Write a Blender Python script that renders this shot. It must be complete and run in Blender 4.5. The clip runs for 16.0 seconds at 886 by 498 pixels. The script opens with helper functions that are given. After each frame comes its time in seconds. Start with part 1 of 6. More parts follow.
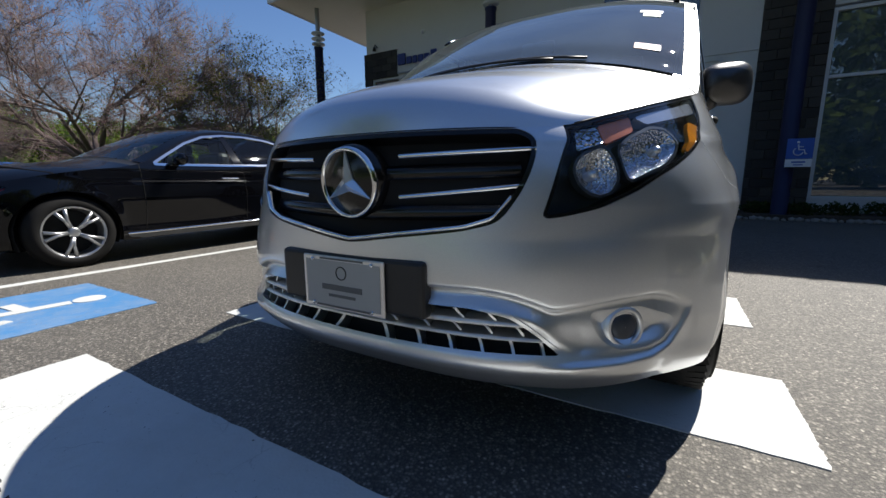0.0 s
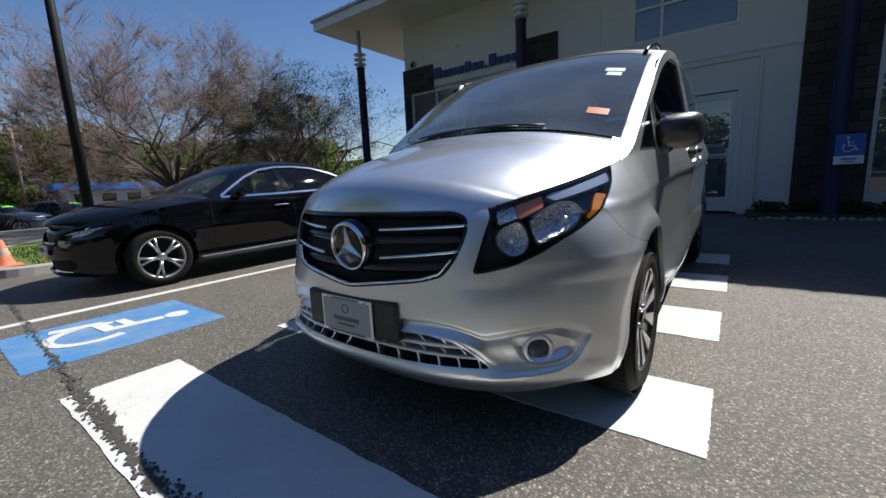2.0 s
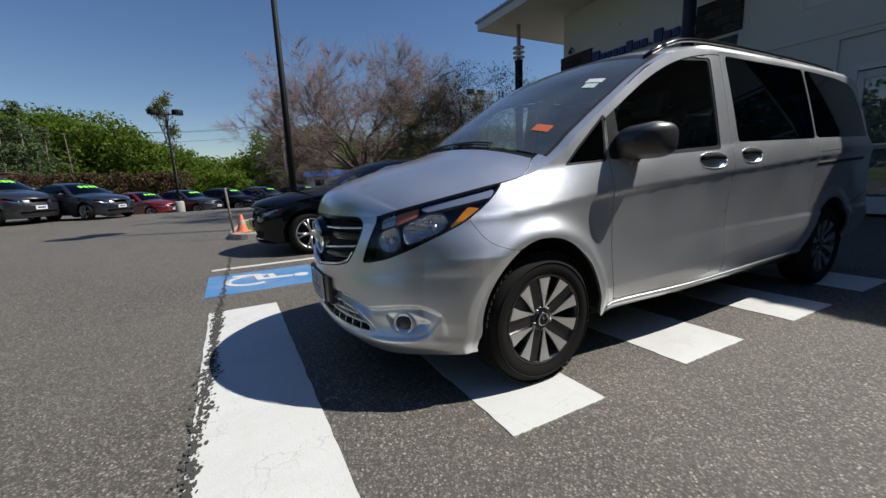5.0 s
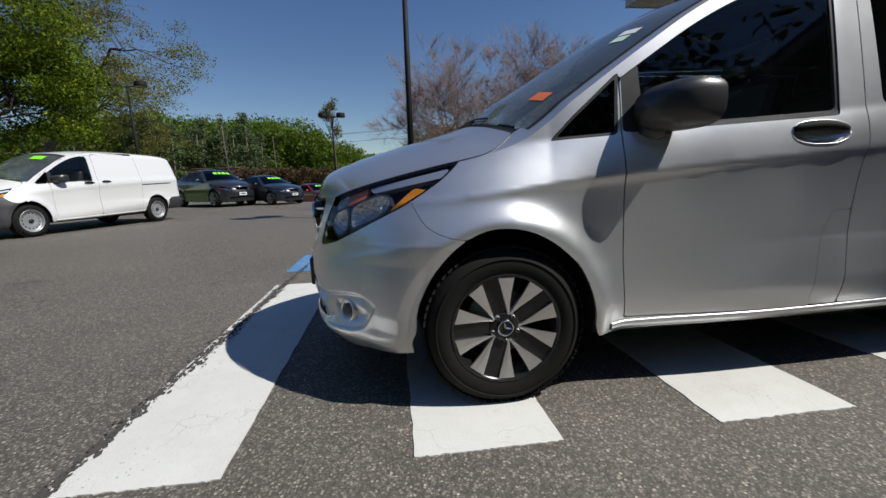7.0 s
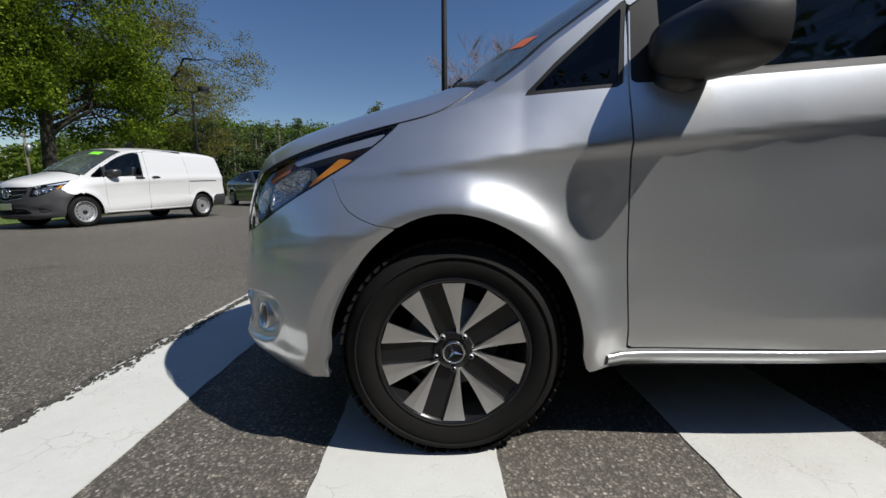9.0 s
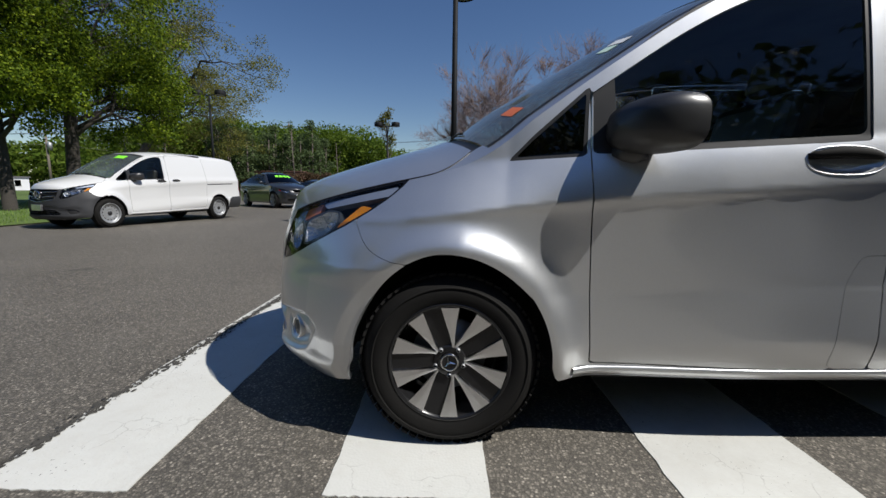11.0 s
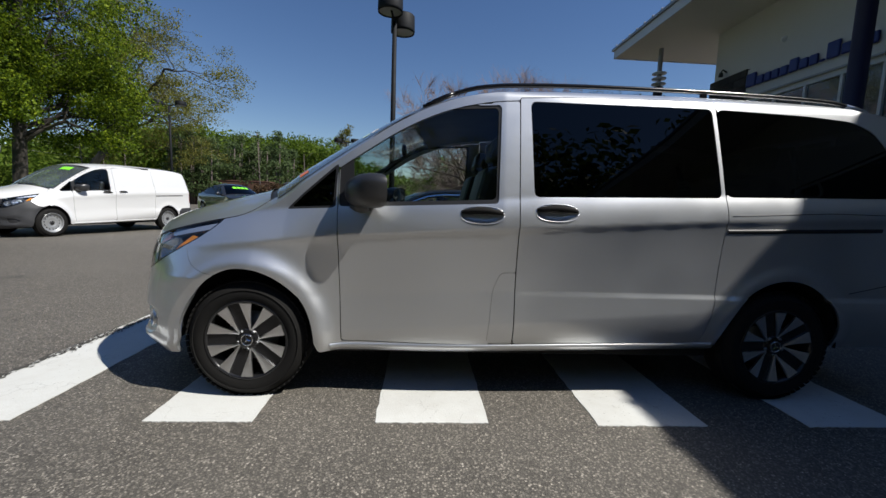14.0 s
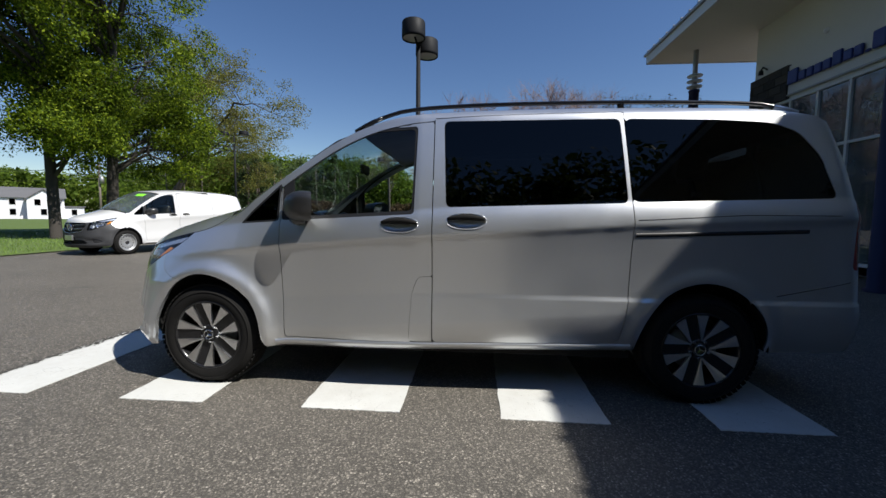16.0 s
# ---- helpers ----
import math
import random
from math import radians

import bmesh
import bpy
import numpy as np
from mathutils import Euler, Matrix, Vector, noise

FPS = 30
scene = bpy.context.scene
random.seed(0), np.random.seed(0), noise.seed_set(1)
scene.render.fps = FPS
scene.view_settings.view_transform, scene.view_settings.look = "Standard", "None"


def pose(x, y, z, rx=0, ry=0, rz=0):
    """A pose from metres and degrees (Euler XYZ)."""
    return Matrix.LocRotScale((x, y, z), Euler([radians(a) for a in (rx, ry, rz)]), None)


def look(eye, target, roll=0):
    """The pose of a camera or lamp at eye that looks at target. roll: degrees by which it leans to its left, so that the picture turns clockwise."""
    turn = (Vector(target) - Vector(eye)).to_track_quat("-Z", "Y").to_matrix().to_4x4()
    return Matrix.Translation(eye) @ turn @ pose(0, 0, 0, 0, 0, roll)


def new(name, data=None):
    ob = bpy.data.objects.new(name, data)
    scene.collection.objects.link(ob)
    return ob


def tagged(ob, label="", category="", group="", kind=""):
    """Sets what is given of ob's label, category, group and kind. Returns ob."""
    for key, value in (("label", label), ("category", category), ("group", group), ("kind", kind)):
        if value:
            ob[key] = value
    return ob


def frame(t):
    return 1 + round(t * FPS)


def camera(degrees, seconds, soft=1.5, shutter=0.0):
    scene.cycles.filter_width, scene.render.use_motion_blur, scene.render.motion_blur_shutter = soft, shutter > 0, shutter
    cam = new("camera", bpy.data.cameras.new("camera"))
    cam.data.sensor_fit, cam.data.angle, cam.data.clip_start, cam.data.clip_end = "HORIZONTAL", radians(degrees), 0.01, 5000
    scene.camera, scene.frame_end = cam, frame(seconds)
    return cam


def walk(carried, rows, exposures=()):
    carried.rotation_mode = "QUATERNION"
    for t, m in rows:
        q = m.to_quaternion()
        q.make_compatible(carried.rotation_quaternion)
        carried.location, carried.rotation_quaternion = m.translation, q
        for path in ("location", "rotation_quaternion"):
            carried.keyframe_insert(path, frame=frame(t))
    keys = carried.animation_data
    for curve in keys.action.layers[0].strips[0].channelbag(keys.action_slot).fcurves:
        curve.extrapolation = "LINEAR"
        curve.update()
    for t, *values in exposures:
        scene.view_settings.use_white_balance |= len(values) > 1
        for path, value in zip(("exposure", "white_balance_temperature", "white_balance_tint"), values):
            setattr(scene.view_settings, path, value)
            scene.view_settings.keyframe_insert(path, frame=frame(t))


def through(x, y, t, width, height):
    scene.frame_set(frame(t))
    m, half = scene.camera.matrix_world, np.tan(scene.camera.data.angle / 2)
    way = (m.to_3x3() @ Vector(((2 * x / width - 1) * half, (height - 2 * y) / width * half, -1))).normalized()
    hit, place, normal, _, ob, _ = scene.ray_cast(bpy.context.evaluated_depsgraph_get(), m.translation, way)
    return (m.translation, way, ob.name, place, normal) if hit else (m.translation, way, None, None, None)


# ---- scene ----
cam = camera(96.3, 16.0)
PATH = [
    (0, (-1.733, -0.719, 0.762), (-0.017, 0.251, 0.425), -0.2),
    (0.5, (-1.755, -0.784, 0.779), (-0.054, 0.23, 0.497), -0.7),
    (1, (-1.82, -0.874, 0.834), (-0.124, 0.152, 0.57), -1.2),
    (1.5, (-1.913, -1.025, 0.913), (-0.237, 0.023, 0.612), -1.7),
    (2, (-1.929, -1.178, 0.99), (-0.342, -0.007, 0.662), -2.6),
    (2.5, (-1.927, -1.37, 1.03), (-0.454, -0.057, 0.701), -1.7),
    (3, (-1.938, -1.599, 1.051), (-0.502, -0.247, 0.719), -2.5),
    (3.5, (-1.858, -1.825, 1.073), (-0.553, -0.352, 0.719), -2.8),
    (6, (-0.861, -2.456, 1.049), (-0.254, -0.576, 0.741), -2.4),
    (6.5, (-0.621, -2.45, 1.018), (-0.225, -0.512, 0.724), -2.5),
    (7, (-0.441, -2.407, 0.959), (-0.202, -0.451, 0.615), -1.8),
    (7.5, (-0.283, -2.292, 0.903), (-0.143, -0.334, 0.519), -1.1),
    (8, (-0.141, -2.168, 0.880), (-0.132, -0.202, 0.507), -1.3),
    (8.5, (-0.056, -2.016, 0.834), (-0.036, -0.041, 0.523), -0.6),
    (11, (-0.011, -2.310, 0.992), (-0.036, -0.332, 0.698), 0.6),
    (11.5, (0.06, -2.547, 1.103), (0.136, -0.564, 0.856), -0.4),
    (12, (0.234, -2.702, 1.156), (0.402, -0.725, 0.902), 0.1),
    (12.5, (0.416, -2.856, 1.181), (0.526, -0.867, 1.002), 0.7),
    (13, (0.576, -3.013, 1.167), (0.743, -1.035, 0.925), 1.3),
    (13.5, (0.788, -3.074, 1.17), (0.914, -1.092, 0.933), 1.6),
    (14, (0.993, -3.144, 1.162), (1.1, -1.16, 0.935), 2.0),
    (14.5, (1.168, -3.247, 1.179), (1.278, -1.258, 1.009), 2.6),
    (15, (1.367, -3.276, 1.183), (1.393, -1.278, 1.084), 2.2),
    (15.5, (1.588, -3.309, 1.166), (1.463, -1.316, 1.051), 0.3),
    (16, (1.815, -3.389, 1.155), (1.648, -1.402, 0.995), 0.5),
]
walk(cam, [(t, look(eye, target, roll)) for t, eye, target, roll in PATH],
     ((0, .60), (1.5, .54), (3.5, .32), (6, .14), (8.5, .03), (13, .16), (16, .40)))
# ---- world, sun ----
SUN = Vector((.755, -.33, 1.0)).normalized()
world = bpy.data.worlds.new("world")
world.use_nodes = True
scene.world = world
wn = world.node_tree.nodes
sky = wn.new("ShaderNodeTexSky")
sky.sky_type, sky.sun_disc = "NISHITA", False
sky.sun_elevation = math.asin(SUN.z)
sky.sun_rotation = math.atan2(SUN.x, SUN.y)
sky.air_density, sky.dust_density, sky.ozone_density = 1.0, .1, 1.5
wn["Background"].inputs["Strength"].default_value = .077
deep = wn.new("ShaderNodeHueSaturation")
deep.inputs["Saturation"].default_value = 1.2
deep.inputs["Hue"].default_value = .509
world.node_tree.links.new(sky.outputs[0], deep.inputs["Color"])
world.node_tree.links.new(deep.outputs[0], wn["Background"].inputs["Color"])
sun = bpy.data.lights.new("sun", "SUN")
sun.energy, sun.angle, sun.color = 5.1, radians(.53), (1, .968, .91)
new("sun", sun).matrix_world = look(SUN * 60, (0, 0, 0))

# ---- materials ----
class Nodes:
    def __init__(self, name):
        self.m = bpy.data.materials.new(name)
        self.m.use_nodes = True
        self.t = self.m.node_tree
        self.b = self.t.nodes["Principled BSDF"]

    def add(self, kind, **values):
        n = self.t.nodes.new("ShaderNode" + kind)
        for k, v in values.items():
            if k in n.inputs:
                n.inputs[k].default_value = v
            else:
                setattr(n, k, v)
        return n

    def link(self, a, b):
        self.t.links.new(a, b)

    def noise(self, scale, detail=4, rough=.55, coords=None):
        n = self.add("TexNoise", Scale=scale, Detail=detail, Roughness=rough)
        self.link(coords or self.coords(), n.inputs["Vector"])
        return n.outputs["Fac"]

    def coords(self):
        return self.add("TexCoord").outputs["Object"]

    def ramp(self, fac, stops):
        r = self.add("ValToRGB")
        e = r.color_ramp.elements
        for i, (p, c) in enumerate(stops):
            el = e[i] if i < 2 else e.new(p)
            el.position = p
            el.color = (*c, 1) if len(c) == 3 else c
        self.link(fac, r.inputs[0])
        return r.outputs[0]

    def mix(self, fac, a, b, blend="MIX"):
        n = self.add("MixRGB", blend_type=blend)
        for s, v in zip(n.inputs, (fac, a, b)):
            if hasattr(v, "links"):
                self.link(v, s)
            elif isinstance(v, (int, float)):
                s.default_value = v
            else:
                s.default_value = (*v, 1)
        return n.outputs[0]

    def bump(self, height, strength=.3, distance=.01):
        n = self.add("Bump", Strength=strength, Distance=distance)
        self.link(height, n.inputs["Height"])
        self.link(n.outputs[0], self.b.inputs["Normal"])

    def set(self, **values):
        for k, v in values.items():
            s = self.b.inputs[k.replace("_", " ")]
            if hasattr(v, "links"):
                self.link(v, s)
            else:
                s.default_value = (*v, 1) if isinstance(v, tuple) and len(v) == 3 else v
        return self


def plain(name, color, rough=.5, metal=0.0, grain=.08, scale=30, **more):
    """A paint or plastic with slight grain and cloudy wear."""
    n = Nodes(name)
    f = n.noise(scale)
    g = n.noise(scale * .07, 2)
    dark = tuple(c * (1 - grain) for c in color)
    light = tuple(min(1, c * (1 + grain)) for c in color)
    c = n.mix(f, dark, light)
    c = n.mix(g, c, n.mix(.5, c, tuple(x * (1 - grain) for x in color)))
    n.set(Base_Color=c, Roughness=n.ramp(g, ((.3, (rough * .9,) * 3), (.7, (min(1, rough * 1.1),) * 3))), Metallic=metal)
    n.set(**more)
    return n.m


def car_paint(name, color, flake=.5, metal=.6, rough=.32, spec=.5, coat=1.0):
    n = Nodes(name)
    v = n.add("TexVoronoi", Scale=900)
    n.link(n.coords(), v.inputs["Vector"])
    c = n.mix(v.outputs["Color"], tuple(x * (1 - .18 * flake) for x in color), tuple(min(1, x * (1 + .12 * flake)) for x in color))
    haze = n.noise(3.0, 5)
    n.set(Base_Color=c, Metallic=metal, Roughness=n.ramp(haze, ((.3, (rough * .92,) * 3), (.75, (rough * 1.12,) * 3))),
          Coat_Weight=coat, Coat_Roughness=.035, Coat_IOR=1.62, Specular_IOR_Level=spec)
    n.bump(n.noise(9, 2), .015, .02)
    return n.m


def glass(name, tint, gloss=1.0, ior=1.85, haze=0.0):
    """A thin pane: what passes is tinted, what is mirrored follows Fresnel; a bluish diffuse layer paints in haze and
    sky sheen.
    """
    n = Nodes(name)
    n.t.nodes.remove(n.b)
    out = n.t.nodes["Material Output"]
    tr = n.add("BsdfTransparent", Color=(*tint, 1))
    gl = n.add("BsdfGlossy", Roughness=.01, Color=(gloss, gloss, gloss, 1))
    f0 = ((ior - 1) / (ior + 1)) ** 2
    fr = n.add("LayerWeight", Blend=.5)
    rise = n.add("Math", operation="POWER")
    n.link(fr.outputs["Facing"], rise.inputs[0])
    rise.inputs[1].default_value = 5
    fac = n.add("MapRange", **{"To Min": f0, "To Max": 1.0})
    n.link(rise.outputs[0], fac.inputs["Value"])
    mx = n.add("MixShader")
    n.link(fac.outputs["Result"], mx.inputs[0])
    n.link(tr.outputs[0], mx.inputs[1])
    n.link(gl.outputs[0], mx.inputs[2])
    # blue-grey diffuse share stands in for veiling reflections on the pane
    if haze:
        df = n.add("BsdfDiffuse", Color=(.45, .54, .58, 1))
        m2 = n.add("MixShader")
        n.link(n.ramp(n.noise(2.5, 4), ((.3, (haze * .6,) * 3), (.7, (haze * 1.3,) * 3))), m2.inputs[0])
        n.link(mx.outputs[0], m2.inputs[1])
        n.link(df.outputs[0], m2.inputs[2])
        mx = m2
    n.link(mx.outputs[0], out.inputs["Surface"])
    return n.m


def asphalt():
    n = Nodes("asphalt")
    co = n.coords()
    v = n.add("TexVoronoi", Scale=112)
    n.link(co, v.inputs["Vector"])
    stones = n.ramp(v.outputs["Color"], ((.0, (.022, .020, .0165)), (.28, (.068, .061, .050)), (.56, (.135, .121, .101)), (.80, (.32, .288, .238)), (1, (.74, .67, .565))))
    edge = n.ramp(v.outputs["Distance"], ((.25, (1, 1, 1)), (.65, (.35, .35, .35))))
    c = n.mix(1.0, stones, edge, "MULTIPLY")
    fine = n.noise(420, 2)
    c = n.mix(n.ramp(fine, ((.4, (0, 0, 0)), (.7, (.55,) * 3))), c, (.140, .128, .110))
    wear = n.noise(.55, 6, .6)
    c = n.mix(n.ramp(wear, ((.32, (0,) * 3), (.72, (.5,) * 3))), c, n.mix(.5, c, (.215, .197, .168)))
    oil = n.noise(1.9, 3)
    c = n.mix(n.ramp(oil, ((.66, (0,) * 3), (.76, (.55,) * 3))), c, (.03, .028, .026))
    n.set(Base_Color=c, Roughness=.66, Specular_IOR_Level=.5)
    h = n.mix(.5, v.outputs["Distance"], fine)
    n.bump(h, .75, .006)
    return n.m


def road_paint(name, color, wear=.5):
    n = Nodes(name)
    co = n.coords()
    v = n.add("TexVoronoi", Scale=95)
    n.link(co, v.inputs["Vector"])
    big = n.noise(6, 8, .7)
    fine = n.noise(70, 4, .7)
    chips = n.mix(.5, big, fine)
    c = n.mix(n.noise(2.2, 5), tuple(x * .86 for x in color), color)
    c = n.mix(n.ramp(n.noise(14, 6, .7), ((.5, (0,) * 3), (.75, (.22,) * 3))), c, (.45, .42, .37))
    c = n.mix(n.ramp(chips, ((.60 + .08 * (1 - wear), (0,) * 3), (.64 + .08 * (1 - wear), (1,) * 3))), c, (.09, .085, .08))
    warp = n.add("MixRGB", blend_type="ADD", Fac=.12)
    n.link(co, warp.inputs[1])
    wn_ = n.add("TexNoise", Scale=9, Detail=5)
    n.link(co, wn_.inputs["Vector"])
    n.link(wn_.outputs["Color"], warp.inputs[2])
    e = n.add("TexVoronoi", Scale=7, feature="DISTANCE_TO_EDGE")
    n.link(warp.outputs[0], e.inputs["Vector"])
    line = n.ramp(e.outputs["Distance"], ((.0, (1,) * 3), (.02, (0,) * 3)))
    some = n.ramp(n.noise(3.1, 3), ((.52, (0,) * 3), (.64, (.42,) * 3)))
    c = n.mix(n.mix(1.0, line, some, "MULTIPLY"), c, (.13, .12, .11))
    chip = n.ramp(n.noise(55, 3, .75), ((.665, (0,) * 3), (.69, (1,) * 3)))
    zone = n.ramp(n.noise(1.7, 4), ((.42, (0,) * 3), (.58, (.85,) * 3)))
    c = n.mix(n.mix(1.0, chip, zone, "MULTIPLY"), c, (.07, .066, .06))
    scuff = n.ramp(n.noise(1.3, 7, .75), ((.46, (0,) * 3), (.72, (.4,) * 3)))
    c = n.mix(scuff, c, (.40, .38, .34))
    n.set(Base_Color=c, Roughness=.62)
    n.bump(n.mix(.4, v.outputs["Distance"], fine), .25, .004)
    return n.m


def facets(name, color):
    n = Nodes(name)
    v = n.add("TexVoronoi", Scale=110)
    n.link(n.coords(), v.inputs["Vector"])
    n.set(Base_Color=color, Metallic=1.0, Roughness=.1)
    n.bump(v.outputs["Distance"], .8, .006)
    return n.m


SILVER = car_paint("silver_paint", (.735, .75, .765), .5, .86, .37)
WHITE_PAINT = car_paint("white_paint", (.66, .665, .665), 0, 0, .4)
BLACK_PAINT = car_paint("black_paint", (.003, .003, .004), .2, 0, .3, 0.0, .7)
RED_PAINT = car_paint("red_paint", (.16, .008, .012), .4, .3, .3)
GREY_PAINT = car_paint("graphite_paint", (.03, .032, .036), .4, .4, .3)
BLUE_GREY_PAINT = car_paint("blue_grey_paint", (.02, .026, .04), .4, .4, .3)
TRIM = plain("black_plastic", (.018, .018, .019), .45, 0, .15, 60)
MIRROR_CAP = plain("grained_mirror_plastic", (.022, .022, .023), .36, 0, .15, 60, Specular_IOR_Level=.9)
TRIM_GLOSS = plain("gloss_black", (.008, .008, .009), .16, 0, .05, 40)
BUMPER_GREY = plain("grey_plastic", (.032, .033, .036), .6, 0, .1, 60)
RUBBER = plain("tyre_rubber", (.011, .0105, .010), .8, 0, .25, 25, Specular_IOR_Level=.2)
CHROME = plain("chrome", (.86, .87, .88), .06, 1.0, .02, 20)
GREY_ALLOY = plain("grey_alloy", (.52, .525, .53), .32, .9, .08, 60)
SATIN = plain("satin_chrome", (.88, .885, .89), .30, 1.0, .02, 20)
ALLOY = plain("machined_alloy", (.82, .82, .83), .34, 1.0, .05, 60)
RIM_BLACK = plain("black_rim", (.012, .012, .013), .25, 0, .1, 40)
STEEL = plain("grey_steel_wheel", (.42, .43, .44), .4, .6, .1, 40)
DARK = plain("dark_void", (.006, .006, .006), .9, 0, .1, 10)
SEAT = plain("black_seat_leather", (.018, .017, .017), .45, 0, .2, 50)
DASH = plain("dashboard_plastic", (.05, .05, .052), .6, 0, .1, 50)
PRIVACY = glass("privacy_glass", (.018, .02, .022), 1.0, 1.42)
# last value: painted pale haze, in place of mirrored sky
CLEAR = glass("windscreen_glass", (.66, .76, .74), 1.0, 2.2, .12)
SIDEGLASS = glass("side_glass", (.84, .90, .88), 1.0, 1.5)
LENS = glass("lamp_lens", (.93, .95, .97), 1.0, 1.45)
AMBER = plain("amber_lens", (.60, .21, .01), .12, 0, .25, 90)
RED_LENS = plain("red_lens", (.25, .006, .006), .1, 0, .1, 60)
REFLECTOR = facets("lamp_reflector", (.74, .75, .78))
MIRROR_GLASS = plain("mirror_glass", (.42, .44, .46), .03, 1.0, .02, 20)
LAMP_BLACK = plain("lamp_housing_grey", (.060, .068, .082), .35, .4, .1, 40)
INNER_AMBER = plain("orange_signal_bowl", (.72, .22, .10), .25, .3, .25, 60)
STRIP_LIGHT = plain("light_guide", (.46, .50, .58), .22, .6, .12, 60)
STICKER_ORANGE = plain("orange_sticker", (.65, .16, .06), .5, 0, .1, 40)
STICKER_WHITE = plain("white_sticker", (.75, .77, .80), .5, 0, .1, 40)
STICKER_GREEN = plain("green_sticker", (.55, .75, .66), .5, 0, .1, 40)
NEON = plain("neon_window_paint", (.25, .85, .05), .5, 0, .1, 40)
ASPHALT = asphalt()
ROAD_WHITE = road_paint("road_white", (.625, .63, .60), .6)
ROAD_BLUE = road_paint("road_blue", (.06, .21, .44), .6)
def stucco(name, color):
    n = Nodes(name)
    c = n.mix(n.noise(1.2, 5), tuple(x * .93 for x in color), color)
    c = n.mix(n.ramp(n.noise(6, 6, .65), ((.55, (0,) * 3), (.8, (.25,) * 3))), c, tuple(x * .8 for x in color))
    n.set(Base_Color=c, Roughness=.85)
    n.bump(n.noise(160, 4), .25, .004)
    return n.m


def block():
    n = Nodes("split_face_block")
    r = n.add("ObjectInfo").outputs["Random"]
    base = n.ramp(r, ((0, (.035, .032, .029)), (.5, (.055, .049, .043)), (1, (.08, .072, .062))))
    c = n.mix(n.noise(26, 6, .7), n.mix(.5, base, (.03, .028, .025)), base)
    n.set(Base_Color=c, Roughness=.95)
    n.bump(n.noise(38, 6, .7), .9, .012)
    return n.m


def grass_mat(name, a, b):
    n = Nodes(name)
    n.set(Base_Color=n.mix(n.add("NewGeometry").outputs["Random Per Island"], a, b), Roughness=.7)
    return n.m


def leaf(name, stops, through=.42):
    n = Nodes(name)
    c = n.ramp(n.add("NewGeometry").outputs["Random Per Island"], stops)
    n.set(Base_Color=c, Roughness=.6, Specular_IOR_Level=.15)
    out = n.t.nodes["Material Output"]
    tr = n.add("BsdfTranslucent")
    n.link(c, tr.inputs["Color"])
    mx = n.add("MixShader", Fac=through)
    n.link(n.b.outputs[0], mx.inputs[1])
    n.link(tr.outputs[0], mx.inputs[2])
    n.link(mx.outputs[0], out.inputs["Surface"])
    return n.m


def bark(name, color):
    n = Nodes(name)
    w = n.noise(14, 6, .7)
    n.set(Base_Color=n.mix(w, tuple(x * .45 for x in color), color), Roughness=.95)
    n.bump(w, .8, .02)
    return n.m


STUCCO = stucco("white_stucco", (.64, .64, .61))
SOFFIT = stucco("soffit", (.74, .71, .63))
BLOCK = block()
MORTAR = plain("mortar", (.12, .11, .10), .95, 0, .2, 80)
COLUMN_BLUE = plain("blue_column_paint", (.006, .008, .045), .55, 0, .1, 30)
FRAME_WHITE = plain("white_frame_paint", (.62, .63, .62), .45, 0, .06, 40)
METAL_GREY = plain("galvanised_metal", (.36, .37, .38), .45, .6, .12, 30)
POLE_BLACK = plain("dark_pole_paint", (.010, .011, .013), .65, 0, .15, 30, Specular_IOR_Level=.2)
# last value: painted haze that softens the mirrored trees
SHOP_GLASS = glass("shop_glass", (.24, .28, .28), 1.0, 2.1, .16)
# the room's dimness is put into this dark base colour
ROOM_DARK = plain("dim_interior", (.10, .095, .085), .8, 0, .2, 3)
SIGN_BLUE = plain("sign_blue", (.02, .10, .42), .45, 0, .06, 40)
SIGN_WHITE = plain("sign_white", (.75, .76, .76), .45, 0, .05, 40)
LETTER_BLUE = plain("letter_blue", (.015, .03, .17), .4, 0, .08, 40)
CONCRETE = stucco("kerb_concrete", (.34, .33, .30))
CONE_ORANGE = plain("cone_orange", (.70, .20, .10), .6, 0, .2, 30)
TAR = plain("tar", (.062, .058, .050), .85, 0, .4, 60)
SOIL = plain("brown_soil", (.07, .05, .035), .95, 0, .4, 20)
STONE = plain("bed_stone", (.30, .28, .25), .9, 0, .3, 20)
BARK_OAK = bark("oak_bark", (.065, .056, .048))
BARK_GREY = bark("grey_bark", (.16, .13, .115))
BARK_TWIG = bark("reddish_twig_bark", (.225, .165, .15))
LEAF_OAK = leaf("spring_oak_leaf", ((0, (.026, .048, .005)), (.4, (.078, .128, .009)), (.8, (.18, .25, .014)), (1, (.27, .33, .022))))
LEAF_PURPLE = leaf("budding_leaf", ((0, (.15, .07, .085)), (.5, (.23, .125, .135)), (.85, (.29, .18, .17)), (1, (.24, .24, .06))))
LEAF_OLIVE = leaf("olive_leaf", ((0, (.09, .10, .02)), (.6, (.17, .17, .035)), (1, (.25, .23, .06))))
LEAF_WOODS = leaf("woods_leaf", ((0, (.075, .12, .014)), (.35, (.09, .15, .017)), (.7, (.12, .18, .02)), (1, (.16, .21, .03))), .5)
LEAF_PINE = leaf("pine_needles", ((0, (.05, .08, .03)), (1, (.13, .18, .07))))
LEAF_RUSSET = leaf("russet_leaf", ((0, (.09, .055, .025)), (.6, (.15, .09, .04)), (1, (.20, .15, .06))), .6)
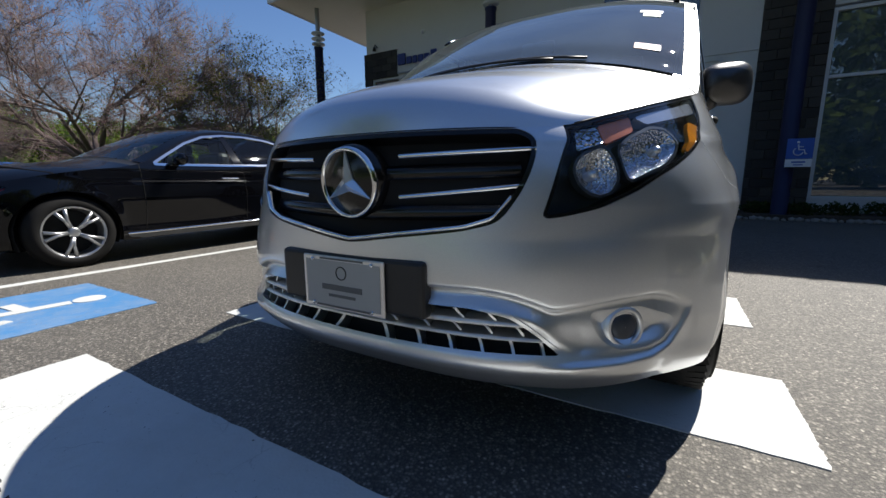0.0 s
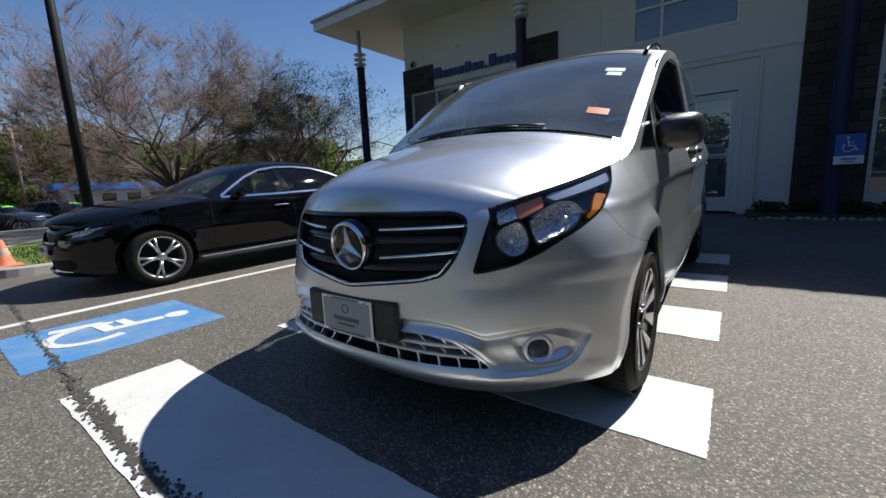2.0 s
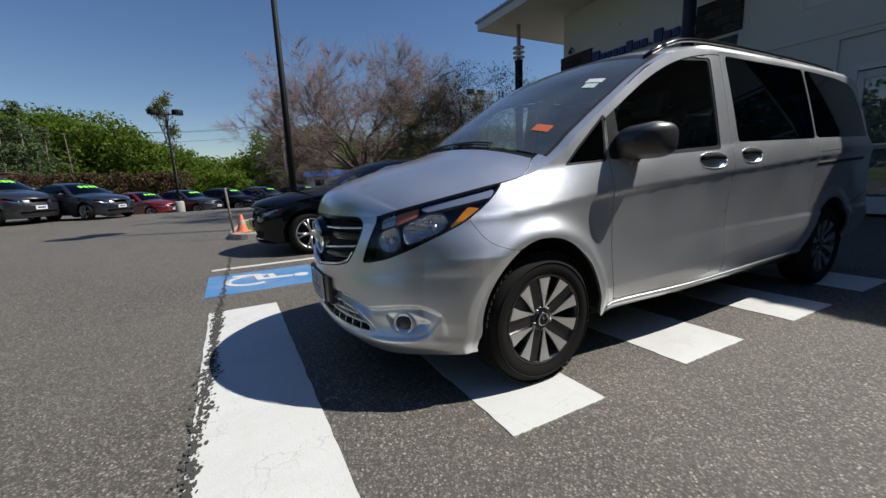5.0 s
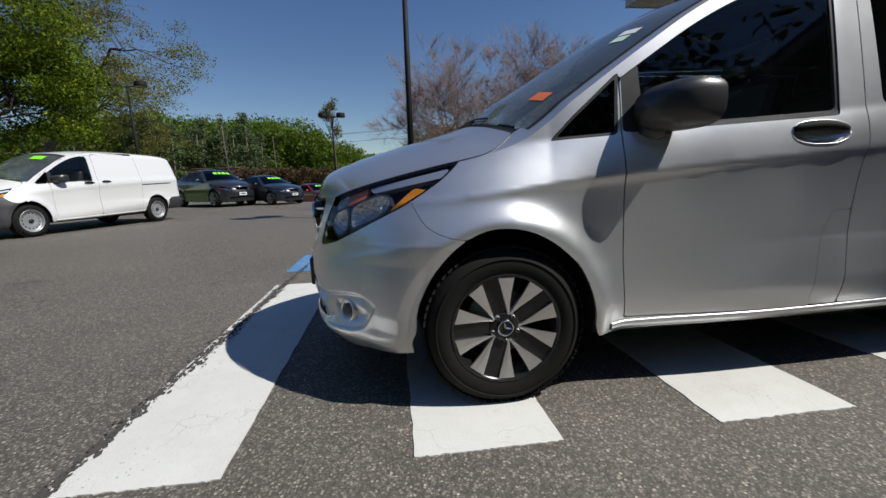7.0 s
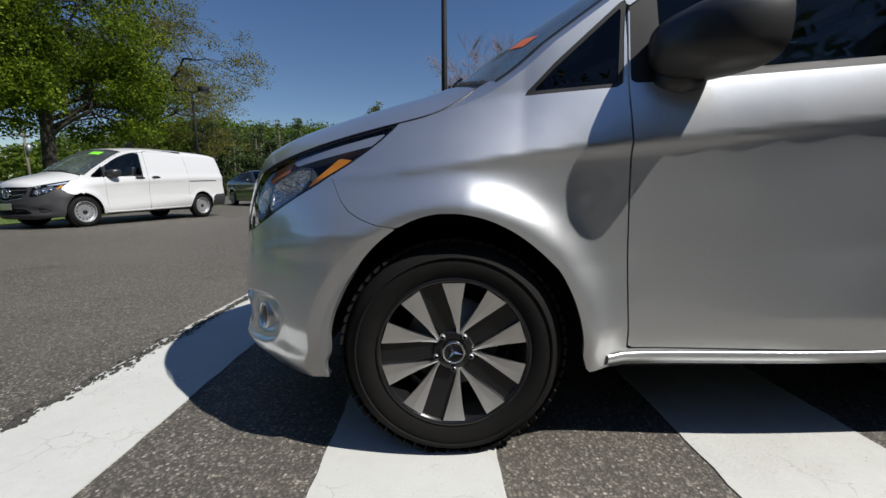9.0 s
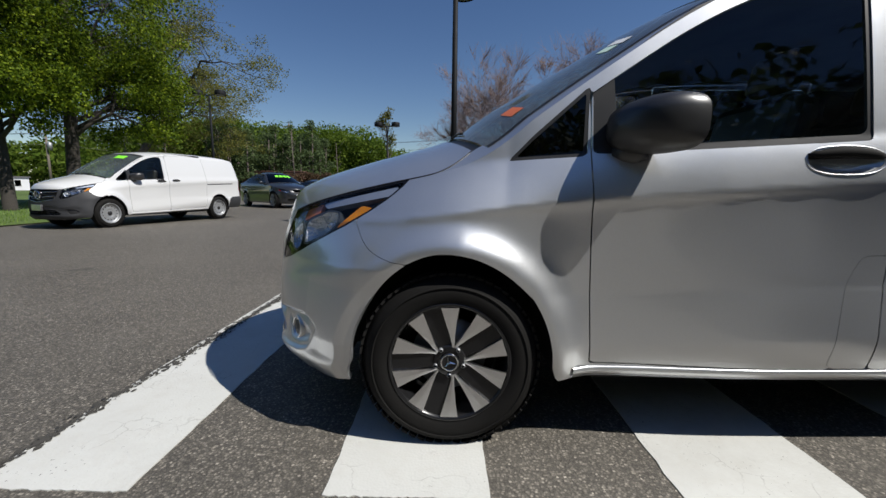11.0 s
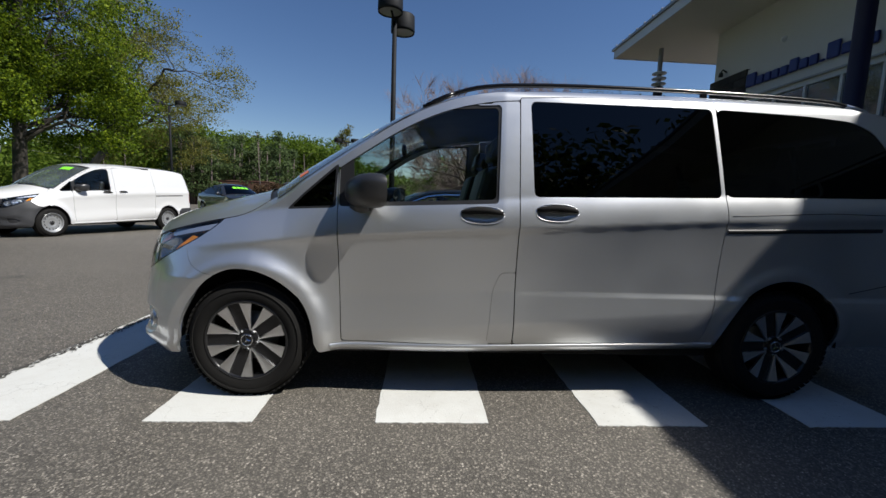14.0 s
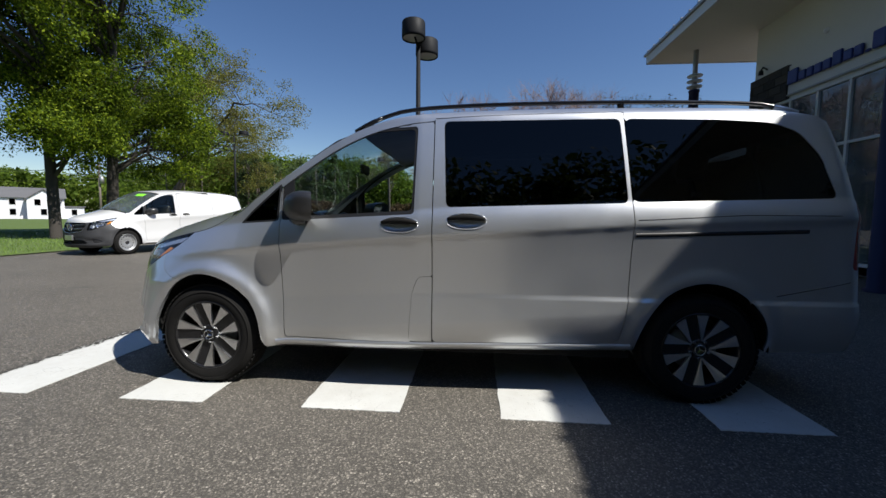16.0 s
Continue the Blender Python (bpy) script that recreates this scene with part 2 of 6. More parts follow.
# darker copy of the woods leaf, with shade put into its colour
LEAF_SHADED = leaf("shaded_woods_leaf", ((0, (.03, .055, .010)), (.5, (.055, .09, .014)), (1, (.085, .12, .02))), .3)
LEAF_BROWN = leaf("brown_shrub_leaf", ((0, (.06, .04, .025)), (1, (.14, .09, .05))))
SHRUB = leaf("shrub_leaf", ((0, (.02, .04, .012)), (.7, (.05, .09, .02)), (1, (.12, .11, .03))))
GRASS = grass_mat("grass", (.06, .12, .015), (.15, .23, .035))
LAWN = plain("lawn_soil", (.09, .14, .025), .95, 0, .35, 12)
BRICK_BROWN = plain("brown_brick_wall", (.13, .065, .045), .9, 0, .25, 8)
HOUSE_WHITE = plain("white_clapboard", (.70, .71, .72), .7, 0, .06, 6)
ROOF_GREY = plain("grey_shingle", (.12, .12, .125), .9, 0, .25, 12)
BLUE_FASCIA = plain("blue_fascia", (.02, .13, .45), .4, 0, .08, 6)
WOOD_GREY = plain("weathered_wood", (.20, .17, .14), .9, 0, .3, 12)
# ---- mesh helpers ----
def mesh_from(name, verts, faces, smooth=False):
    me = bpy.data.meshes.new(name)
    me.from_pydata([tuple(map(float, v)) for v in verts], [], faces)
    me.validate()
    if smooth:
        me.polygons.foreach_set("use_smooth", [True] * len(me.polygons))
    me.update()
    return me


def part(name, bm, material, parent=None, label="", smooth=None):
    """Links a bmesh (or a mesh) as one mesh object, under a thing or a part."""
    if isinstance(bm, bpy.types.Mesh):
        me = bm
    else:
        me = bpy.data.meshes.new(name)
        bm.normal_update()
        bm.to_mesh(me)
        bm.free()
    if smooth is not None:
        me.polygons.foreach_set("use_smooth", [smooth] * len(me.polygons))
    if material is not None and not me.materials:
        me.materials.append(material)
    ob = new(name, me)
    if parent is not None:
        ob.parent = parent
    return tagged(ob, label)


def thing(name, label, category, m=None, group="", kind=""):
    ob = new(name)
    if m is not None:
        ob.matrix_basis = m
    return tagged(ob, label, category, group, kind)


def box(bm, x0, x1, y0, y1, z0, z1, bevel=0.0, m=None):
    t = bmesh.new()
    bmesh.ops.create_cube(t, size=1, matrix=Matrix.Translation(((x0 + x1) / 2, (y0 + y1) / 2, (z0 + z1) / 2)) @ Matrix.Diagonal((x1 - x0, y1 - y0, z1 - z0, 1)))
    if bevel:
        bmesh.ops.bevel(t, geom=t.edges[:], offset=bevel, segments=2, affect="EDGES", profile=.5)
    merge(bm, t, m)
    return bm


def merge(bm, other, m=None):
    if m is not None:
        bmesh.ops.transform(other, matrix=m, verts=other.verts)
    me = bpy.data.meshes.new("tmp")
    other.to_mesh(me)
    other.free()
    bm.from_mesh(me)
    bpy.data.meshes.remove(me)


def lathe(bm, profile, n=48, m=None, closed=False):
    """Turns (radius, height) points round z."""
    t = bmesh.new()
    rings = []
    for r, h in profile:
        rings.append([t.verts.new((r * math.cos(2 * math.pi * i / n), r * math.sin(2 * math.pi * i / n), h)) for i in range(n)])
    pairs = list(zip(rings, rings[1:])) + ([(rings[-1], rings[0])] if closed else [])
    for a, b in pairs:
        for i in range(n):
            f = t.faces.new((a[i], a[(i + 1) % n], b[(i + 1) % n], b[i]))
            f.smooth = True
    bmesh.ops.remove_doubles(t, verts=t.verts, dist=1e-5)
    bmesh.ops.recalc_face_normals(t, faces=t.faces)
    merge(bm, t, m)
    return bm


def tube(bm, points, radius, n=8, cap=True):
    """A round bar along points; radius is a number or one for each point."""
    pts = [Vector(p) for p in points]
    rs = radius if isinstance(radius, (list, tuple)) else [radius] * len(pts)
    rings, side = [], None
    for i, p in enumerate(pts):
        d = (pts[min(i + 1, len(pts) - 1)] - pts[max(i - 1, 0)]).normalized()
        if side is None:
            side = d.orthogonal().normalized()
        side = (side - d * side.dot(d)).normalized()
        up = d.cross(side)
        rings.append([bm.verts.new(p + (side * math.cos(a) + up * math.sin(a)) * rs[i]) for a in (2 * math.pi * k / n for k in range(n))])
    for a, b in zip(rings, rings[1:]):
        for k in range(n):
            f = bm.faces.new((a[k], a[(k + 1) % n], b[(k + 1) % n], b[k]))
            f.smooth = True
    if cap:
        bm.faces.new(rings[0][::-1])
        bm.faces.new(rings[-1])
    return bm


def prism(bm, outline, depth, m=None, bevel=0.0):
    """An outline in x, y raised along z by depth."""
    t = bmesh.new()
    lo = [t.verts.new((x, y, 0)) for x, y in outline]
    hi = [t.verts.new((x, y, depth)) for x, y in outline]
    t.faces.new(lo[::-1])
    top = t.faces.new(hi)
    for i in range(len(lo)):
        j = (i + 1) % len(lo)
        t.faces.new((lo[i], lo[j], hi[j], hi[i]))
    if bevel:
        bmesh.ops.bevel(t, geom=list(top.edges), offset=bevel, segments=2, affect="EDGES")
    bmesh.ops.recalc_face_normals(t, faces=t.faces)
    merge(bm, t, m)
    return bm


def rounded(points, r, steps=5):
    """A polygon with its corners rounded."""
    out = []
    n = len(points)
    for i in range(n):
        p, a, b = (np.array(points[j % n], float) for j in (i, i - 1, i + 1))
        da, db = a - p, b - p
        la, lb = np.hypot(*da), np.hypot(*db)
        k = min(r, la * .45, lb * .45)
        s, e = p + da / la * k, p + db / lb * k
        for j in range(steps + 1):
            t = j / steps
            out.append((1 - t) ** 2 * s + 2 * t * (1 - t) * p + t * t * e)
    return np.array(out)


def sd_poly(points):
    """Signed distance to a closed outline, below 0 inside."""
    P = np.array(points, float)
    Q = np.roll(P, -1, 0)

    def f(X, Z):
        best = np.full(X.shape, 1e9)
        inside = np.zeros(X.shape, bool)
        for (ax, az), (bx, bz) in zip(P, Q):
            ex, ez = bx - ax, bz - az
            t = np.clip(((X - ax) * ex + (Z - az) * ez) / (ex * ex + ez * ez + 1e-12), 0, 1)
            best = np.minimum(best, np.hypot(X - ax - t * ex, Z - az - t * ez))
            if abs(ez) > 1e-12:
                inside ^= ((az > Z) != (bz > Z)) & (X < ex * (Z - az) / ez + ax)
        return np.where(inside, -best, best)
    return f


def march(region, at, x0, x1, z0, z1, cell, thick=.012, out=0.0, side=-1):
    """The part of a skin where region(X, Z) < 0, with a rim turned in by thick. side 1 mirrors it to +y."""
    nx, nz = max(2, int(round((x1 - x0) / cell))), max(2, int(round((z1 - z0) / cell)))
    xs, zs = np.linspace(x0, x1, nx + 1), np.linspace(z0, z1, nz + 1)
    X, Z = np.meshgrid(xs, zs, indexing="ij")
    D = region(X, Z)
    D = np.where(np.abs(D) < 1e-6, -1e-6, D)
    keys, uv, faces = {}, [], []

    def vert(key, x, z):
        if key not in keys:
            keys[key] = len(uv)
            uv.append((x, z))
        return keys[key]

    ins = D < 0
    count = ins[:-1, :-1].astype(int) + ins[1:, :-1] + ins[1:, 1:] + ins[:-1, 1:]
    for i, j in zip(*np.nonzero(count)):
        ring = ((i, j), (i + 1, j), (i + 1, j + 1), (i, j + 1))
        poly = []
        for k in range(4):
            a, b = ring[k], ring[(k + 1) % 4]
            if ins[a]:
                poly.append(vert(a, xs[a[0]], zs[a[1]]))
            if ins[a] != ins[b]:
                p, q = min(a, b), max(a, b)
                t = D[p] / (D[p] - D[q])
                t = min(.97, max(.03, t))
                poly.append(vert((p, q), xs[p[0]] + t * (xs[q[0]] - xs[p[0]]), zs[p[1]] + t * (zs[q[1]] - zs[p[1]])))
        if len(poly) > 2:
            faces.append(poly)
    if not faces:
        return mesh_from("empty", [], [])
    U = np.array(uv)
    P = at(U[:, 0], U[:, 1], np.full(len(U), out) if out else 0.0)
    n_outer = len(P)
    edges = {}
    for f in faces:
        for a, b in zip(f, f[1:] + f[:1]):
            edges[(a, b)] = 1
    border = [(a, b) for a, b in edges if (b, a) not in edges]
    rim_faces = []
    if thick:
        ids = sorted({a for e in border for a in e})
        low = at(U[ids, 0], U[ids, 1], np.full(len(ids), out - thick))
        low_id = {a: n_outer + k for k, a in enumerate(ids)}
        P = np.concatenate((P, low))
        rim_faces = [[b, a, low_id[a], low_id[b]] for a, b in border]
    if side > 0:
        P = P * np.array((1, -1, 1))
        faces, rim_faces = [f[::-1] for f in faces], [f[::-1] for f in rim_faces]
    me = bpy.data.meshes.new("skin")
    me.from_pydata(P.tolist(), [], faces + rim_faces)
    me.polygons.foreach_set("use_smooth", [True] * len(faces) + [False] * len(rim_faces))
    if border:
        sharp = {tuple(sorted(e)) for e in border}
        attr = me.attributes.new("sharp_edge", "BOOLEAN", "EDGE")
        attr.data.foreach_set("value", [tuple(sorted(e.vertices)) in sharp for e in me.edges])
    me.update()
    return me


def sheet(at, us, vs, flip=False, thick=0.0):
    """A grid of points at(u, v) as a smooth mesh."""
    U, V = np.meshgrid(us, vs, indexing="ij")
    P = at(U, V)
    nu, nv = U.shape
    idx = np.arange(nu * nv).reshape(nu, nv)
    faces = [[int(idx[i, j]), int(idx[i + 1, j]), int(idx[i + 1, j + 1]), int(idx[i, j + 1])] for i in range(nu - 1) for j in range(nv - 1)]
    if flip:
        faces = [f[::-1] for f in faces]
    return mesh_from("sheet", P.reshape(-1, 3), faces, True)


def curved_text_bars(bm, rows, m):
    """Plain bars (x, y, width, height) in the plane of m."""
    for x, y, w, h in rows:
        box(bm, x - w / 2, x + w / 2, y - h / 2, y + h / 2, 0, .0012, 0, m)
    return bm


# ---- car body surface: a skin wrapped from the nose round to the tail, and a top between its edges ----
def table(pairs):
    xs, ys = np.array(pairs, float).T
    def at(v):
        v = np.asarray(v, float)
        i = np.clip(np.searchsorted(xs, v) - 1, 0, len(xs) - 2)
        d = np.gradient(ys, xs)
        h = xs[i + 1] - xs[i]
        s = np.clip((v - xs[i]) / h, 0, 1)
        a, b = ys[i], ys[i + 1]
        return ((2 * s ** 3 - 3 * s ** 2 + 1) * a + (s ** 3 - 2 * s ** 2 + s) * h * d[i]
                + (-2 * s ** 3 + 3 * s ** 2) * b + (s ** 3 - s ** 2) * h * d[i + 1])
    return at


def lines(pairs):
    xs, ys = np.array(pairs, float).T
    return lambda v: np.interp(v, xs, ys)


class Body:
    """half(x, z): half width; nose(z), tail(z): the ends; X runs along the side, and round the corners by arc length."""

    def __init__(self, xc, xr, half, nose, tail, nf, nr, top, crown, bow, power, ridge=lambda X, z: 0.0):
        self.ridge = ridge
        self.xc, self.xr, self.half, self.nose, self.tail, self.nf, self.nr = xc, xr, half, nose, tail, nf, nr
        self.top, self.crown, self.bow, self.power = top, crown, bow, power
        self.phi_f, self.len_f = self.arc(xc - float(nose(.6)), .95, 2.2)
        self.phi_r, self.len_r = self.arc(float(tail(.6)) - xr, .95, 4.5)
        self.front, self.back = xc - self.len_f, xr + self.len_r

    def arc(self, a, b, n):
        f = np.linspace(0, math.pi / 2, 2000)
        x, y = a * np.cos(f) ** (2 / n), b * np.sin(f) ** (2 / n)
        s = np.concatenate(([0], np.cumsum(np.hypot(np.diff(x), np.diff(y)))))
        s = s[-1] - s
        return (s[::-1], f[::-1]), float(s[0])

    def at(self, X, z, out=0.0):
        """Points of the skin on the -y side."""
        X, z = np.broadcast_arrays(np.asarray(X, float), np.asarray(z, float))
        if np.any(out):
            e = .004
            du = self.at(X + e, z) - self.at(X - e, z)
            dv = self.at(X, z + e) - self.at(X, z - e)
            n = np.cross(du, dv)
            n /= np.linalg.norm(n, axis=-1, keepdims=True) + 1e-12
            return self.at(X, z) + n * np.asarray(out)[..., None]
        w = self.half(np.clip(X, self.xc - .9, self.xr + .3), z)
        k = 1 + self.ridge(X, z)
        x, y = X, -w
        f = X < self.xc
        ph = np.interp(self.xc - X, *self.phi_f)
        n = self.nf(z)
        xf = self.xc - k * (self.xc - self.nose(z)) * np.clip(np.cos(ph), 0, 1) ** (2 / n)
        yf = -w * k * np.clip(np.sin(ph), 0, 1) ** (2 / n)
        x, y = np.where(f, xf, x), np.where(f, yf, y)
        r = X > self.xr
        ph = np.interp(X - self.xr, *self.phi_r)
        xb = self.xr + (self.tail(z) - self.xr) * np.clip(np.cos(ph), 0, 1) ** (2 / self.nr)
        yb = -w * np.clip(np.sin(ph), 0, 1) ** (2 / self.nr)
        x, y = np.where(r, xb, x), np.where(r, yb, y)
        return np.stack((x, y, z), -1)

    def lid(self, X, v):
        """Points of the top: v from -1 (the -y edge) over 0 (the middle) to 1."""
        X, v = np.broadcast_arrays(np.asarray(X, float), np.asarray(v, float))
        e = self.at(X, self.top(X))
        k = 1 - np.abs(v) ** self.power(X)
        k2 = 1 - v ** 2
        return np.stack((e[..., 0] + self.bow(X) * k2, -e[..., 1] * v, e[..., 2] + (self.crown(X) - e[..., 2]) * k), -1)


# the van's skin
CREASE = lines(((-.6, .86), (.0, .903), (.47, .952), (1.0, .996), (1.55, 1.036), (2.1, 1.068), (2.75, 1.11), (4, 1.16)))
BELT = lines(((-.3, 1.04), (.25, 1.115), (.6, 1.15), (1.4, 1.195), (1.63, 1.215), (2.7, 1.26), (4, 1.285)))


def van_half(x, z):
    zc, zb = CREASE(x), BELT(x)
    cf = np.clip((x + .2) / .5, 0, 1)
    zl = .435 + .075 * np.clip(x - .9, -.4, 2.2)
    lo = np.where(z < zl, .951 - .05 * (zl - z) - 1.2 * np.clip(zl - z, 0, 1) ** 2, .951 - (.009 + .006 * cf) * np.clip((z - zl) / .2, 0, 1))
    k = np.clip((z - .66) / np.maximum(zc - .66, .02), 0, 1)
    mid = .942 - .006 * cf + .028 * k ** 2.4 + (.004 + .004 * cf) * np.exp(-np.maximum(zc - z, 0) / .014)
    s = np.clip((z - zc) / np.maximum(zb - zc, .02), 0, 1)
    up = .972 - .010 * s - .026 * s ** 2
    g = np.clip((z - zb) / np.maximum(1.74 - zb, .1), 0, 2)
    win = .936 - .098 * g - .014 * g ** 2 - .13 * np.clip((z - 1.79) / .1, 0, 2) ** 2
    w = np.where(z < .66, lo, np.where(z < zc, mid, np.where(z < zb, up, win)))
    # wheel arches swell a little; the tail draws in
    for wx, wz, rx, rz in ((0, .335, .40, .43), (3.2, .345, .40, .43)):
        d = np.hypot((x - wx) / rx, (z - wz) / rz) - 1
        w = w + (.045 if wx == 0 else .007) * (np.clip((x + .30) / .35, 0, 1) if wx == 0 else 1.0) / (1 + np.exp(np.clip((d - .16) / (.055 if wx == 0 else .02), -30, 30)))
        # a slight flare round the arch
        w = w + .005 * (np.clip((x + .42) / .16, 0, 1) if wx == 0 else 1.0) * np.clip((z - .24) / .1, 0, 1) / (1 + np.exp(np.clip((d - .115) / .02, -30, 30)))
        w = w - .10 * np.clip(.02 - d, 0, .13)
    # the bumper ends stand out to the arches
    w = w + .068 * np.exp(-((x + .36) / .26) ** 2) * np.clip((.90 - z) / .2, 0, 1)
    # the cabin narrows towards the windscreen
    u = np.clip((z - .72) / .40, 0, 1)
    w = w + .03 - .062 * np.exp(-((x - .5) / .5) ** 2) * (1 - u * u * (3 - 2 * u)) - .115 * np.clip((1.45 - x) / 1.25, 0, 1) * u * u * (3 - 2 * u)
    return w - .07 * np.clip((x - 2.4) / 1.8, 0, 1) ** 2 * np.clip((z - .3), 0, 1)


BROW = table(((-1.6, .488), (-1.22, .488), (-1.107, .486), (-1.037, .475), (-.985, .458), (-.945, .444), (-.90, .449), (-.80, .464), (-.70, .473), (-.62, .473), (-.54, .450), (-.48, .42)))
LEDGE = lines(((-1.5, .300), (-.92, .308), (-.764, .315), (-.66, .325), (-.60, .345), (-.55, .40), (-.52, .44)))


def van_ridge(X, z):
    """The shelf from beside the grille to the wheel arch, the brow over intake and fog lamp, and the lip below them."""
    def step(v, w):
        return 1 / (1 + np.exp(np.clip(v / w, -30, 30)))
    zr = .585 + .12 * np.clip((X + .95) / .6, 0, 1.2)
    fade = np.clip((X + 1.05) / .35, 0, 1) * np.clip((-.14 - X) / .2, 0, 1)
    shelf = .008 * fade * step(z - zr, .016) * np.exp(-np.clip(zr - z, 0, 1) / .16)
    zb, zl = BROW(X), LEDGE(X)
    wide = .045 + .075 * np.clip((X + 1.0) / .12, 0, 1)
    end = np.clip((-.50 - X) / .12, 0, 1)
    brow = -.026 * end * step(z - zb, .0035) * np.clip(1 - np.clip(zb - z, 0, 1) / wide, 0, 1)
    lip = .010 * np.clip((X + 1.0) / .1, 0, 1) * np.clip((-.50 - X) / .06, 0, 1) * step(z - zl, .003) * np.exp(-np.clip(zl - z, 0, 1) / .05)
    return shelf + brow + lip


VAN = Body(
    .30, 3.86, van_half,
    table(((.20, -.80), (.25, -.855), (.28, -.882), (.31, -.885), (.345, -.868), (.42, -.890), (.50, -.903), (.60, -.905), (.70, -.900), (.80, -.888), (.88, -.865), (.95, -.825), (1.1, -.70), (1.9, -.2))),
    table(((.2, 4.15), (.4, 4.2), (.6, 4.2), (.9, 4.19), (1.2, 4.16), (1.5, 4.10), (1.8, 3.98))),
    lines(((.2, 2.85), (.36, 2.75), (.50, 2.55), (.62, 2.40), (.85, 2.28), (2, 2.2))), 4.5,
    table(((-1.6, .893), (-1.30, .893), (-1.05, .893), (-.95, .892), (-.86, .898), (-.75, .924), (-.55, .968), (-.30, 1.018), (-.15, 1.045), (0, 1.082), (.1, 1.124), (.2, 1.184), (.3, 1.254), (.45, 1.362), (.63, 1.486), (.85, 1.628), (1.0, 1.705), (1.15, 1.762), (1.3, 1.798), (1.65, 1.832), (2.0, 1.846), (2.34, 1.855), (2.7, 1.860), (3.0, 1.858), (3.35, 1.850), (3.64, 1.830), (3.9, 1.78), (4.2, 1.72), (5.5, 1.72))),
    table(((-1.6, .935), (-1.05, .945), (-.9, .985), (-.7, 1.045), (-.5, 1.095), (-.3, 1.14), (-.1, 1.185), (.05, 1.225), (.15, 1.262), (.3, 1.36), (.5, 1.49), (.7, 1.615), (.9, 1.735), (1.0, 1.785), (1.15, 1.840), (1.4, 1.883), (1.8, 1.915), (2.4, 1.926), (3.0, 1.92), (3.6, 1.89), (4.0, 1.82), (4.4, 1.73))),
    table(((-1.6, 0), (-1.05, -.125), (-.9, -.13), (-.5, -.16), (-.1, -.19), (.1, -.18), (.5, -.15), (1.0, -.10), (1.4, -.03), (1.8, 0), (3.5, 0), (4.0, .08), (4.4, .08))),
    lines(((-1.1, 2.2), (-.6, 2.6), (-.1, 2.8), (.1, 2.6), (.3, 2.6), (.9, 2.8), (1.4, 3.6), (4, 3.8))), van_ridge)
YC = .055
# ---- passenger van and its cargo sister ----
def above(z0):
    return lambda X, Z: z0(X) - Z if callable(z0) else z0 - Z


def both(*fs):
    return lambda X, Z: np.maximum.reduce([f(X, Z) for f in fs])


def either(*fs):
    return lambda X, Z: np.minimum.reduce([f(X, Z) for f in fs])


def but(f, *gs, gap=.0):
    return lambda X, Z: np.maximum.reduce([f(X, Z)] + [gap - g(X, Z) for g in gs])


def shrink(f, d):
    return lambda X, Z: f(X, Z) + d


def ellipse(cx, cz, rx, rz):
    return lambda X, Z: (np.hypot((X - cx) / rx, (Z - cz) / rz) - 1) * min(rx, rz)


F0 = VAN.front
V_BOT = lines(((-1.5, .215), (-.9, .215), (-.36, .255), (.40, .275), (.53, .282), (2.75, .322), (2.80, .33), (3.6, .345), (5, .36)))
V_ARCH = either(both(ellipse(0, .335, .322, .43), lambda X, Z: X), both(ellipse(0, .335, .385, .43), lambda X, Z: -X), ellipse(3.2, .345, .385, .425),
                sd_poly(((.0, .1), (.42, .1), (.405, .28), (.385, .335), (0, .335))),
                sd_poly(((-.330, .1), (.2, .1), (.2, .335), (-.322, .335))),
                sd_poly(((2.815, .1), (3.585, .1), (3.585, .345), (2.815, .345))))
V_FULL = but(both(lambda X, Z: Z - VAN.top(X), lambda X, Z: V_BOT(X) - Z), V_ARCH)
LAMP_CUT = sd_poly(rounded(((-.945, .673), (-.90, .677), (-.80, .697), (-.686, .739), (-.555, .797), (-.44, .851), (-.345, .907), (-.27, .965), (-.222, 1.022), (-.215, 1.10), (-.90, 1.10), (-.866, .868)), .020))
HEADLIGHT = both(LAMP_CUT, lambda X, Z: Z - VAN.top(X) + .002)
GRILLE = sd_poly(rounded(((F0 - .3, .889), (F0 + .1, .889), (-.985, .889), (-.950, .870), (-.945, .835), (-.960, .79), (-.990, .735), (-1.046, .662), (-1.13, .640), (-1.295, .617), (F0, .594), (F0 - .3, .600)), .03))
LOWER = sd_poly(rounded(((F0 - .3, .450), (-1.144, .448), (-1.057, .432), (-1.018, .404), (-.972, .355), (-.930, .328), (F0, .320), (F0 - .3, .320)), .02))
POCKET = sd_poly(rounded(((-.850, .438), (-.832, .366), (-.775, .340), (-.660, .341), (-.592, .370), (-.572, .413), (-.689, .448)), .035))
SEAM = sd_poly(((-.387, 1.2), (-.387, .864), (-.360, .830), (-.335, .800), (-.300, .770), (-.26, .750), (-.204, .732), (-.136, .722), (.1, .72), (.1, .05), (-3, .05), (-3, 1.2)))
DOOR_1 = both(sd_poly(((.535, .342), (.505, 1.10), (.508, 1.8), (1.5385, 1.9), (1.5385, .342))), lambda X, Z: (Z - VAN.top(X) + .058) * .8)
DOOR_2 = both(sd_poly(rounded(((1.5395, .348), (1.5395, 1.9), (2.708, 1.9), (2.752, 1.13), (2.742, .64), (2.70, .372)), .03)), lambda X, Z: Z - VAN.top(X) + .04)
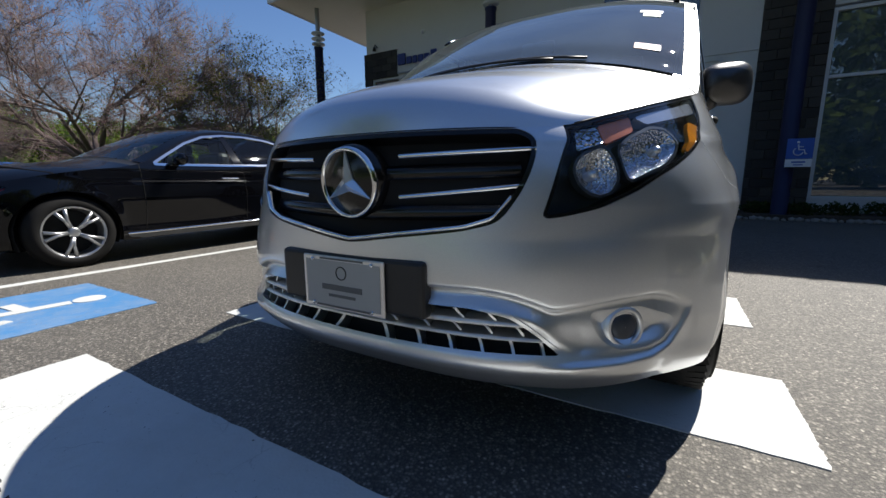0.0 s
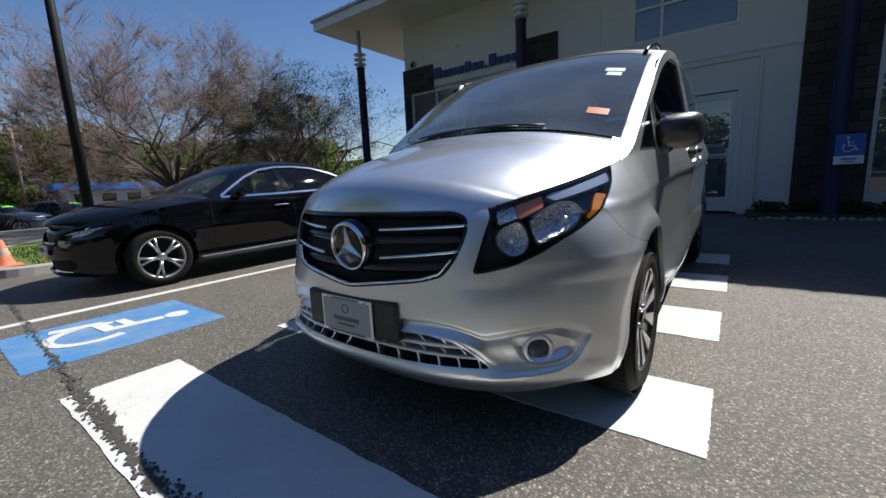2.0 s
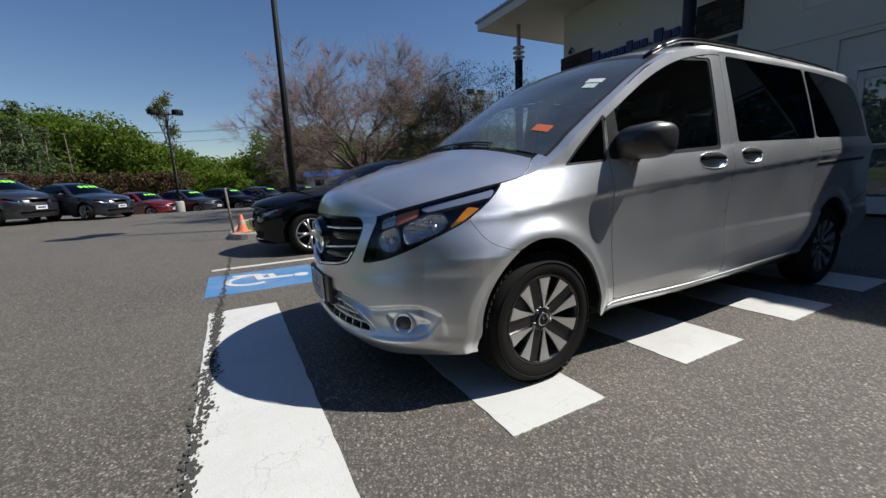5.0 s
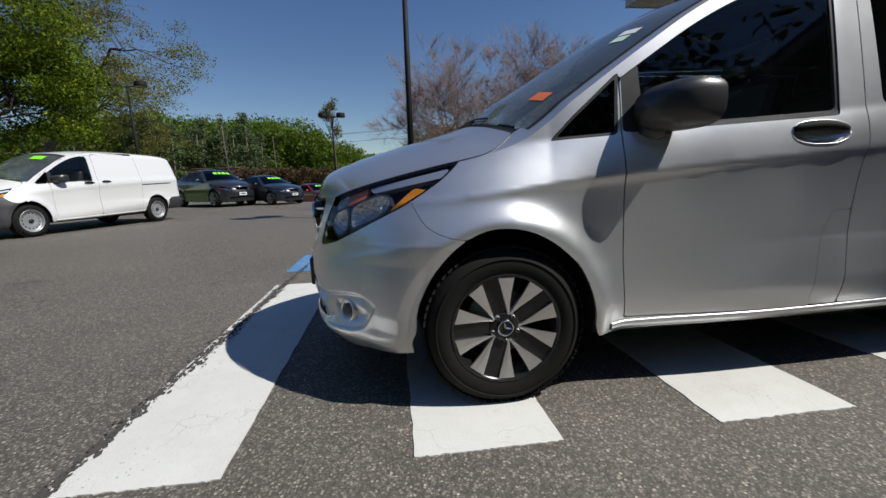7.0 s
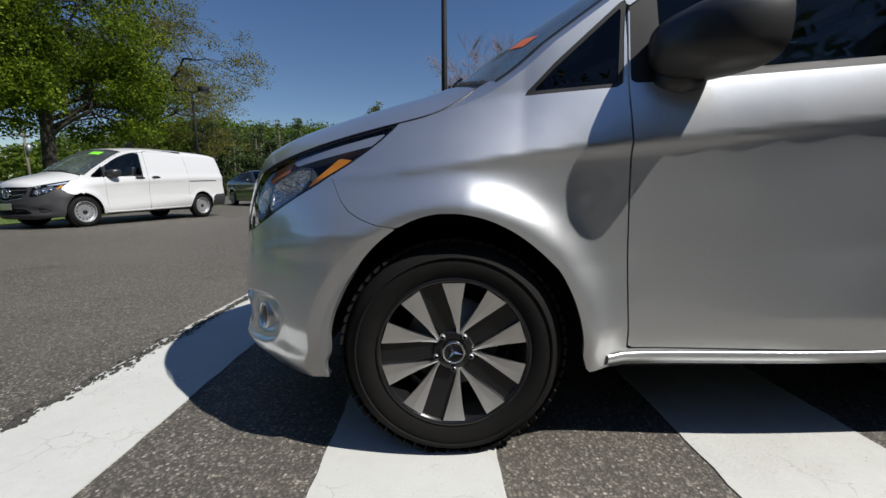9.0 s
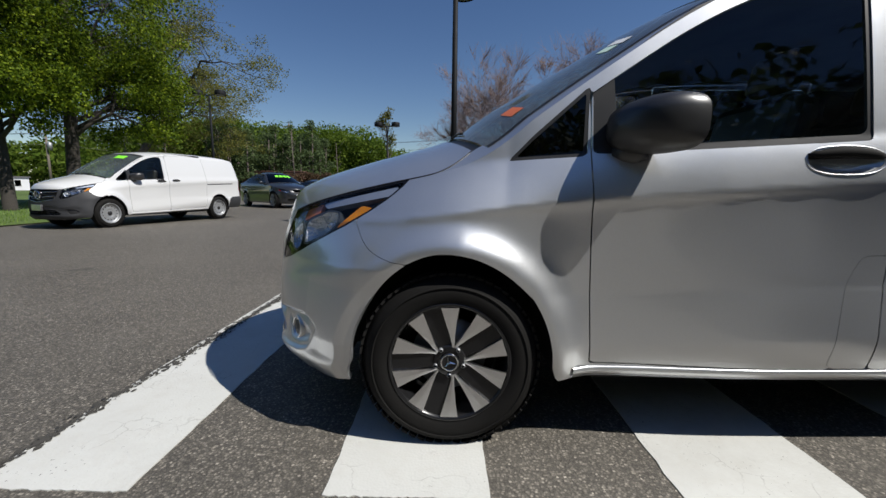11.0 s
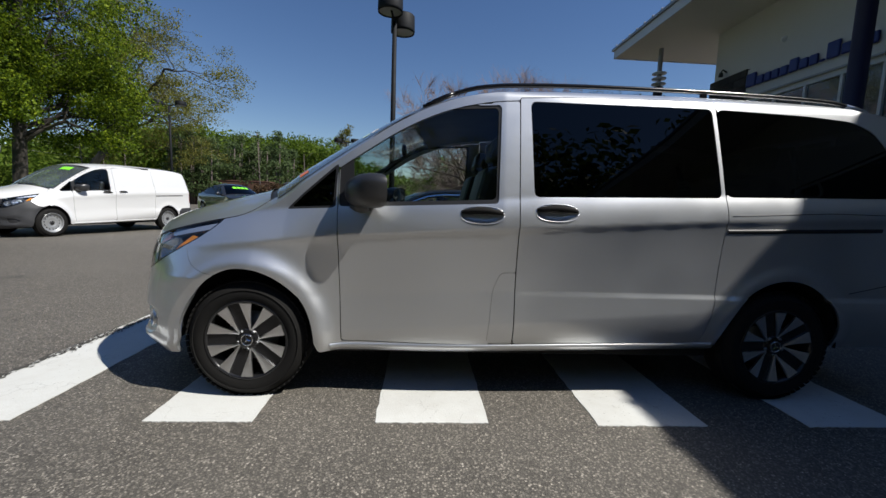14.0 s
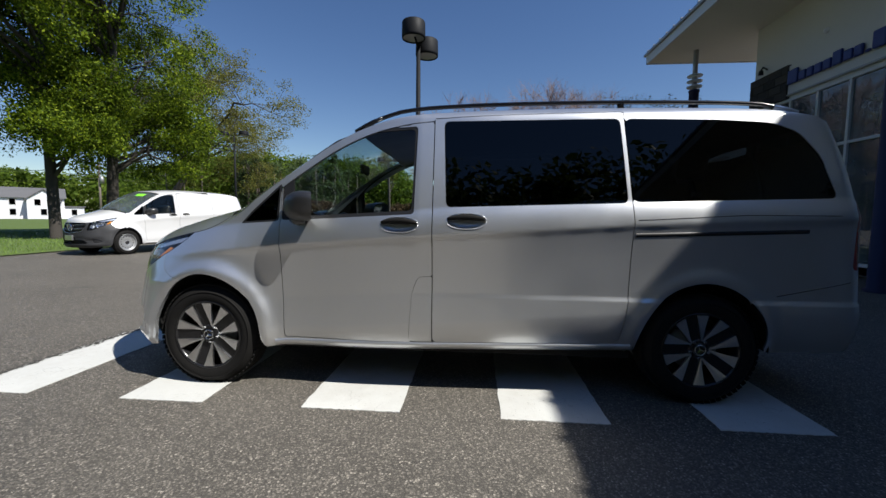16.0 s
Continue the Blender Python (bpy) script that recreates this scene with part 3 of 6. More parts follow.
FLAP = sd_poly(rounded(((1.385, .352), (1.41, .68), (1.45, .775), (1.50, .778), (1.60, .778), (1.60, .352)), .04))
QUARTER = sd_poly(rounded(((.195, 1.100), (.488, 1.118), (.502, 1.375)), .016))
FRONT_WIN = sd_poly(rounded(((.60, 1.153), (.585, 1.425), (.72, 1.535), (.88, 1.640), (1.00, 1.685), (1.15, 1.708), (1.415, 1.722), (1.405, 1.195)), .03))
WIN_TRIM = sd_poly(rounded(((.512, 1.128), (.512, 1.365), (.605, 1.46), (.72, 1.555), (.88, 1.660), (1.00, 1.702), (1.15, 1.724), (1.432, 1.738), (1.420, 1.172), (.60, 1.128)), .02))
SLIDE_WIN = sd_poly(rounded(((1.622, 1.216), (1.600, 1.768), (2.690, 1.774), (2.722, 1.248)), .035))
REAR_WIN = sd_poly(rounded(((2.746, 1.253), (2.716, 1.774), (3.30, 1.764), (3.60, 1.745), (3.74, 1.69), (3.845, 1.555), (3.940, 1.284)), .05))
TAIL = sd_poly(rounded(((4.03, .86), (4.06, 1.25), (4.32, 1.25), (4.30, .86)), .03))
HANDLES = ((1.328, 1.105), (1.752, 1.131))
GRIPS = [ellipse(x, z, .117, .046) for x, z in HANDLES]


def flat_at(X0, z0):
    """The pose of a small fitting on the skin: x along, y up, z out."""
    p = VAN.at(np.array([X0, X0 + .01, X0]), np.array([z0, z0, z0 + .01]))
    a = Vector(p[1] - p[0]).normalized()
    b = Vector(p[2] - p[0])
    n = a.cross(b).normalized()
    b = n.cross(a)
    m = Matrix((a, b, n)).transposed().to_4x4()
    m.translation = Vector(p[0])
    return m


FLIP = Matrix.Diagonal((1, -1, 1, 1))


def wheel(name, m, parent, spokes, label, radius=.345, width=.225, rim=.230):
    """A wheel whose outer face looks along its z."""
    hub = new(name)
    hub.parent, hub.matrix_basis = parent, m
    tagged(hub, label)
    w = width / 2
    R, r = radius, rim
    bm = lathe(bmesh.new(), ((r - .008, w - .012), (r + .004, w - .004), (r + .03, w + .006), (r + .065, w + .004), (R - .028, w - .012), (R - .010, w - .034), (R, w - .055),
                             (R + .001, 0), (R, -w + .05), (R - .02, -w + .01), (r + .05, -w), (r - .01, -w + .02)), 72, closed=True)
    tyre = part("tyre", bm, RUBBER, hub)
    bm = bmesh.new()
    for k in range(60):
        a = 2 * math.pi * k / 60
        for s, h, tw in ((1, w - .045, .25), (-1, .0, -.3), (1, -w + .06, .25)):
            q = Matrix.Rotation(a + (.05 if s < 0 else 0), 4, "Z") @ Matrix.Translation((R - .002, 0, h)) @ Matrix.Rotation(tw, 4, "X")
            box(bm, -.006, .0032, -.0145, .0145, -.024, .024, 0, q)
    # raised rings and blocks on the sidewall
    lathe(bm, ((r + .062, w + .004), (r + .064, w + .0075), (r + .068, w + .0075), (r + .070, w + .003)), 72)
    part("tread", bm, RUBBER, tyre)["kind"] = "stuff"
    bm = lathe(bmesh.new(), ((r + .006, w - .004), (r + .002, w), (r - .006, w - .002), (r - .012, w - .02), (r - .03, w - .09), (r - .035, -w + .04), (r, -w + .03)), 64)
    rim_m = RIM_BLACK if spokes else STEEL
    part("rim_barrel", bm, rim_m, hub)
    bm = lathe(bmesh.new(), ((.001, w - .16), (r - .035, w - .16)), 40)
    part("wheel_back", bm, DARK, hub)
    if spokes:
        lathe_b = lathe(bmesh.new(), ((.001, w - .10), (.145, w - .10), (.15, w - .115)), 40)
        part("brake_disc", lathe_b, STEEL, hub)
        # ten bright blades with dark arms between them
        black = bmesh.new()
        for k in range(10):
            a = 2 * math.pi * k / 10
            q = Matrix.Rotation(a, 4, "Z")
            blade = bmesh.new()
            prof = ((.056, .005, -.028, 15), (.075, .0055, -.025, 10.5), (.11, .011, -.020, 5), (.16, .021, -.012, 1.5), (r - .012, .034, -.004, 0))
            turn_in = 1 if k % 2 else -1
            for s in (1,):
                lo, hi = [], []
                for rad, half, zz, skew in prof:
                    d = Matrix.Rotation(radians(skew * turn_in), 4, "Z")
                    hi.append(tuple(blade.verts.new(d @ Vector(p)) for p in ((rad, -half, w + zz), (rad, 0, w + zz + .0015), (rad, half, w + zz))))
                    lo.append(tuple(blade.verts.new(d @ Vector(p)) for p in ((rad, -half * .8, w + zz - .022), (rad, half * .8, w + zz - .022))))
                for i in range(len(prof) - 1):
                    A, B, C, D = hi[i], hi[i + 1], lo[i], lo[i + 1]
                    blade.faces.new((A[0], B[0], B[1], A[1]))
                    blade.faces.new((A[1], B[1], B[2], A[2]))
                    blade.faces.new((C[0], D[0], B[0], A[0]))
                    blade.faces.new((A[2], B[2], D[1], C[1]))
                blade.faces.new((lo[-1][0], lo[-1][1], hi[-1][2], hi[-1][1], hi[-1][0]))
            bmesh.ops.recalc_face_normals(blade, faces=blade.faces)
            bmesh.ops.transform(blade, matrix=q, verts=blade.verts)
            part("spoke_blade", blade, ALLOY, hub)
            if k % 2 == 0:
                q2 = Matrix.Rotation(a + math.pi / 10, 4, "Z")
                t = bmesh.new()
                lo = [t.verts.new(p) for p in ((.05, -.022, w - .034), (r - .012, -.045, w - .016), (r - .012, .045, w - .016), (.05, .022, w - .034))]
                hi = [t.verts.new((v.co.x, v.co.y, v.co.z - .03)) for v in lo]
                t.faces.new(lo)
                t.faces.new(hi[::-1])
                for i in range(4):
                    t.faces.new((lo[i], hi[i], hi[(i + 1) % 4], lo[(i + 1) % 4]))
                bmesh.ops.recalc_face_normals(t, faces=t.faces)
                merge(black, t, q2)
        part("spoke_web", black, RIM_BLACK, hub)
        part("hub_cover", lathe(bmesh.new(), ((.066, w - .05), (.064, w - .030), (.055, w - .026), (.040, w - .024)), 32), RIM_BLACK, hub)
        cap = part("hub_cap", lathe(bmesh.new(), ((.036, w - .03), (.036, w - .016), (.030, w - .012), (.026, w - .014), (.001, w - .014)), 32), RIM_BLACK, hub)
        part("cap_ring", lathe(bmesh.new(), ((.029, w - .012), (.031, w - .009), (.034, w - .012)), 32), CHROME, cap)
        part("cap_star", star(.029, .006, Matrix.Translation((0, 0, w - .013)), .004), CHROME, cap)
        nuts = bmesh.new()
        for k in range(5):
            a = 2 * math.pi * (k + .5) / 5
            lathe(nuts, ((.009, w - .03), (.009, w - .02), (.006, w - .017)), 6, Matrix.Translation((.056 * math.cos(a), .056 * math.sin(a), 0)))
        part("wheel_bolts", nuts, STEEL, hub)["kind"] = "stuff"
    else:
        bm = lathe(bmesh.new(), ((.001, w - .045), (.055, w - .045), (.065, w - .05), (.09, w - .035), (.12, w - .03), (r - .03, w - .055), (r - .02, w - .04)), 48)
        part("steel_disc", bm, STEEL, hub)
        holes = bmesh.new()
        for k in range(14):
            a = 2 * math.pi * k / 14
            lathe(holes, ((.018, w - .06), (.018, w - .0405), (.001, w - .0405)), 12, Matrix.Translation((.155 * math.cos(a), .155 * math.sin(a), 0)))
        part("vent_holes", holes, DARK, hub)
        part("hub_cap", lathe(bmesh.new(), ((.05, w - .045), (.048, w - .03), (.03, w - .022), (.001, w - .02)), 24), TRIM, hub)
    return hub


def star(r, waist, m, depth):
    """A plain three-armed star."""
    bm = bmesh.new()
    c = bm.verts.new((0, 0, depth * 1.6))
    ring = []
    for k in range(6):
        a = math.pi / 2 + k * math.pi / 3
        q = r if k % 2 == 0 else waist
        ring.append((bm.verts.new((q * math.cos(a), q * math.sin(a), depth * (.4 if k % 2 == 0 else .3))), bm.verts.new((q * math.cos(a), q * math.sin(a), 0))))
    for i in range(6):
        j = (i + 1) % 6
        bm.faces.new((c, ring[i][0], ring[j][0]))
        bm.faces.new((ring[i][0], ring[i][1], ring[j][1], ring[j][0]))
    bmesh.ops.recalc_face_normals(bm, faces=bm.faces)
    bmesh.ops.transform(bm, matrix=m, verts=bm.verts)
    return bm


def strip(X, Z, width, out, at=None, side=-1, thick=.006):
    """A raised ribbon on the skin along points, width tall."""
    at = at or VAN.at
    X, Z = np.asarray(X, float), np.asarray(Z, float)
    P = []
    for dz, o in ((-.5, out - thick), (-.5, out), (.0, out + thick * .35), (.5, out), (.5, out - thick)):
        P.append(at(X, Z + dz * width, np.full(len(X), o)))
    P = np.array(P)
    if side > 0:
        P = P * np.array((1, -1, 1))
    n = len(X)
    faces = []
    for k in range(4):
        for i in range(n - 1):
            f = [k * n + i, k * n + i + 1, (k + 1) * n + i + 1, (k + 1) * n + i]
            faces.append(f if side < 0 else f[::-1])
    return mesh_from("strip", P.reshape(-1, 3), faces, True)


def door_mirror(parent, side, cargo):
    """The housing on its foot; x ahead is -x."""
    mat = MIRROR_CAP
    mir = new("door_mirror")
    mir.parent = parent
    c = Vector((.668, -.965, 1.218))
    bm = bmesh.new()
    rows = []
    n = 28
    for dx, k in ((-.10, .02), (-.092, .45), (-.072, .72), (-.035, .92), (.012, 1.0), (.06, .985), (.078, .95)):
        row = []
        for j in range(n):
            a = 2 * math.pi * j / n
            ca, sa = math.cos(a), math.sin(a)
            y = math.copysign(abs(ca) ** .62, ca) * .115 * k
            z = math.copysign(abs(sa) ** .66, sa) * .095 * k
            z += -.10 * (y + .02) * (1 if sa > 0 else .35)
            row.append(bm.verts.new((c.x + dx - .52 * y, c.y + y, c.z + z)))
        rows.append(row)
    for a, b in zip(rows, rows[1:]):
        for j in range(n):
            f = bm.faces.new((a[j], b[j], b[(j + 1) % n], a[(j + 1) % n]))
            f.smooth = True
    bm.faces.new(rows[0])
    bmesh.ops.recalc_face_normals(bm, faces=bm.faces)
    if side > 0:
        bmesh.ops.transform(bm, matrix=FLIP, verts=bm.verts)
        bmesh.ops.reverse_faces(bm, faces=bm.faces)
    part("mirror_housing", bm, mat, mir)
    g = bmesh.new()
    g.faces.new([g.verts.new((c.x + .073 - .52 * math.copysign(abs(math.cos(a)) ** .62, math.cos(a)) * .105, (c.y + math.copysign(abs(math.cos(a)) ** .62, math.cos(a)) * .105) * -side,
                              c.z + math.copysign(abs(math.sin(a)) ** .66, math.sin(a)) * .082)) for a in (2 * math.pi * j / n for j in range(n))])
    part("mirror_glass", g, MIRROR_GLASS, mir)
    f = tube(bmesh.new(), ((c.x + .02, side * (abs(c.y) - .05), 1.14), (c.x - .02, side * .90, 1.13), (c.x - .06, side * .86, 1.135)), (.035, .04, .05), 12)
    part("mirror_foot", f, mat, mir)
    return mir


def door_handle(parent, X0, z0, side, mat, dish=True):
    m = flat_at(X0, z0)
    if side > 0:
        m = FLIP @ m
    h = new("door_handle")
    h.parent = parent
    n = 24
    bm = bmesh.new()
    rings = []
    for k, d in ((1, .001), (.96, -.003), (.90, -.009), (.8, -.016), (.5, -.022)):
        rings.append([bm.verts.new((.122 * k * math.copysign(abs(math.cos(a)) ** .8, math.cos(a)), .050 * k * math.copysign(abs(math.sin(a)) ** .85, math.sin(a)), d)) for a in (2 * math.pi * i / n for i in range(n))])
    for a, b in zip(rings, rings[1:]):
        for i in range(n):
            q = bm.faces.new((a[i], a[(i + 1) % n], b[(i + 1) % n], b[i]))
            q.smooth = True
    bm.faces.new(rings[-1])
    bmesh.ops.transform(bm, matrix=m, verts=bm.verts)
    if side > 0:
        bmesh.ops.reverse_faces(bm, faces=bm.faces)
    part("handle_dish", bm, mat, h)
    bm = bmesh.new()
    pts = [(-.116 + .232 * i / 10, .014 + .010 * math.sin(math.pi * i / 10), -.004 + .012 * math.sin(math.pi * i / 10) ** .5) for i in range(11)]
    part("handle_ring", tube(bmesh.new(), [m @ Vector((.122 * math.copysign(abs(math.cos(a)) ** .8, math.cos(a)), .050 * math.copysign(abs(math.sin(a)) ** .85, math.sin(a)), .000)) for a in (2 * math.pi * i / 32 for i in range(33))], .0025, 6), mat, h)
    tube(bm, [m @ Vector(p) for p in pts], [.010 + .010 * math.sin(math.pi * i / 10) ** .7 for i in range(11)], 12)
    part("grip", bm, RUBBER, h)


def seat(parent, x, y, name="front_seat"):
    s = new(name)
    s.parent = parent
    part("seat_cushion", box(bmesh.new(), x - .25, x + .25, y - .25, y + .25, .72, .90, .05), SEAT, s)
    m = Matrix.Translation((x + .24, y, .86)) @ Matrix.Rotation(radians(14), 4, "Y")
    part("backrest", box(bmesh.new(), -.07, .07, -.25, .25, 0, .56, .05, m), SEAT, s)
    part("headrest", box(bmesh.new(), -.05, .05, -.13, .13, .60, .78, .04, m), SEAT, s)


def van(name, label, paint, m, cargo=False, cell=.014):
    """Drawn with its left side at -y and its nose at -x; both sides alike."""
    v = thing(name, label, "van", m)
    lower = BUMPER_GREY if cargo else paint
    fine = cell * .7
    for side in (-1, 1):
        d1 = part("front_door", march(but(shrink(DOOR_1, .0025), WIN_TRIM, GRIPS[0], *(() if cargo else (shrink(FLAP, -.0018),))), VAN.at, .44, 1.56, .30, 1.82, cell, .015, side=side), paint, v)
        part("window_trim", march(but(WIN_TRIM, FRONT_WIN), VAN.at, .46, 1.46, 1.10, 1.76, cell * .6, .012, -.004, side), TRIM, d1, "black window surround")
        part("window_pane", march(shrink(FRONT_WIN, -.004), VAN.at, .54, 1.44, 1.12, 1.75, cell, 0, -.009, side), SIDEGLASS, d1)
        door_handle(d1, *HANDLES[0], side, paint)
        d2 = part("sliding_door", march(but(shrink(DOOR_2, .0025), GRIPS[1], *(() if cargo else (SLIDE_WIN,))), VAN.at, 1.52, 2.78, .32, 1.86, cell, .015, side=side), paint, v)
        door_handle(d2, *HANDLES[1], side, paint)
        holes = [shrink(DOOR_1, -.0025), shrink(DOOR_2, -.0025), shrink(SEAM, -.001), shrink(LAMP_CUT, -.002), QUARTER, TAIL]
        if not cargo:
            holes.append(REAR_WIN)
        part("body_side", march(but(V_FULL, *holes), VAN.at, -.44, VAN.back - .02, .22, 1.90, cell, .02, side=side), paint, v)
        part("quarter_window", march(shrink(QUARTER, .004), VAN.at, .15, .54, 1.08, 1.40, cell * .6, .01, -.004, side), PRIVACY, v)
        part("quarter_seal", march(but(shrink(QUARTER, -.001), shrink(QUARTER, .012)), VAN.at, .15, .54, 1.08, 1.40, cell * .5, .01, -.001, side), TRIM, v)
        if not cargo:
            part("window_pane", march(shrink(SLIDE_WIN, .003), VAN.at, 1.58, 2.75, 1.18, 1.78, cell, .01, -.003, side), PRIVACY, d2)
            part("rear_side_window", march(shrink(REAR_WIN, .003), VAN.at, 2.66, 3.98, 1.22, 1.78, cell, .01, -.003, side), PRIVACY, v)
            part("fuel_flap", march(both(FLAP, shrink(DOOR_1, .0025)), VAN.at, 1.36, 1.55, .33, .80, cell * .6, .012, 0, side), paint, v)
        part("slide_rail", strip(np.linspace(2.765, 3.75, 30), np.linspace(1.056, 1.089, 30), .024, .003, side=side), TRIM, v)
        if not cargo:
            xs = np.linspace(2.775, 3.93, 24)
            P = VAN.at(xs, 1.145 + .036 * np.clip((xs - 2.75) / .65, 0, 1), np.full(24, .0005)) * np.array((1, 1 if side < 0 else -1, 1))
            part("panel_gap", tube(bmesh.new(), P, .0022, 5), TRIM, v)
            xs = np.linspace(3.60, 4.02, 14)
            P = VAN.at(xs, .70 + .09 * (xs - 3.60) / .42, np.full(14, .0005)) * np.array((1, 1 if side < 0 else -1, 1))
            part("bumper_gap", tube(bmesh.new(), P, .0025, 5), TRIM, v)
        else:
            part("rear_bumper", march(both(V_FULL, sd_poly(rounded(((3.56, .1), (3.60, .60), (3.72, .68), (4.6, .72), (4.6, .1)), .03))), VAN.at, 3.5, VAN.back - .02, .25, .76, cell, .01, .006, side), BUMPER_GREY, v)
        part("sill_trim", strip(np.linspace(.47, 2.78, 40), V_BOT(np.linspace(.47, 2.78, 40)) + .026, .040, .006, side=side), paint, v)
        part("tail_lamp", march(shrink(TAIL, .003), VAN.at, 3.98, 4.36, .82, 1.28, cell, .03, 0, side), RED_LENS, v)
        # front corner: bumper, lamps
        holes = [GRILLE, shrink(LAMP_CUT, -.002), LOWER, POCKET]
        part("front_bumper", march(but(both(V_FULL, shrink(SEAM, .001)), *holes), VAN.at, F0, .05, .20, 1.06, cell if cargo else .0055, .02, side=side), lower if cargo else paint, v)
        lamp = new("headlight")
        lamp.parent = v
        part("lamp_housing", march(HEADLIGHT, VAN.at, -.98, -.18, .64, 1.08, fine, .0, -.075, side), LAMP_BLACK, lamp)
        part("lamp_rim", march(but(HEADLIGHT, shrink(HEADLIGHT, .007)), VAN.at, -.98, -.18, .64, 1.08, fine * .6, .075, -.001, side), TRIM_GLOSS, lamp)
        part("lens_cover", march(shrink(HEADLIGHT, .006), VAN.at, -.98, -.18, .64, 1.08, fine, 0, -.003, side), LENS, lamp)
        # low beam: a tear-shaped bowl; main beam: a long bowl; each with its bulb and its cowl
        low = sd_poly(rounded(((-.852, .79), (-.838, .75), (-.80, .728), (-.758, .735), (-.732, .77), (-.735, .81), (-.762, .85), (-.80, .838), (-.836, .82)), .03))
        high = sd_poly(rounded(((-.722, .846), (-.685, .872), (-.584, .906), (-.520, .903), (-.500, .878), (-.517, .845), (-.565, .81), (-.70, .763)), .022))
        for name_, reg, (cx, cz), deep, wide in (("low_beam", low, (-.79, .787), .050, .058), ("main_beam", high, (-.565, .858), .042, .055)):
            bowl = lambda X, Z, o=0.0, reg=reg, deep=deep, wide=wide: VAN.at(X, Z, -.016 - deep * np.clip(1 - (1 - np.clip(-reg(X, Z) / wide, 0, 1)) ** 2, 0, 1) + np.asarray(o) - 1e-5)
            part(name_, march(reg, bowl, cx - .17, cx + .10, cz - .11, cz + .08, .006, 0, 0, side), REFLECTOR, lamp, "faceted bright reflector")
            part("lamp_ring", march(but(shrink(reg, -.007), reg), VAN.at, cx - .18, cx + .11, cz - .12, cz + .09, .005, .03, -.013, side), LAMP_BLACK, lamp)
            q = flat_at(cx, cz)
            q = (FLIP @ q if side > 0 else q) @ Matrix.Translation((0, 0, -.05))
            part("bulb", lathe(bmesh.new(), ((.014, -.01), (.014, .012), (.009, .022), (.001, .024)), 14, q), ALLOY, lamp)
        part("indicator", march(sd_poly(rounded(((-.490, .842), (-.468, .840), (-.352, .902), (-.336, .922), (-.395, .930)), .010)), VAN.at, -.53, -.30, .82, .95, fine * .6, .012, -.0045, side), AMBER, lamp, "amber side marker")
        part("light_strip", march(sd_poly(rounded(((-.64, .930), (-.60, .942), (-.26, 1.008), (-.262, .975), (-.60, .914)), .008)), VAN.at, -.68, -.22, .88, 1.03, fine * .6, .03, -.010, side), STRIP_LIGHT, lamp)
        if not cargo:
            part("inner_reflector", march(sd_poly(rounded(((-.842, .838), (-.838, .890), (-.77, .905), (-.765, .858)), .008)), VAN.at, -.86, -.74, .82, .92, fine * .5, .015, -.016, side), REFLECTOR, lamp)
            part("inner_indicator", march(sd_poly(rounded(((-.762, .858), (-.766, .906), (-.65, .936), (-.652, .897)), .008)), VAN.at, -.79, -.63, .84, .95, fine * .5, .015, -.016, side), INNER_AMBER, lamp, "orange turn signal bowl")
        # fog lamp in its pocket
        if not cargo:
            dent = lambda X, Z, o=0.0: VAN.at(X, Z, -.018 * np.clip(-POCKET(X, Z) / .035, 0, 1) ** 1.3 + np.asarray(o) - .0005)
            part("fog_pocket", march(shrink(POCKET, -.001), dent, -.88, -.50, .27, .46, fine * .7, 0, 0, side), paint, v)
            q = flat_at(-.742, .394)
            q = (FLIP @ q if side > 0 else q) @ Matrix.Translation((0, 0, -.022))
            fog = part("fog_lamp", lathe(bmesh.new(), ((.040, .0), (.039, .008), (.030, .013), (.016, .016), (.001, .017)), 28, q), LAMP_BLACK, v)
            part("chrome_ring", lathe(bmesh.new(), ((.038, 0), (.039, .014), (.043, .019), (.051, .018), (.058, .006), (.060, -.006)), 36, q), paint, fog)
        else:
            part("fog_pocket", march(POCKET, VAN.at, -.88, -.50, .27, .46, fine, 0, -.02, side), TRIM, v)
        # grille halves
        g = new("grille")
        g.parent = v
        part("grille_mesh", march(shrink(GRILLE, -.004), VAN.at, F0, -.95, .56, .95, fine, 0, -.045, side), DARK, g)
        part("grille_frame", march(but(GRILLE, shrink(GRILLE, .012)), VAN.at, F0, -.95, .56, .95, fine * .5, .045, -.002, side), TRIM_GLOSS, g)
        for zz in (.80, .69):
            part("grille_bar", strip(np.linspace(F0, -.98 if zz > .7 else -1.04, 20), np.linspace(zz - .012, zz, 20), .040, -.036, side=side, thick=.01), TRIM_GLOSS, g)
        for za, zb, xe in ((.828, .842, -.947), (.722, .752, -.983)):
            t = np.linspace(0, 1, 24)
            Xs = F0 + .14 + (xe - F0 - .14) * t
            part("chrome_slat", strip(Xs, za + (zb - za) * t, .012, -.006, side=side, thick=.014), CHROME, g)
        t = np.linspace(0, 1, 40)
        Xs = F0 + (-1.015 - F0) * t
        zs = np.interp(Xs, (F0, -1.295, -1.13, -1.062, -1.015), (.605, .628, .651, .672, .725))
        part("chrome_lower_slat", strip(Xs, zs, .011, -.002, side=side, thick=.012), CHROME, g)
        # lower intake
        lo = new("lower_intake")
        lo.parent = v
        part("intake_back", march(shrink(LOWER, -.004), VAN.at, F0, -.86, .28, .48, fine, 0, -.05, side), DARK, lo)
        for zz in (.362, .404):
            x1 = np.interp(zz, (.304, .355, .404, .432, .45), (-.92, -.972, -1.018, -1.057, -1.144))
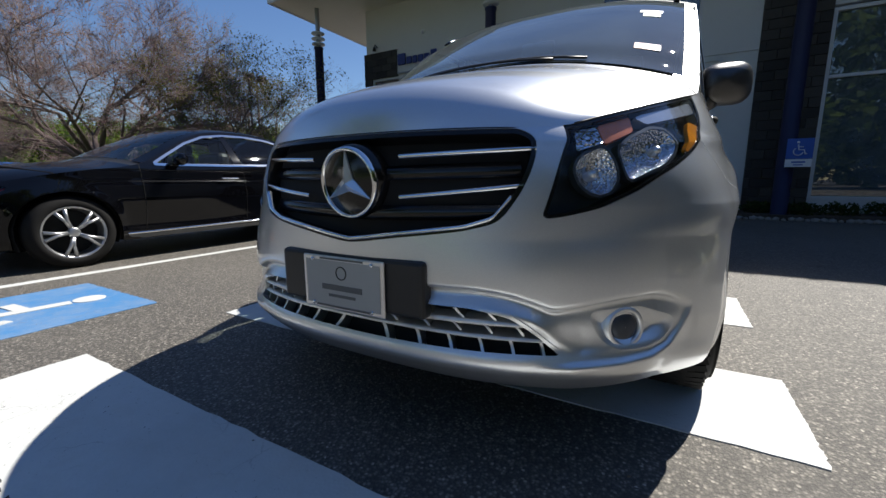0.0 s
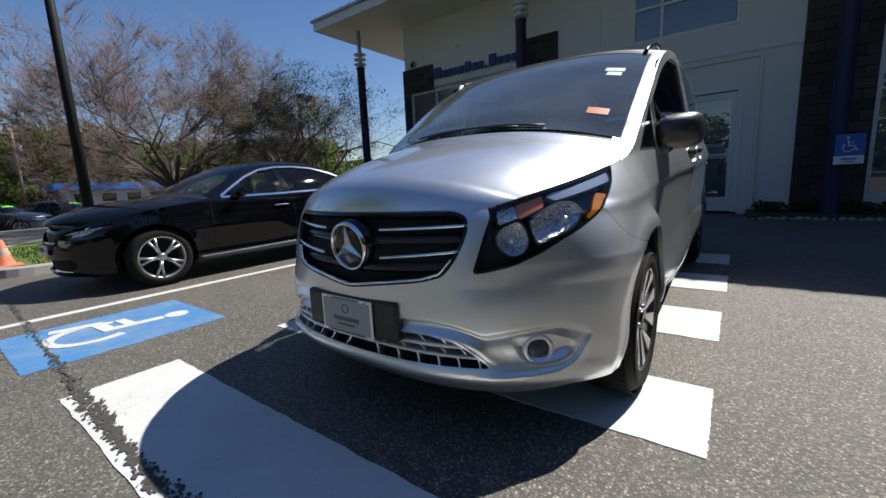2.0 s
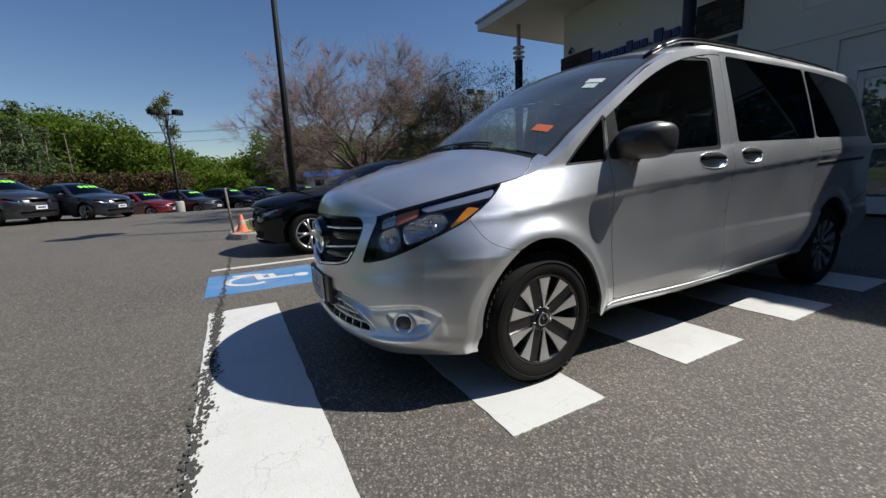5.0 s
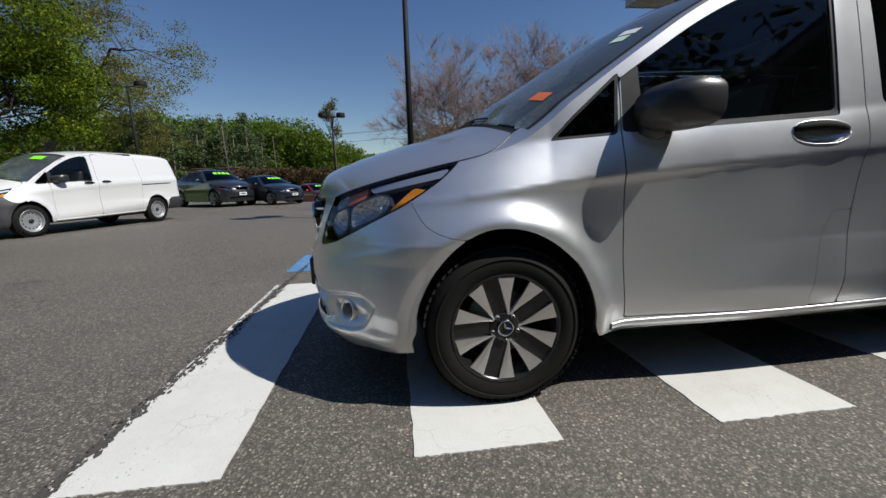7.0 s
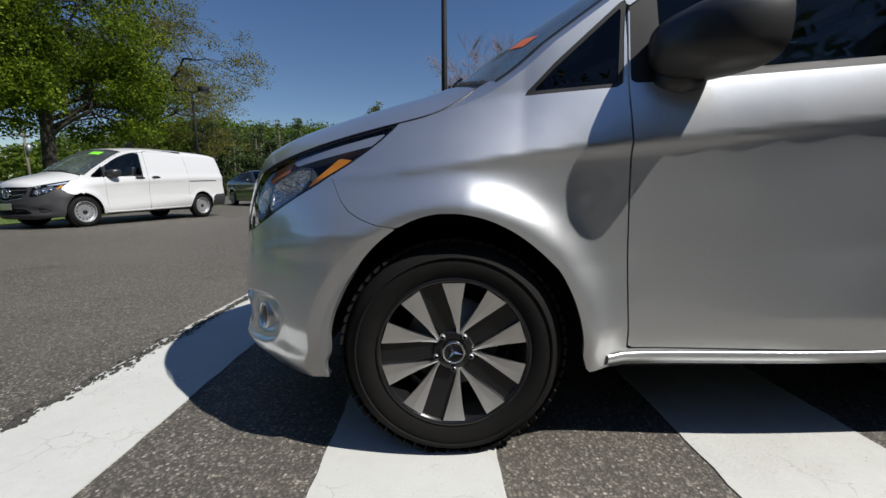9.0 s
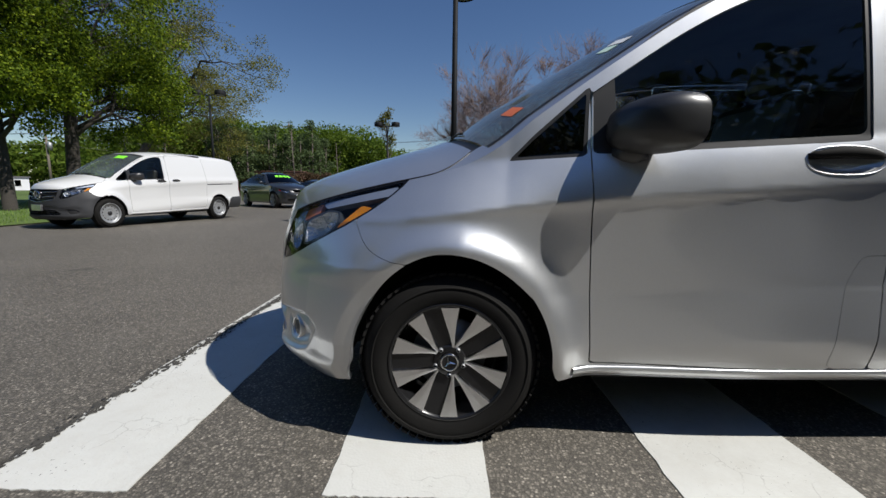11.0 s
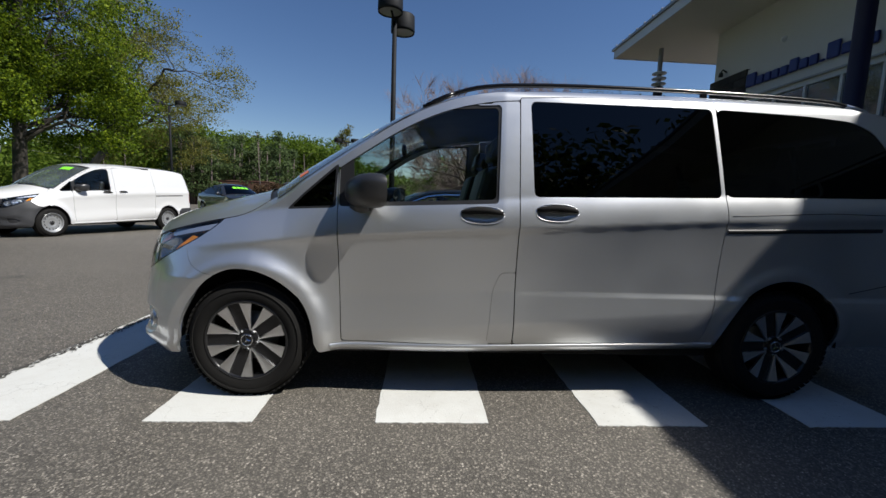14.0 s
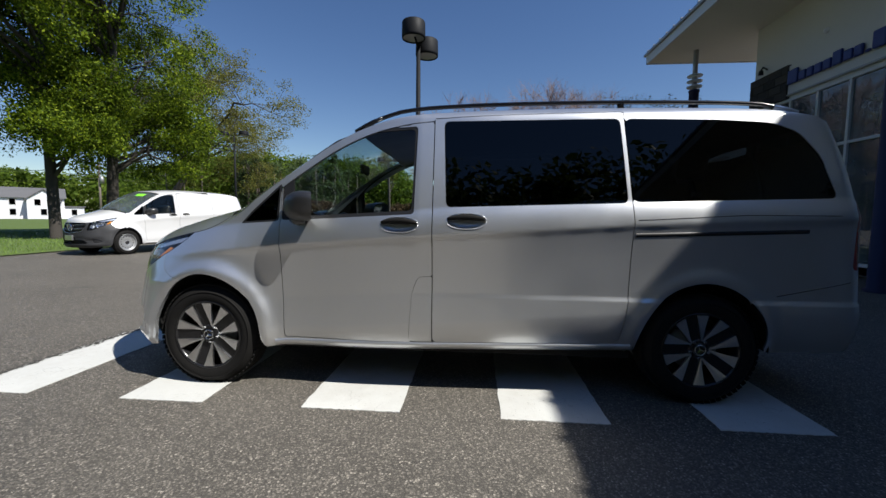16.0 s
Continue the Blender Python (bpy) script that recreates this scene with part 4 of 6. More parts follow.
            part("intake_slat", strip(np.linspace(F0, x1, 20), np.full(20, zz), .010, -.012, side=side, thick=.04), BUMPER_GREY if cargo else paint, lo)
        for row, (za, zb) in enumerate(((.324, .358), (.367, .400), (.409, .440))):
            for xx in np.arange(F0 + .05 + .02 * row, float(np.interp((za + zb) / 2, (.304, .355, .404, .432, .45), (-.92, -.972, -1.018, -1.057, -1.144))) - .02, .080):
                part("intake_fin", march(sd_poly(((xx, za), (xx + .008, za), (xx - .010, zb), (xx - .018, zb))), VAN.at, xx - .03, xx + .02, za - .01, zb + .01, .005, .045, -.014, side), BUMPER_GREY if cargo else paint, lo)
        if not cargo:
            part("intake_frame", march(but(shrink(LOWER, -.007), shrink(LOWER, .003)), VAN.at, F0, -.88, .28, .49, fine * .5, .02, .004, side), paint, v)
        door_mirror(v, side, cargo)
        # wheel arch liners
        for wx, wz in ((0, .335), (3.2, .345)):
            bm = bmesh.new()
            rows = []
            for i in range(25):
                a = math.pi * i / 24
                x, z = wx + .40 * math.cos(a), wz + .445 * math.sin(a)
                rows.append((bm.verts.new((x, side * (.872 if wx < 1 and x < wx else .925), z)), bm.verts.new((x, side * .55, z))))
            for a, b in zip(rows, rows[1:]):
                bm.faces.new((a[0], a[1], b[1], b[0]))
            bm.faces.new([r[1] for r in rows])
            part("arch_liner", bm, DARK, v)
            turn = Matrix.Rotation(radians(90 if side < 0 else -90), 4, "X")
            wheel("wheel", Matrix.Translation((wx, side * (.98 - .148), wz + .006)) @ turn @ Matrix.Rotation(radians(18), 4, "Z"), v, not cargo, "two-tone alloy wheel with black tyre" if not cargo else "grey steel wheel")
    # bonnet, roof, glass
    lid = VAN.lid
    rim_v = lambda X: .997 - .105 * np.clip((np.asarray(X) + .12) / .205, 0, 1) ** 1.5

    def hood(u, w):
        """u below 0 rolls down to the grille, u above 0 runs back to the cowl."""
        X = -.76 + .845 * np.clip(u, 0, 1)
        a = lid(X, w * rim_v(X))
        back = lid(X + .02, w * rim_v(X + .02))
        xs = np.linspace(F0, -.3, 400)
        e = VAN.at(xs, VAN.top(xs))
        y = np.abs(a[..., 1])
        b = np.stack((np.interp(y, -e[:, 1], e[:, 0]), a[..., 1], np.interp(y, -e[:, 1], e[:, 2])), -1)
        d = a - back
        d /= np.linalg.norm(d, axis=-1, keepdims=True) + 1e-9
        c = a + d * .5 * np.linalg.norm(b - a, axis=-1, keepdims=True) * np.array((1, 0, 1))
        s = np.clip(-u, 0, 1)[..., None]
        return (1 - s) ** 2 * a + 2 * s * (1 - s) * c + s * s * b
    part("bonnet", sheet(hood, np.concatenate((np.linspace(-1, 0, 14)[:-1], np.linspace(0, 1, 44))), np.linspace(-1, 1, 81), False), paint, v)
    for s in (-1, 1):
        part("wing_top", sheet(lambda X, u: lid(X, s * (rim_v(X) + .004 + (.996 - rim_v(X)) * u)), np.linspace(-.60, .13, 24), np.linspace(0, 1, 6), s < 0), paint, v)
        part("a_pillar", sheet(lid, np.linspace(.092, 1.06, 42), np.linspace(s * .948, s, 8), s < 0), paint, v)
        part("bonnet_seam", tube(bmesh.new(), [tuple(float(c) for c in lid(np.array(x), s * (rim_v(x) + .002))) for x in np.linspace(-.84, .085, 40)], .0028, 5), TRIM, v)
    part("cowl", sheet(lambda X, w: lid(X, w) - np.array((0, 0, .012)), np.linspace(.07, .135, 6), np.linspace(-.93, .93, 31)), TRIM, v)
    part("windscreen", sheet(lid, np.linspace(.13, 1.045, 24), np.linspace(-.945, .945, 41)), CLEAR, v)
    part("windscreen_seal", sheet(lambda X, w: lid(X, w) + np.array((0, 0, .002)), np.linspace(1.0, 1.062, 4), np.linspace(-.95, .95, 31)), TRIM, v)
    for s in (-1, 1):
        part("pillar_seal", sheet(lambda X, w: lid(X, w) + np.array((0, 0, .003)), np.linspace(.13, 1.03, 24), np.linspace(s * .932, s * .952, 4), s < 0), TRIM, v)
    part("roof", sheet(lid, np.linspace(1.06, 4.25, 70), np.linspace(-1, 1, 41)), paint, v)
    part("headliner", sheet(lambda X, w: lid(X, w) - np.array((0, 0, .05)), np.linspace(1.04, 4.0, 40), np.linspace(-.96, .96, 21)), DASH, v)
    # underneath and within
    under = bmesh.new()
    box(under, -.56, 4.0, -.50, .50, .25, .46)
    box(under, .42, 2.80, -.86, .86, .26, .44)
    part("underbody", under, DARK, v)
    part("floor_pan", box(bmesh.new(), .45, 4.05, -.86, .86, .46, .52), SEAT, v)
    part("firewall", box(bmesh.new(), -.55, .06, -.60, .60, .46, .86), DARK, v)
    dash = bmesh.new()
    box(dash, .16, .52, -.80, .80, .80, 1.08, .06)
    box(dash, .30, .56, -.60, -.16, 1.02, 1.15, .04)
    part("dashboard", dash, DASH, v)
    ring = bmesh.new()
    q = Matrix.Translation((.70, -.40, 1.01)) @ Matrix.Rotation(radians(-62), 4, "Y")
    tube(ring, [q @ Vector((.185 * math.cos(2 * math.pi * i / 28), .185 * math.sin(2 * math.pi * i / 28), 0)) for i in range(29)], .015, 8)
    box(ring, -.07, .07, -.17, .17, -.02, .02, .01, q)
    part("steering_wheel", ring, TRIM, v)
    seat(v, 1.08, -.42)
    seat(v, 1.08, .42)
    if cargo:
        part("bulkhead", box(bmesh.new(), 1.56, 1.6, -.80, .80, .5, 1.78), BUMPER_GREY, v)
    else:
        for xx in (2.0, 2.9):
            for yy in (-.5, 0, .5):
                seat(v, xx, yy, "rear_seat")
    part("rear_mirror", box(bmesh.new(), .82, .85, -.10, .10, 1.52, 1.60, .01), TRIM, v)
    # number plate carrier
    car = new("plate_carrier")
    car.parent = v
    if not cargo:
        part("bracket", box(bmesh.new(), -.912, -.86, -.25, .27, .405, .560, .012), TRIM, car)
        pl = part("dealer_plate", box(bmesh.new(), -.922, -.915, -.135, .165, .395, .552, .004), ALLOY, car, "grey dealer plate with bars of small print in a chrome frame")
        q = Matrix.Translation((-.9225, .015, .4735)) @ Matrix(((0, 0, -1, 0), (-1, 0, 0, 0), (0, 1, 0, 0), (0, 0, 0, 1)))
        part("plate_face", box(bmesh.new(), -.138, .138, -.066, .066, 0, .001, 0, q), plain("plate_grey", (.36, .37, .36), .5, 0, .05, 30), pl)
        ink = plain("print_grey", (.10, .105, .11), .5)
        for row in ((.0, -.012, .15, .016), (0, -.036, .10, .008), (0, -.069, .2, .006), (0, .071, .16, .005)):
            part("printed_bar", curved_text_bars(bmesh.new(), [row], q @ Matrix.Translation((0, 0, .001))), ink, pl)
        part("printed_ring", lathe(bmesh.new(), ((.017, 0), (.017, .0015), (.020, .0015), (.020, 0)), 24, q @ Matrix.Translation((0, .032, .001))), TRIM, pl)
        for sx in (-1, 1):
            for sy in (-1, 1):
                part("plate_screw", lathe(bmesh.new(), ((.006, 0), (.006, .003), (.001, .004)), 10, q @ Matrix.Translation((sx * .11, sy * .066, .001))), CHROME, pl)
    else:
        part("dealer_plate", box(bmesh.new(), -.945, -.90, -.16, .16, .42, .55, .004), ALLOY, car)
    # emblem
    em = new("emblem")
    em.parent = v
    q = Matrix.Translation((-.888, 0, .758)) @ Matrix.Rotation(radians(-6), 4, "Y") @ Matrix(((0, 0, -1, 0), (-1, 0, 0, 0), (0, 1, 0, 0), (0, 0, 0, 1)))
    part("emblem_disc", lathe(bmesh.new(), ((.108, -.05), (.102, -.006), (.09, .004), (.001, .004)), 40, q), TRIM_GLOSS, em)
    part("emblem_ring", lathe(bmesh.new(), ((.086, .002), (.088, .012), (.092, .015), (.097, .012), (.099, .0)), 48, q), CHROME, em)
    part("emblem_star", star(.088, .022, q @ Matrix.Translation((0, 0, .004)), .012), SATIN, em)
    # wipers
    for (xa, ya), (xb, yb) in (((.10, .25), (.05, -.42)), ((.14, -.30), (.10, .34))):
        bm = bmesh.new()
        pts = []
        for i in range(9):
            t = i / 8
            p = lid(np.array(.135 + .02 * math.sin(math.pi * t) + .02 * t), np.array((ya + (yb - ya) * t) / .8))
            pts.append((float(p[0]), float(p[1]), float(p[2]) + .010))
        tube(bm, pts, .0055, 6)
        part("wiper", bm, TRIM, v)
    if not cargo:
        for s in (-1, 1):
            rail = new("roof_rail")
            rail.parent = v
            xs = np.linspace(1.0, 3.86, 48)
            pts = []
            for x in xs:
                p = lid(np.array(x), np.array(s * .885))
                up = .032 * min(1, (x - 1.0) / .30) ** .8 * min(1, (3.86 - x) / .25)
                pts.append((float(p[0]), float(p[1]), float(p[2]) + .004 + up))
            part("rail_bar", tube(bmesh.new(), pts, .014, 10), TRIM_GLOSS, rail)
            part("rail_end", tube(bmesh.new(), pts[:4], (.008, .015, .016, .0145), 10), TRIM_GLOSS, rail, "tapered black front end of the rail")
            part("rail_end", tube(bmesh.new(), pts[-4:], (.0145, .016, .015, .008), 10), paint, rail, "silver rear end of the rail")
            for xf in (2.75,):
                p = lid(np.array(xf), np.array(s * .885))
                part("rail_foot", box(bmesh.new(), xf - .022, xf + .022, float(p[1]) - .010, float(p[1]) + .010, float(p[2]) - .02, float(p[2]) + .042, .008), TRIM_GLOSS, rail)
        # stickers inside the windscreen
        for (X0, w0, a, b, mat, nm) in ((.314, -.77, .095, .042, STICKER_ORANGE, "orange_sticker"), (.735, -.755, .10, .032, STICKER_WHITE, "white_sticker"), (.685, -.76, .075, .035, STICKER_GREEN, "green_sticker")):
            at = lambda X, w: lid(X, w) + np.array((-.0012, 0, .0018))
            part(nm, sheet(at, np.linspace(X0 - b * .6, X0 + b * .6, 4), np.linspace(w0 - a / 1.6, w0 + a / 1.6, 6)), mat, v)
    else:
        at = lambda X, w: lid(X, w) + np.array((-.006, 0, .006))
        part("price_paint", sheet(at, np.linspace(.80, .92, 5), np.linspace(-.62, -.25, 8)), NEON, v, "neon green windscreen lettering bars")
    return v


van("passenger_van", "silver passenger van with tinted windows and roof rails on hatched bay", SILVER, Matrix.Translation((0, YC, 0)))
# ---- saloon cars ----
def car_half(x, z):
    lo = lines(((.12, .80), (.20, .86), (.28, .878), (.34, .872), (.45, .885), (.60, .902), (.74, .903), (.80, .892), (.88, .896), (.95, .872), (1.0, .842)))(z)
    g = np.clip((z - 1.0) / .36, 0, 1.3)
    w = np.where(z < 1.0, lo, .842 - .235 * g - .03 * g ** 2)
    for wx in (0, 2.84):
        d = np.hypot((x - wx) / .36, (z - .32) / .36) - 1
        w = w + .014 * np.exp(-(d / .12) ** 2) * (z < .8)
    return w - .06 * np.clip((x - 2.2) / 1.6, 0, 1) ** 2 - .05 * np.clip((.6 - x) / 1.4, 0, 1) ** 2


CAR = Body(
    .15, 3.35, car_half,
    table(((.1, -.62), (.18, -.72), (.30, -.76), (.45, -.77), (.58, -.755), (.68, -.71), (.78, -.58), (1.4, .2))),
    table(((.1, 3.76), (.3, 3.88), (.6, 3.90), (.85, 3.86), (1.02, 3.84), (1.4, 3.6))),
    lines(((.1, 2.6), (.5, 2.5), (1, 2.4))), 3.6,
    table(((-1.5, .70), (-1.0, .70), (-.75, .725), (-.5, .77), (-.2, .825), (.15, .875), (.45, .915), (.60, .955), (.75, 1.03), (.95, 1.145), (1.15, 1.25), (1.35, 1.325), (1.6, 1.365), (1.9, 1.375), (2.2, 1.35), (2.5, 1.28), (2.8, 1.17), (3.05, 1.06), (3.2, 1.015), (3.5, 1.0), (3.9, .985), (5, .97))),
    table(((-1.5, .715), (-1.0, .735), (-.75, .80), (-.5, .855), (-.2, .905), (.15, .95), (.45, .985), (.60, 1.025), (.8, 1.135), (1.0, 1.24), (1.2, 1.335), (1.4, 1.40), (1.7, 1.438), (2.0, 1.437), (2.3, 1.40), (2.6, 1.31), (2.9, 1.19), (3.1, 1.11), (3.25, 1.07), (3.5, 1.055), (3.9, 1.03), (4.4, 1.0))),
    table(((-1.5, 0), (-1.0, -.10), (-.5, -.16), (.2, -.2), (.6, -.2), (1.2, -.12), (1.6, 0), (2.4, 0), (3.0, .14), (3.6, .10), (4.2, .06))),
    lines(((-1, 2.4), (.4, 2.8), (.8, 2.4), (1.6, 3), (2.4, 2.8), (3.2, 2.6))))
CAR_ARCH = either(ellipse(0, .32, .36, .365), ellipse(2.84, .32, .36, .365), sd_poly(((-.36, 0), (.36, 0), (.36, .32), (-.36, .32))), sd_poly(((2.48, 0), (3.2, 0), (3.2, .32), (2.48, .32))))
CAR_FULL = but(both(lambda X, Z: Z - CAR.top(X), lambda X, Z: .19 + .02 * np.clip(X, 0, 1) - Z), CAR_ARCH)
CAR_GLASS = sd_poly(rounded(((.70, .945), (.86, 1.04), (1.10, 1.175), (1.35, 1.272), (1.62, 1.312), (1.92, 1.318), (2.2, 1.295), (2.48, 1.225), (2.78, 1.105), (2.86, 1.035), (2.6, .99), (1.5, .955)), .03))
CAR_LAMP = sd_poly(rounded(((-1.0, .60), (-.86, .685), (-.45, .735), (-.36, .715), (-.48, .665), (-.66, .60), (-.9, .575)), .02))
CAR_GRILLE = sd_poly(rounded(((CAR.front - .2, .64), (-1.08, .64), (-1.05, .56), (-1.12, .46), (CAR.front - .2, .44)), .03))
CAR_INTAKE = sd_poly(rounded(((CAR.front - .2, .36), (-.80, .38), (-.72, .34), (-.86, .235), (CAR.front - .2, .225)), .03))
CAR_TAIL = sd_poly(rounded(((3.46, .80), (3.50, .93), (3.95, .95), (3.95, .78)), .02))


def multispoke(name, m, parent, far):
    hub = new(name)
    hub.parent, hub.matrix_basis = parent, m
    R, r, w = .325, .228, .108
    part("tyre", lathe(bmesh.new(), ((r - .01, w - .02), (r + .004, w - .004), (r + .03, w + .004), (R - .03, w - .008), (R - .005, w - .04), (R, 0), (R - .005, -w + .03), (r, -w)), 28 if far else 64, closed=True), RUBBER, hub)
    part("rim_barrel", lathe(bmesh.new(), ((r + .004, w - .004), (r - .008, w - .003), (r - .018, w - .03), (r - .03, -w + .04)), 28 if far else 56), GREY_ALLOY, hub)
    part("wheel_back", lathe(bmesh.new(), ((.001, w - .13), (r - .02, w - .13)), 24), DARK, hub)
    for k in range(5):
        bm = bmesh.new()
        for da in (-.17, .17):
            a = 2 * math.pi * k / 5 + math.pi / 2
            ca, sa = math.cos(a), math.sin(a)
            cb, sb = math.cos(a + da), math.sin(a + da)
            tube(bm, ((.03 * ca, .03 * sa, w - .035), (.12 * (ca + cb) / 2, .12 * (sa + sb) / 2, w - .022), ((r - .012) * cb, (r - .012) * sb, w - .012)), (.017, .014, .016), 6)
        part("spoke", bm, GREY_ALLOY, hub)
    part("hub_cap", lathe(bmesh.new(), ((.045, w - .05), (.045, w - .02), (.03, w - .013), (.001, w - .013)), 18), GREY_ALLOY, hub)


def saloon(name, label, paint, m, cell=.03, far=False, price=False):
    v = thing(name, label, "car", m)
    fine = cell * .7
    for side in (-1, 1):
        holes = [CAR_GLASS, CAR_LAMP, CAR_GRILLE, CAR_INTAKE, CAR_TAIL]
        part("body_side", march(but(CAR_FULL, *holes), CAR.at, CAR.front, CAR.back, .15, 1.40, cell, .02, side=side), paint, v)
        part("side_window", march(shrink(CAR_GLASS, .002), CAR.at, .64, 2.92, .92, 1.34, cell, 0, -.006, side), PRIVACY if far else SIDEGLASS, v)
        if not far:
            part("window_chrome", march(but(shrink(CAR_GLASS, -.017), shrink(CAR_GLASS, .006)), CAR.at, .62, 2.94, .90, 1.36, cell * .4, .014, .008, side), CHROME, v)
        part("door_pillar", march(sd_poly(((1.60, .9), (1.55, 1.4), (1.63, 1.4), (1.70, .9))), CAR.at, 1.5, 1.75, .95, 1.31, cell, 0, -.003, side), BLACK_PAINT, v)
        if not far:
            part("sill_chrome", strip(np.linspace(.40, 2.42, 30), np.linspace(.262, .285, 30), .020, .006, CAR.at, side), CHROME, v)
            for zx in (.55, 1.66, 2.52):
                zs = np.linspace(.27, .94, 18)
                P = CAR.at(np.full(18, zx) + .03 * np.sin(zs * 3), zs, np.full(18, .0015)) * np.array((1, 1 if side < 0 else -1, 1))
                part("door_gap", tube(bmesh.new(), P, .0028, 5), DARK, v)
            for hx in (1.48, 2.40):
                part("door_handle", strip(np.linspace(hx - .10, hx + .10, 8), np.full(8, .80), .022, .028, CAR.at, side, .02), CHROME, v)
        lamp = part("headlight", march(shrink(CAR_LAMP, .003), CAR.at, -1.05, -.33, .54, .77, fine, .02, -.002, side), LENS, v)
        part("lamp_bowl", march(CAR_LAMP, CAR.at, -1.05, -.33, .54, .77, fine, 0, -.05, side), LAMP_BLACK, lamp)
        part("light_strip", strip(np.linspace(-.92, -.46, 14), np.linspace(.645, .715, 14), .026, -.022, CAR.at, side), REFLECTOR, lamp)
        part("lamp_reflector", march(sd_poly(rounded(((-.84, .612), (-.83, .655), (-.60, .695), (-.57, .668), (-.68, .625)), .015)), CAR.at, -.9, -.5, .58, .72, fine * .6, 0, -.034, side), REFLECTOR, lamp)
        part("lamp_marker", strip(np.linspace(-.50, -.40, 6), np.linspace(.69, .712, 6), .03, -.012, CAR.at, side), RED_LENS, lamp)
        part("grille_half", march(CAR_GRILLE, CAR.at, CAR.front, -1.02, .42, .66, fine, 0, -.04, side), TRIM, v)
        part("grille_bar", strip(np.linspace(CAR.front, -1.09, 14), np.full(14, .545), .02, -.01, CAR.at, side), CHROME, v)
        part("intake_half", march(CAR_INTAKE, CAR.at, CAR.front, -.70, .21, .40, fine, 0, -.04, side), DARK, v)
        part("tail_lamp", march(shrink(CAR_TAIL, .002), CAR.at, 3.42, 3.98, .75, .97, fine, .02, 0, side), RED_LENS, v)
        mir = lathe(bmesh.new(), ((.001, -.09), (.04, -.082), (.062, -.04), (.066, .02), (.05, .07), (.001, .085)), 16,
                    Matrix.Translation((.92, side * .955, 1.0)) @ Matrix.Rotation(radians(90), 4, "X") @ Matrix.Diagonal((.8, 1, 1.15, 1)))
        part("door_mirror", mir, paint, v)
        part("mirror_foot", tube(bmesh.new(), ((.93, side * .90, .98), (.95, side * .82, .955)), .022, 8), TRIM, v)
        for wx in (0, 2.84):
            turn = Matrix.Rotation(radians(90 if side < 0 else -90), 4, "X")
            multispoke("wheel", Matrix.Translation((wx, side * .785, .322)) @ turn @ Matrix.Rotation(.4, 4, "Z"), v, far)
            bm = bmesh.new()
            rows = []
            for i in range(15):
                a = math.pi * (-.12 + 1.24 * i / 14)
                x, z = wx + .37 * math.cos(a), .32 + .375 * math.sin(a)
                rows.append((bm.verts.new((x, side * .80, z)), bm.verts.new((x, side * .5, z))))
            for a, b in zip(rows, rows[1:]):
                bm.faces.new((a[0], a[1], b[1], b[0]))
            bm.faces.new([q[1] for q in rows])
            part("arch_liner", bm, DARK, v)
    lid = CAR.lid
    W = np.linspace(-1, 1, 25 if far else 41)
    part("bonnet", sheet(lid, np.linspace(-1.08, .50, 24), W), paint, v)
    part("cowl", sheet(lambda X, w: lid(X, w) - np.array((0, 0, .012)), np.linspace(.49, .62, 4), W), TRIM, v)
    part("windscreen", sheet(lid, np.linspace(.60, 1.36, 14), np.linspace(-.86, .86, 25)), PRIVACY if far else SIDEGLASS, v)
    for s in (-1, 1):
        part("a_pillar", sheet(lid, np.linspace(.60, 1.36, 14), np.linspace(s * .87, s, 5), s < 0), paint, v)
        part("c_pillar", sheet(lid, np.linspace(2.36, 3.14, 14), np.linspace(s * .80, s, 5), s < 0), paint, v)
    part("roof", sheet(lid, np.linspace(1.36, 2.37, 18), W), paint, v)
    part("rear_window", sheet(lid, np.linspace(2.37, 3.12, 12), np.linspace(-.80, .80, 21)), PRIVACY, v)
    part("boot_lid", sheet(lid, np.linspace(3.12, 4.1, 16), W), paint, v)
    part("underbody", box(bmesh.new(), -.55, 3.6, -.60, .60, .18, .40), DARK, v)
    inner = bmesh.new()
    box(inner, .5, 3.2, -.76, .76, .40, .78)
    part("cabin_floor", inner, SEAT, v)
    if not far:
        for sy in (-.38, .38):
            part("front_seat", box(bmesh.new(), 1.55, 1.70, sy - .24, sy + .24, .62, 1.12, .05), SEAT, v)
            part("headrest", box(bmesh.new(), 1.64, 1.74, sy - .12, sy + .12, 1.12, 1.26, .03), SEAT, v)
        part("dashboard", box(bmesh.new(), .62, .95, -.72, .72, .70, .96, .05), DASH, v)
    plate = part("number_plate", box(bmesh.new(), -.80, -.78, -.16, .16, .42, .53, .004), SIGN_WHITE, v)
    part("plate_bars", box(bmesh.new(), -.8025, -.8002, -.11, .11, .455, .50), plain("plate_print", (.05, .06, .12), .5), plate)
    if price:
        at = lambda X, w: lid(X, w) + np.array((-.006, 0, .008))
        bars = [(-.62, -.40), (-.34, -.12), (-.06, .14), (.20, .40)]
        for a, b in bars:
            part("price_bar", sheet(at, np.linspace(.98, 1.12, 4), np.linspace(a, b, 6)), NEON, v, "neon green price bar")
    return v


saloon("parked_saloon", "glossy black saloon with chrome window line beside grass island", BLACK_PAINT, Matrix.Translation((-.283, 4.76, 0)), .025)
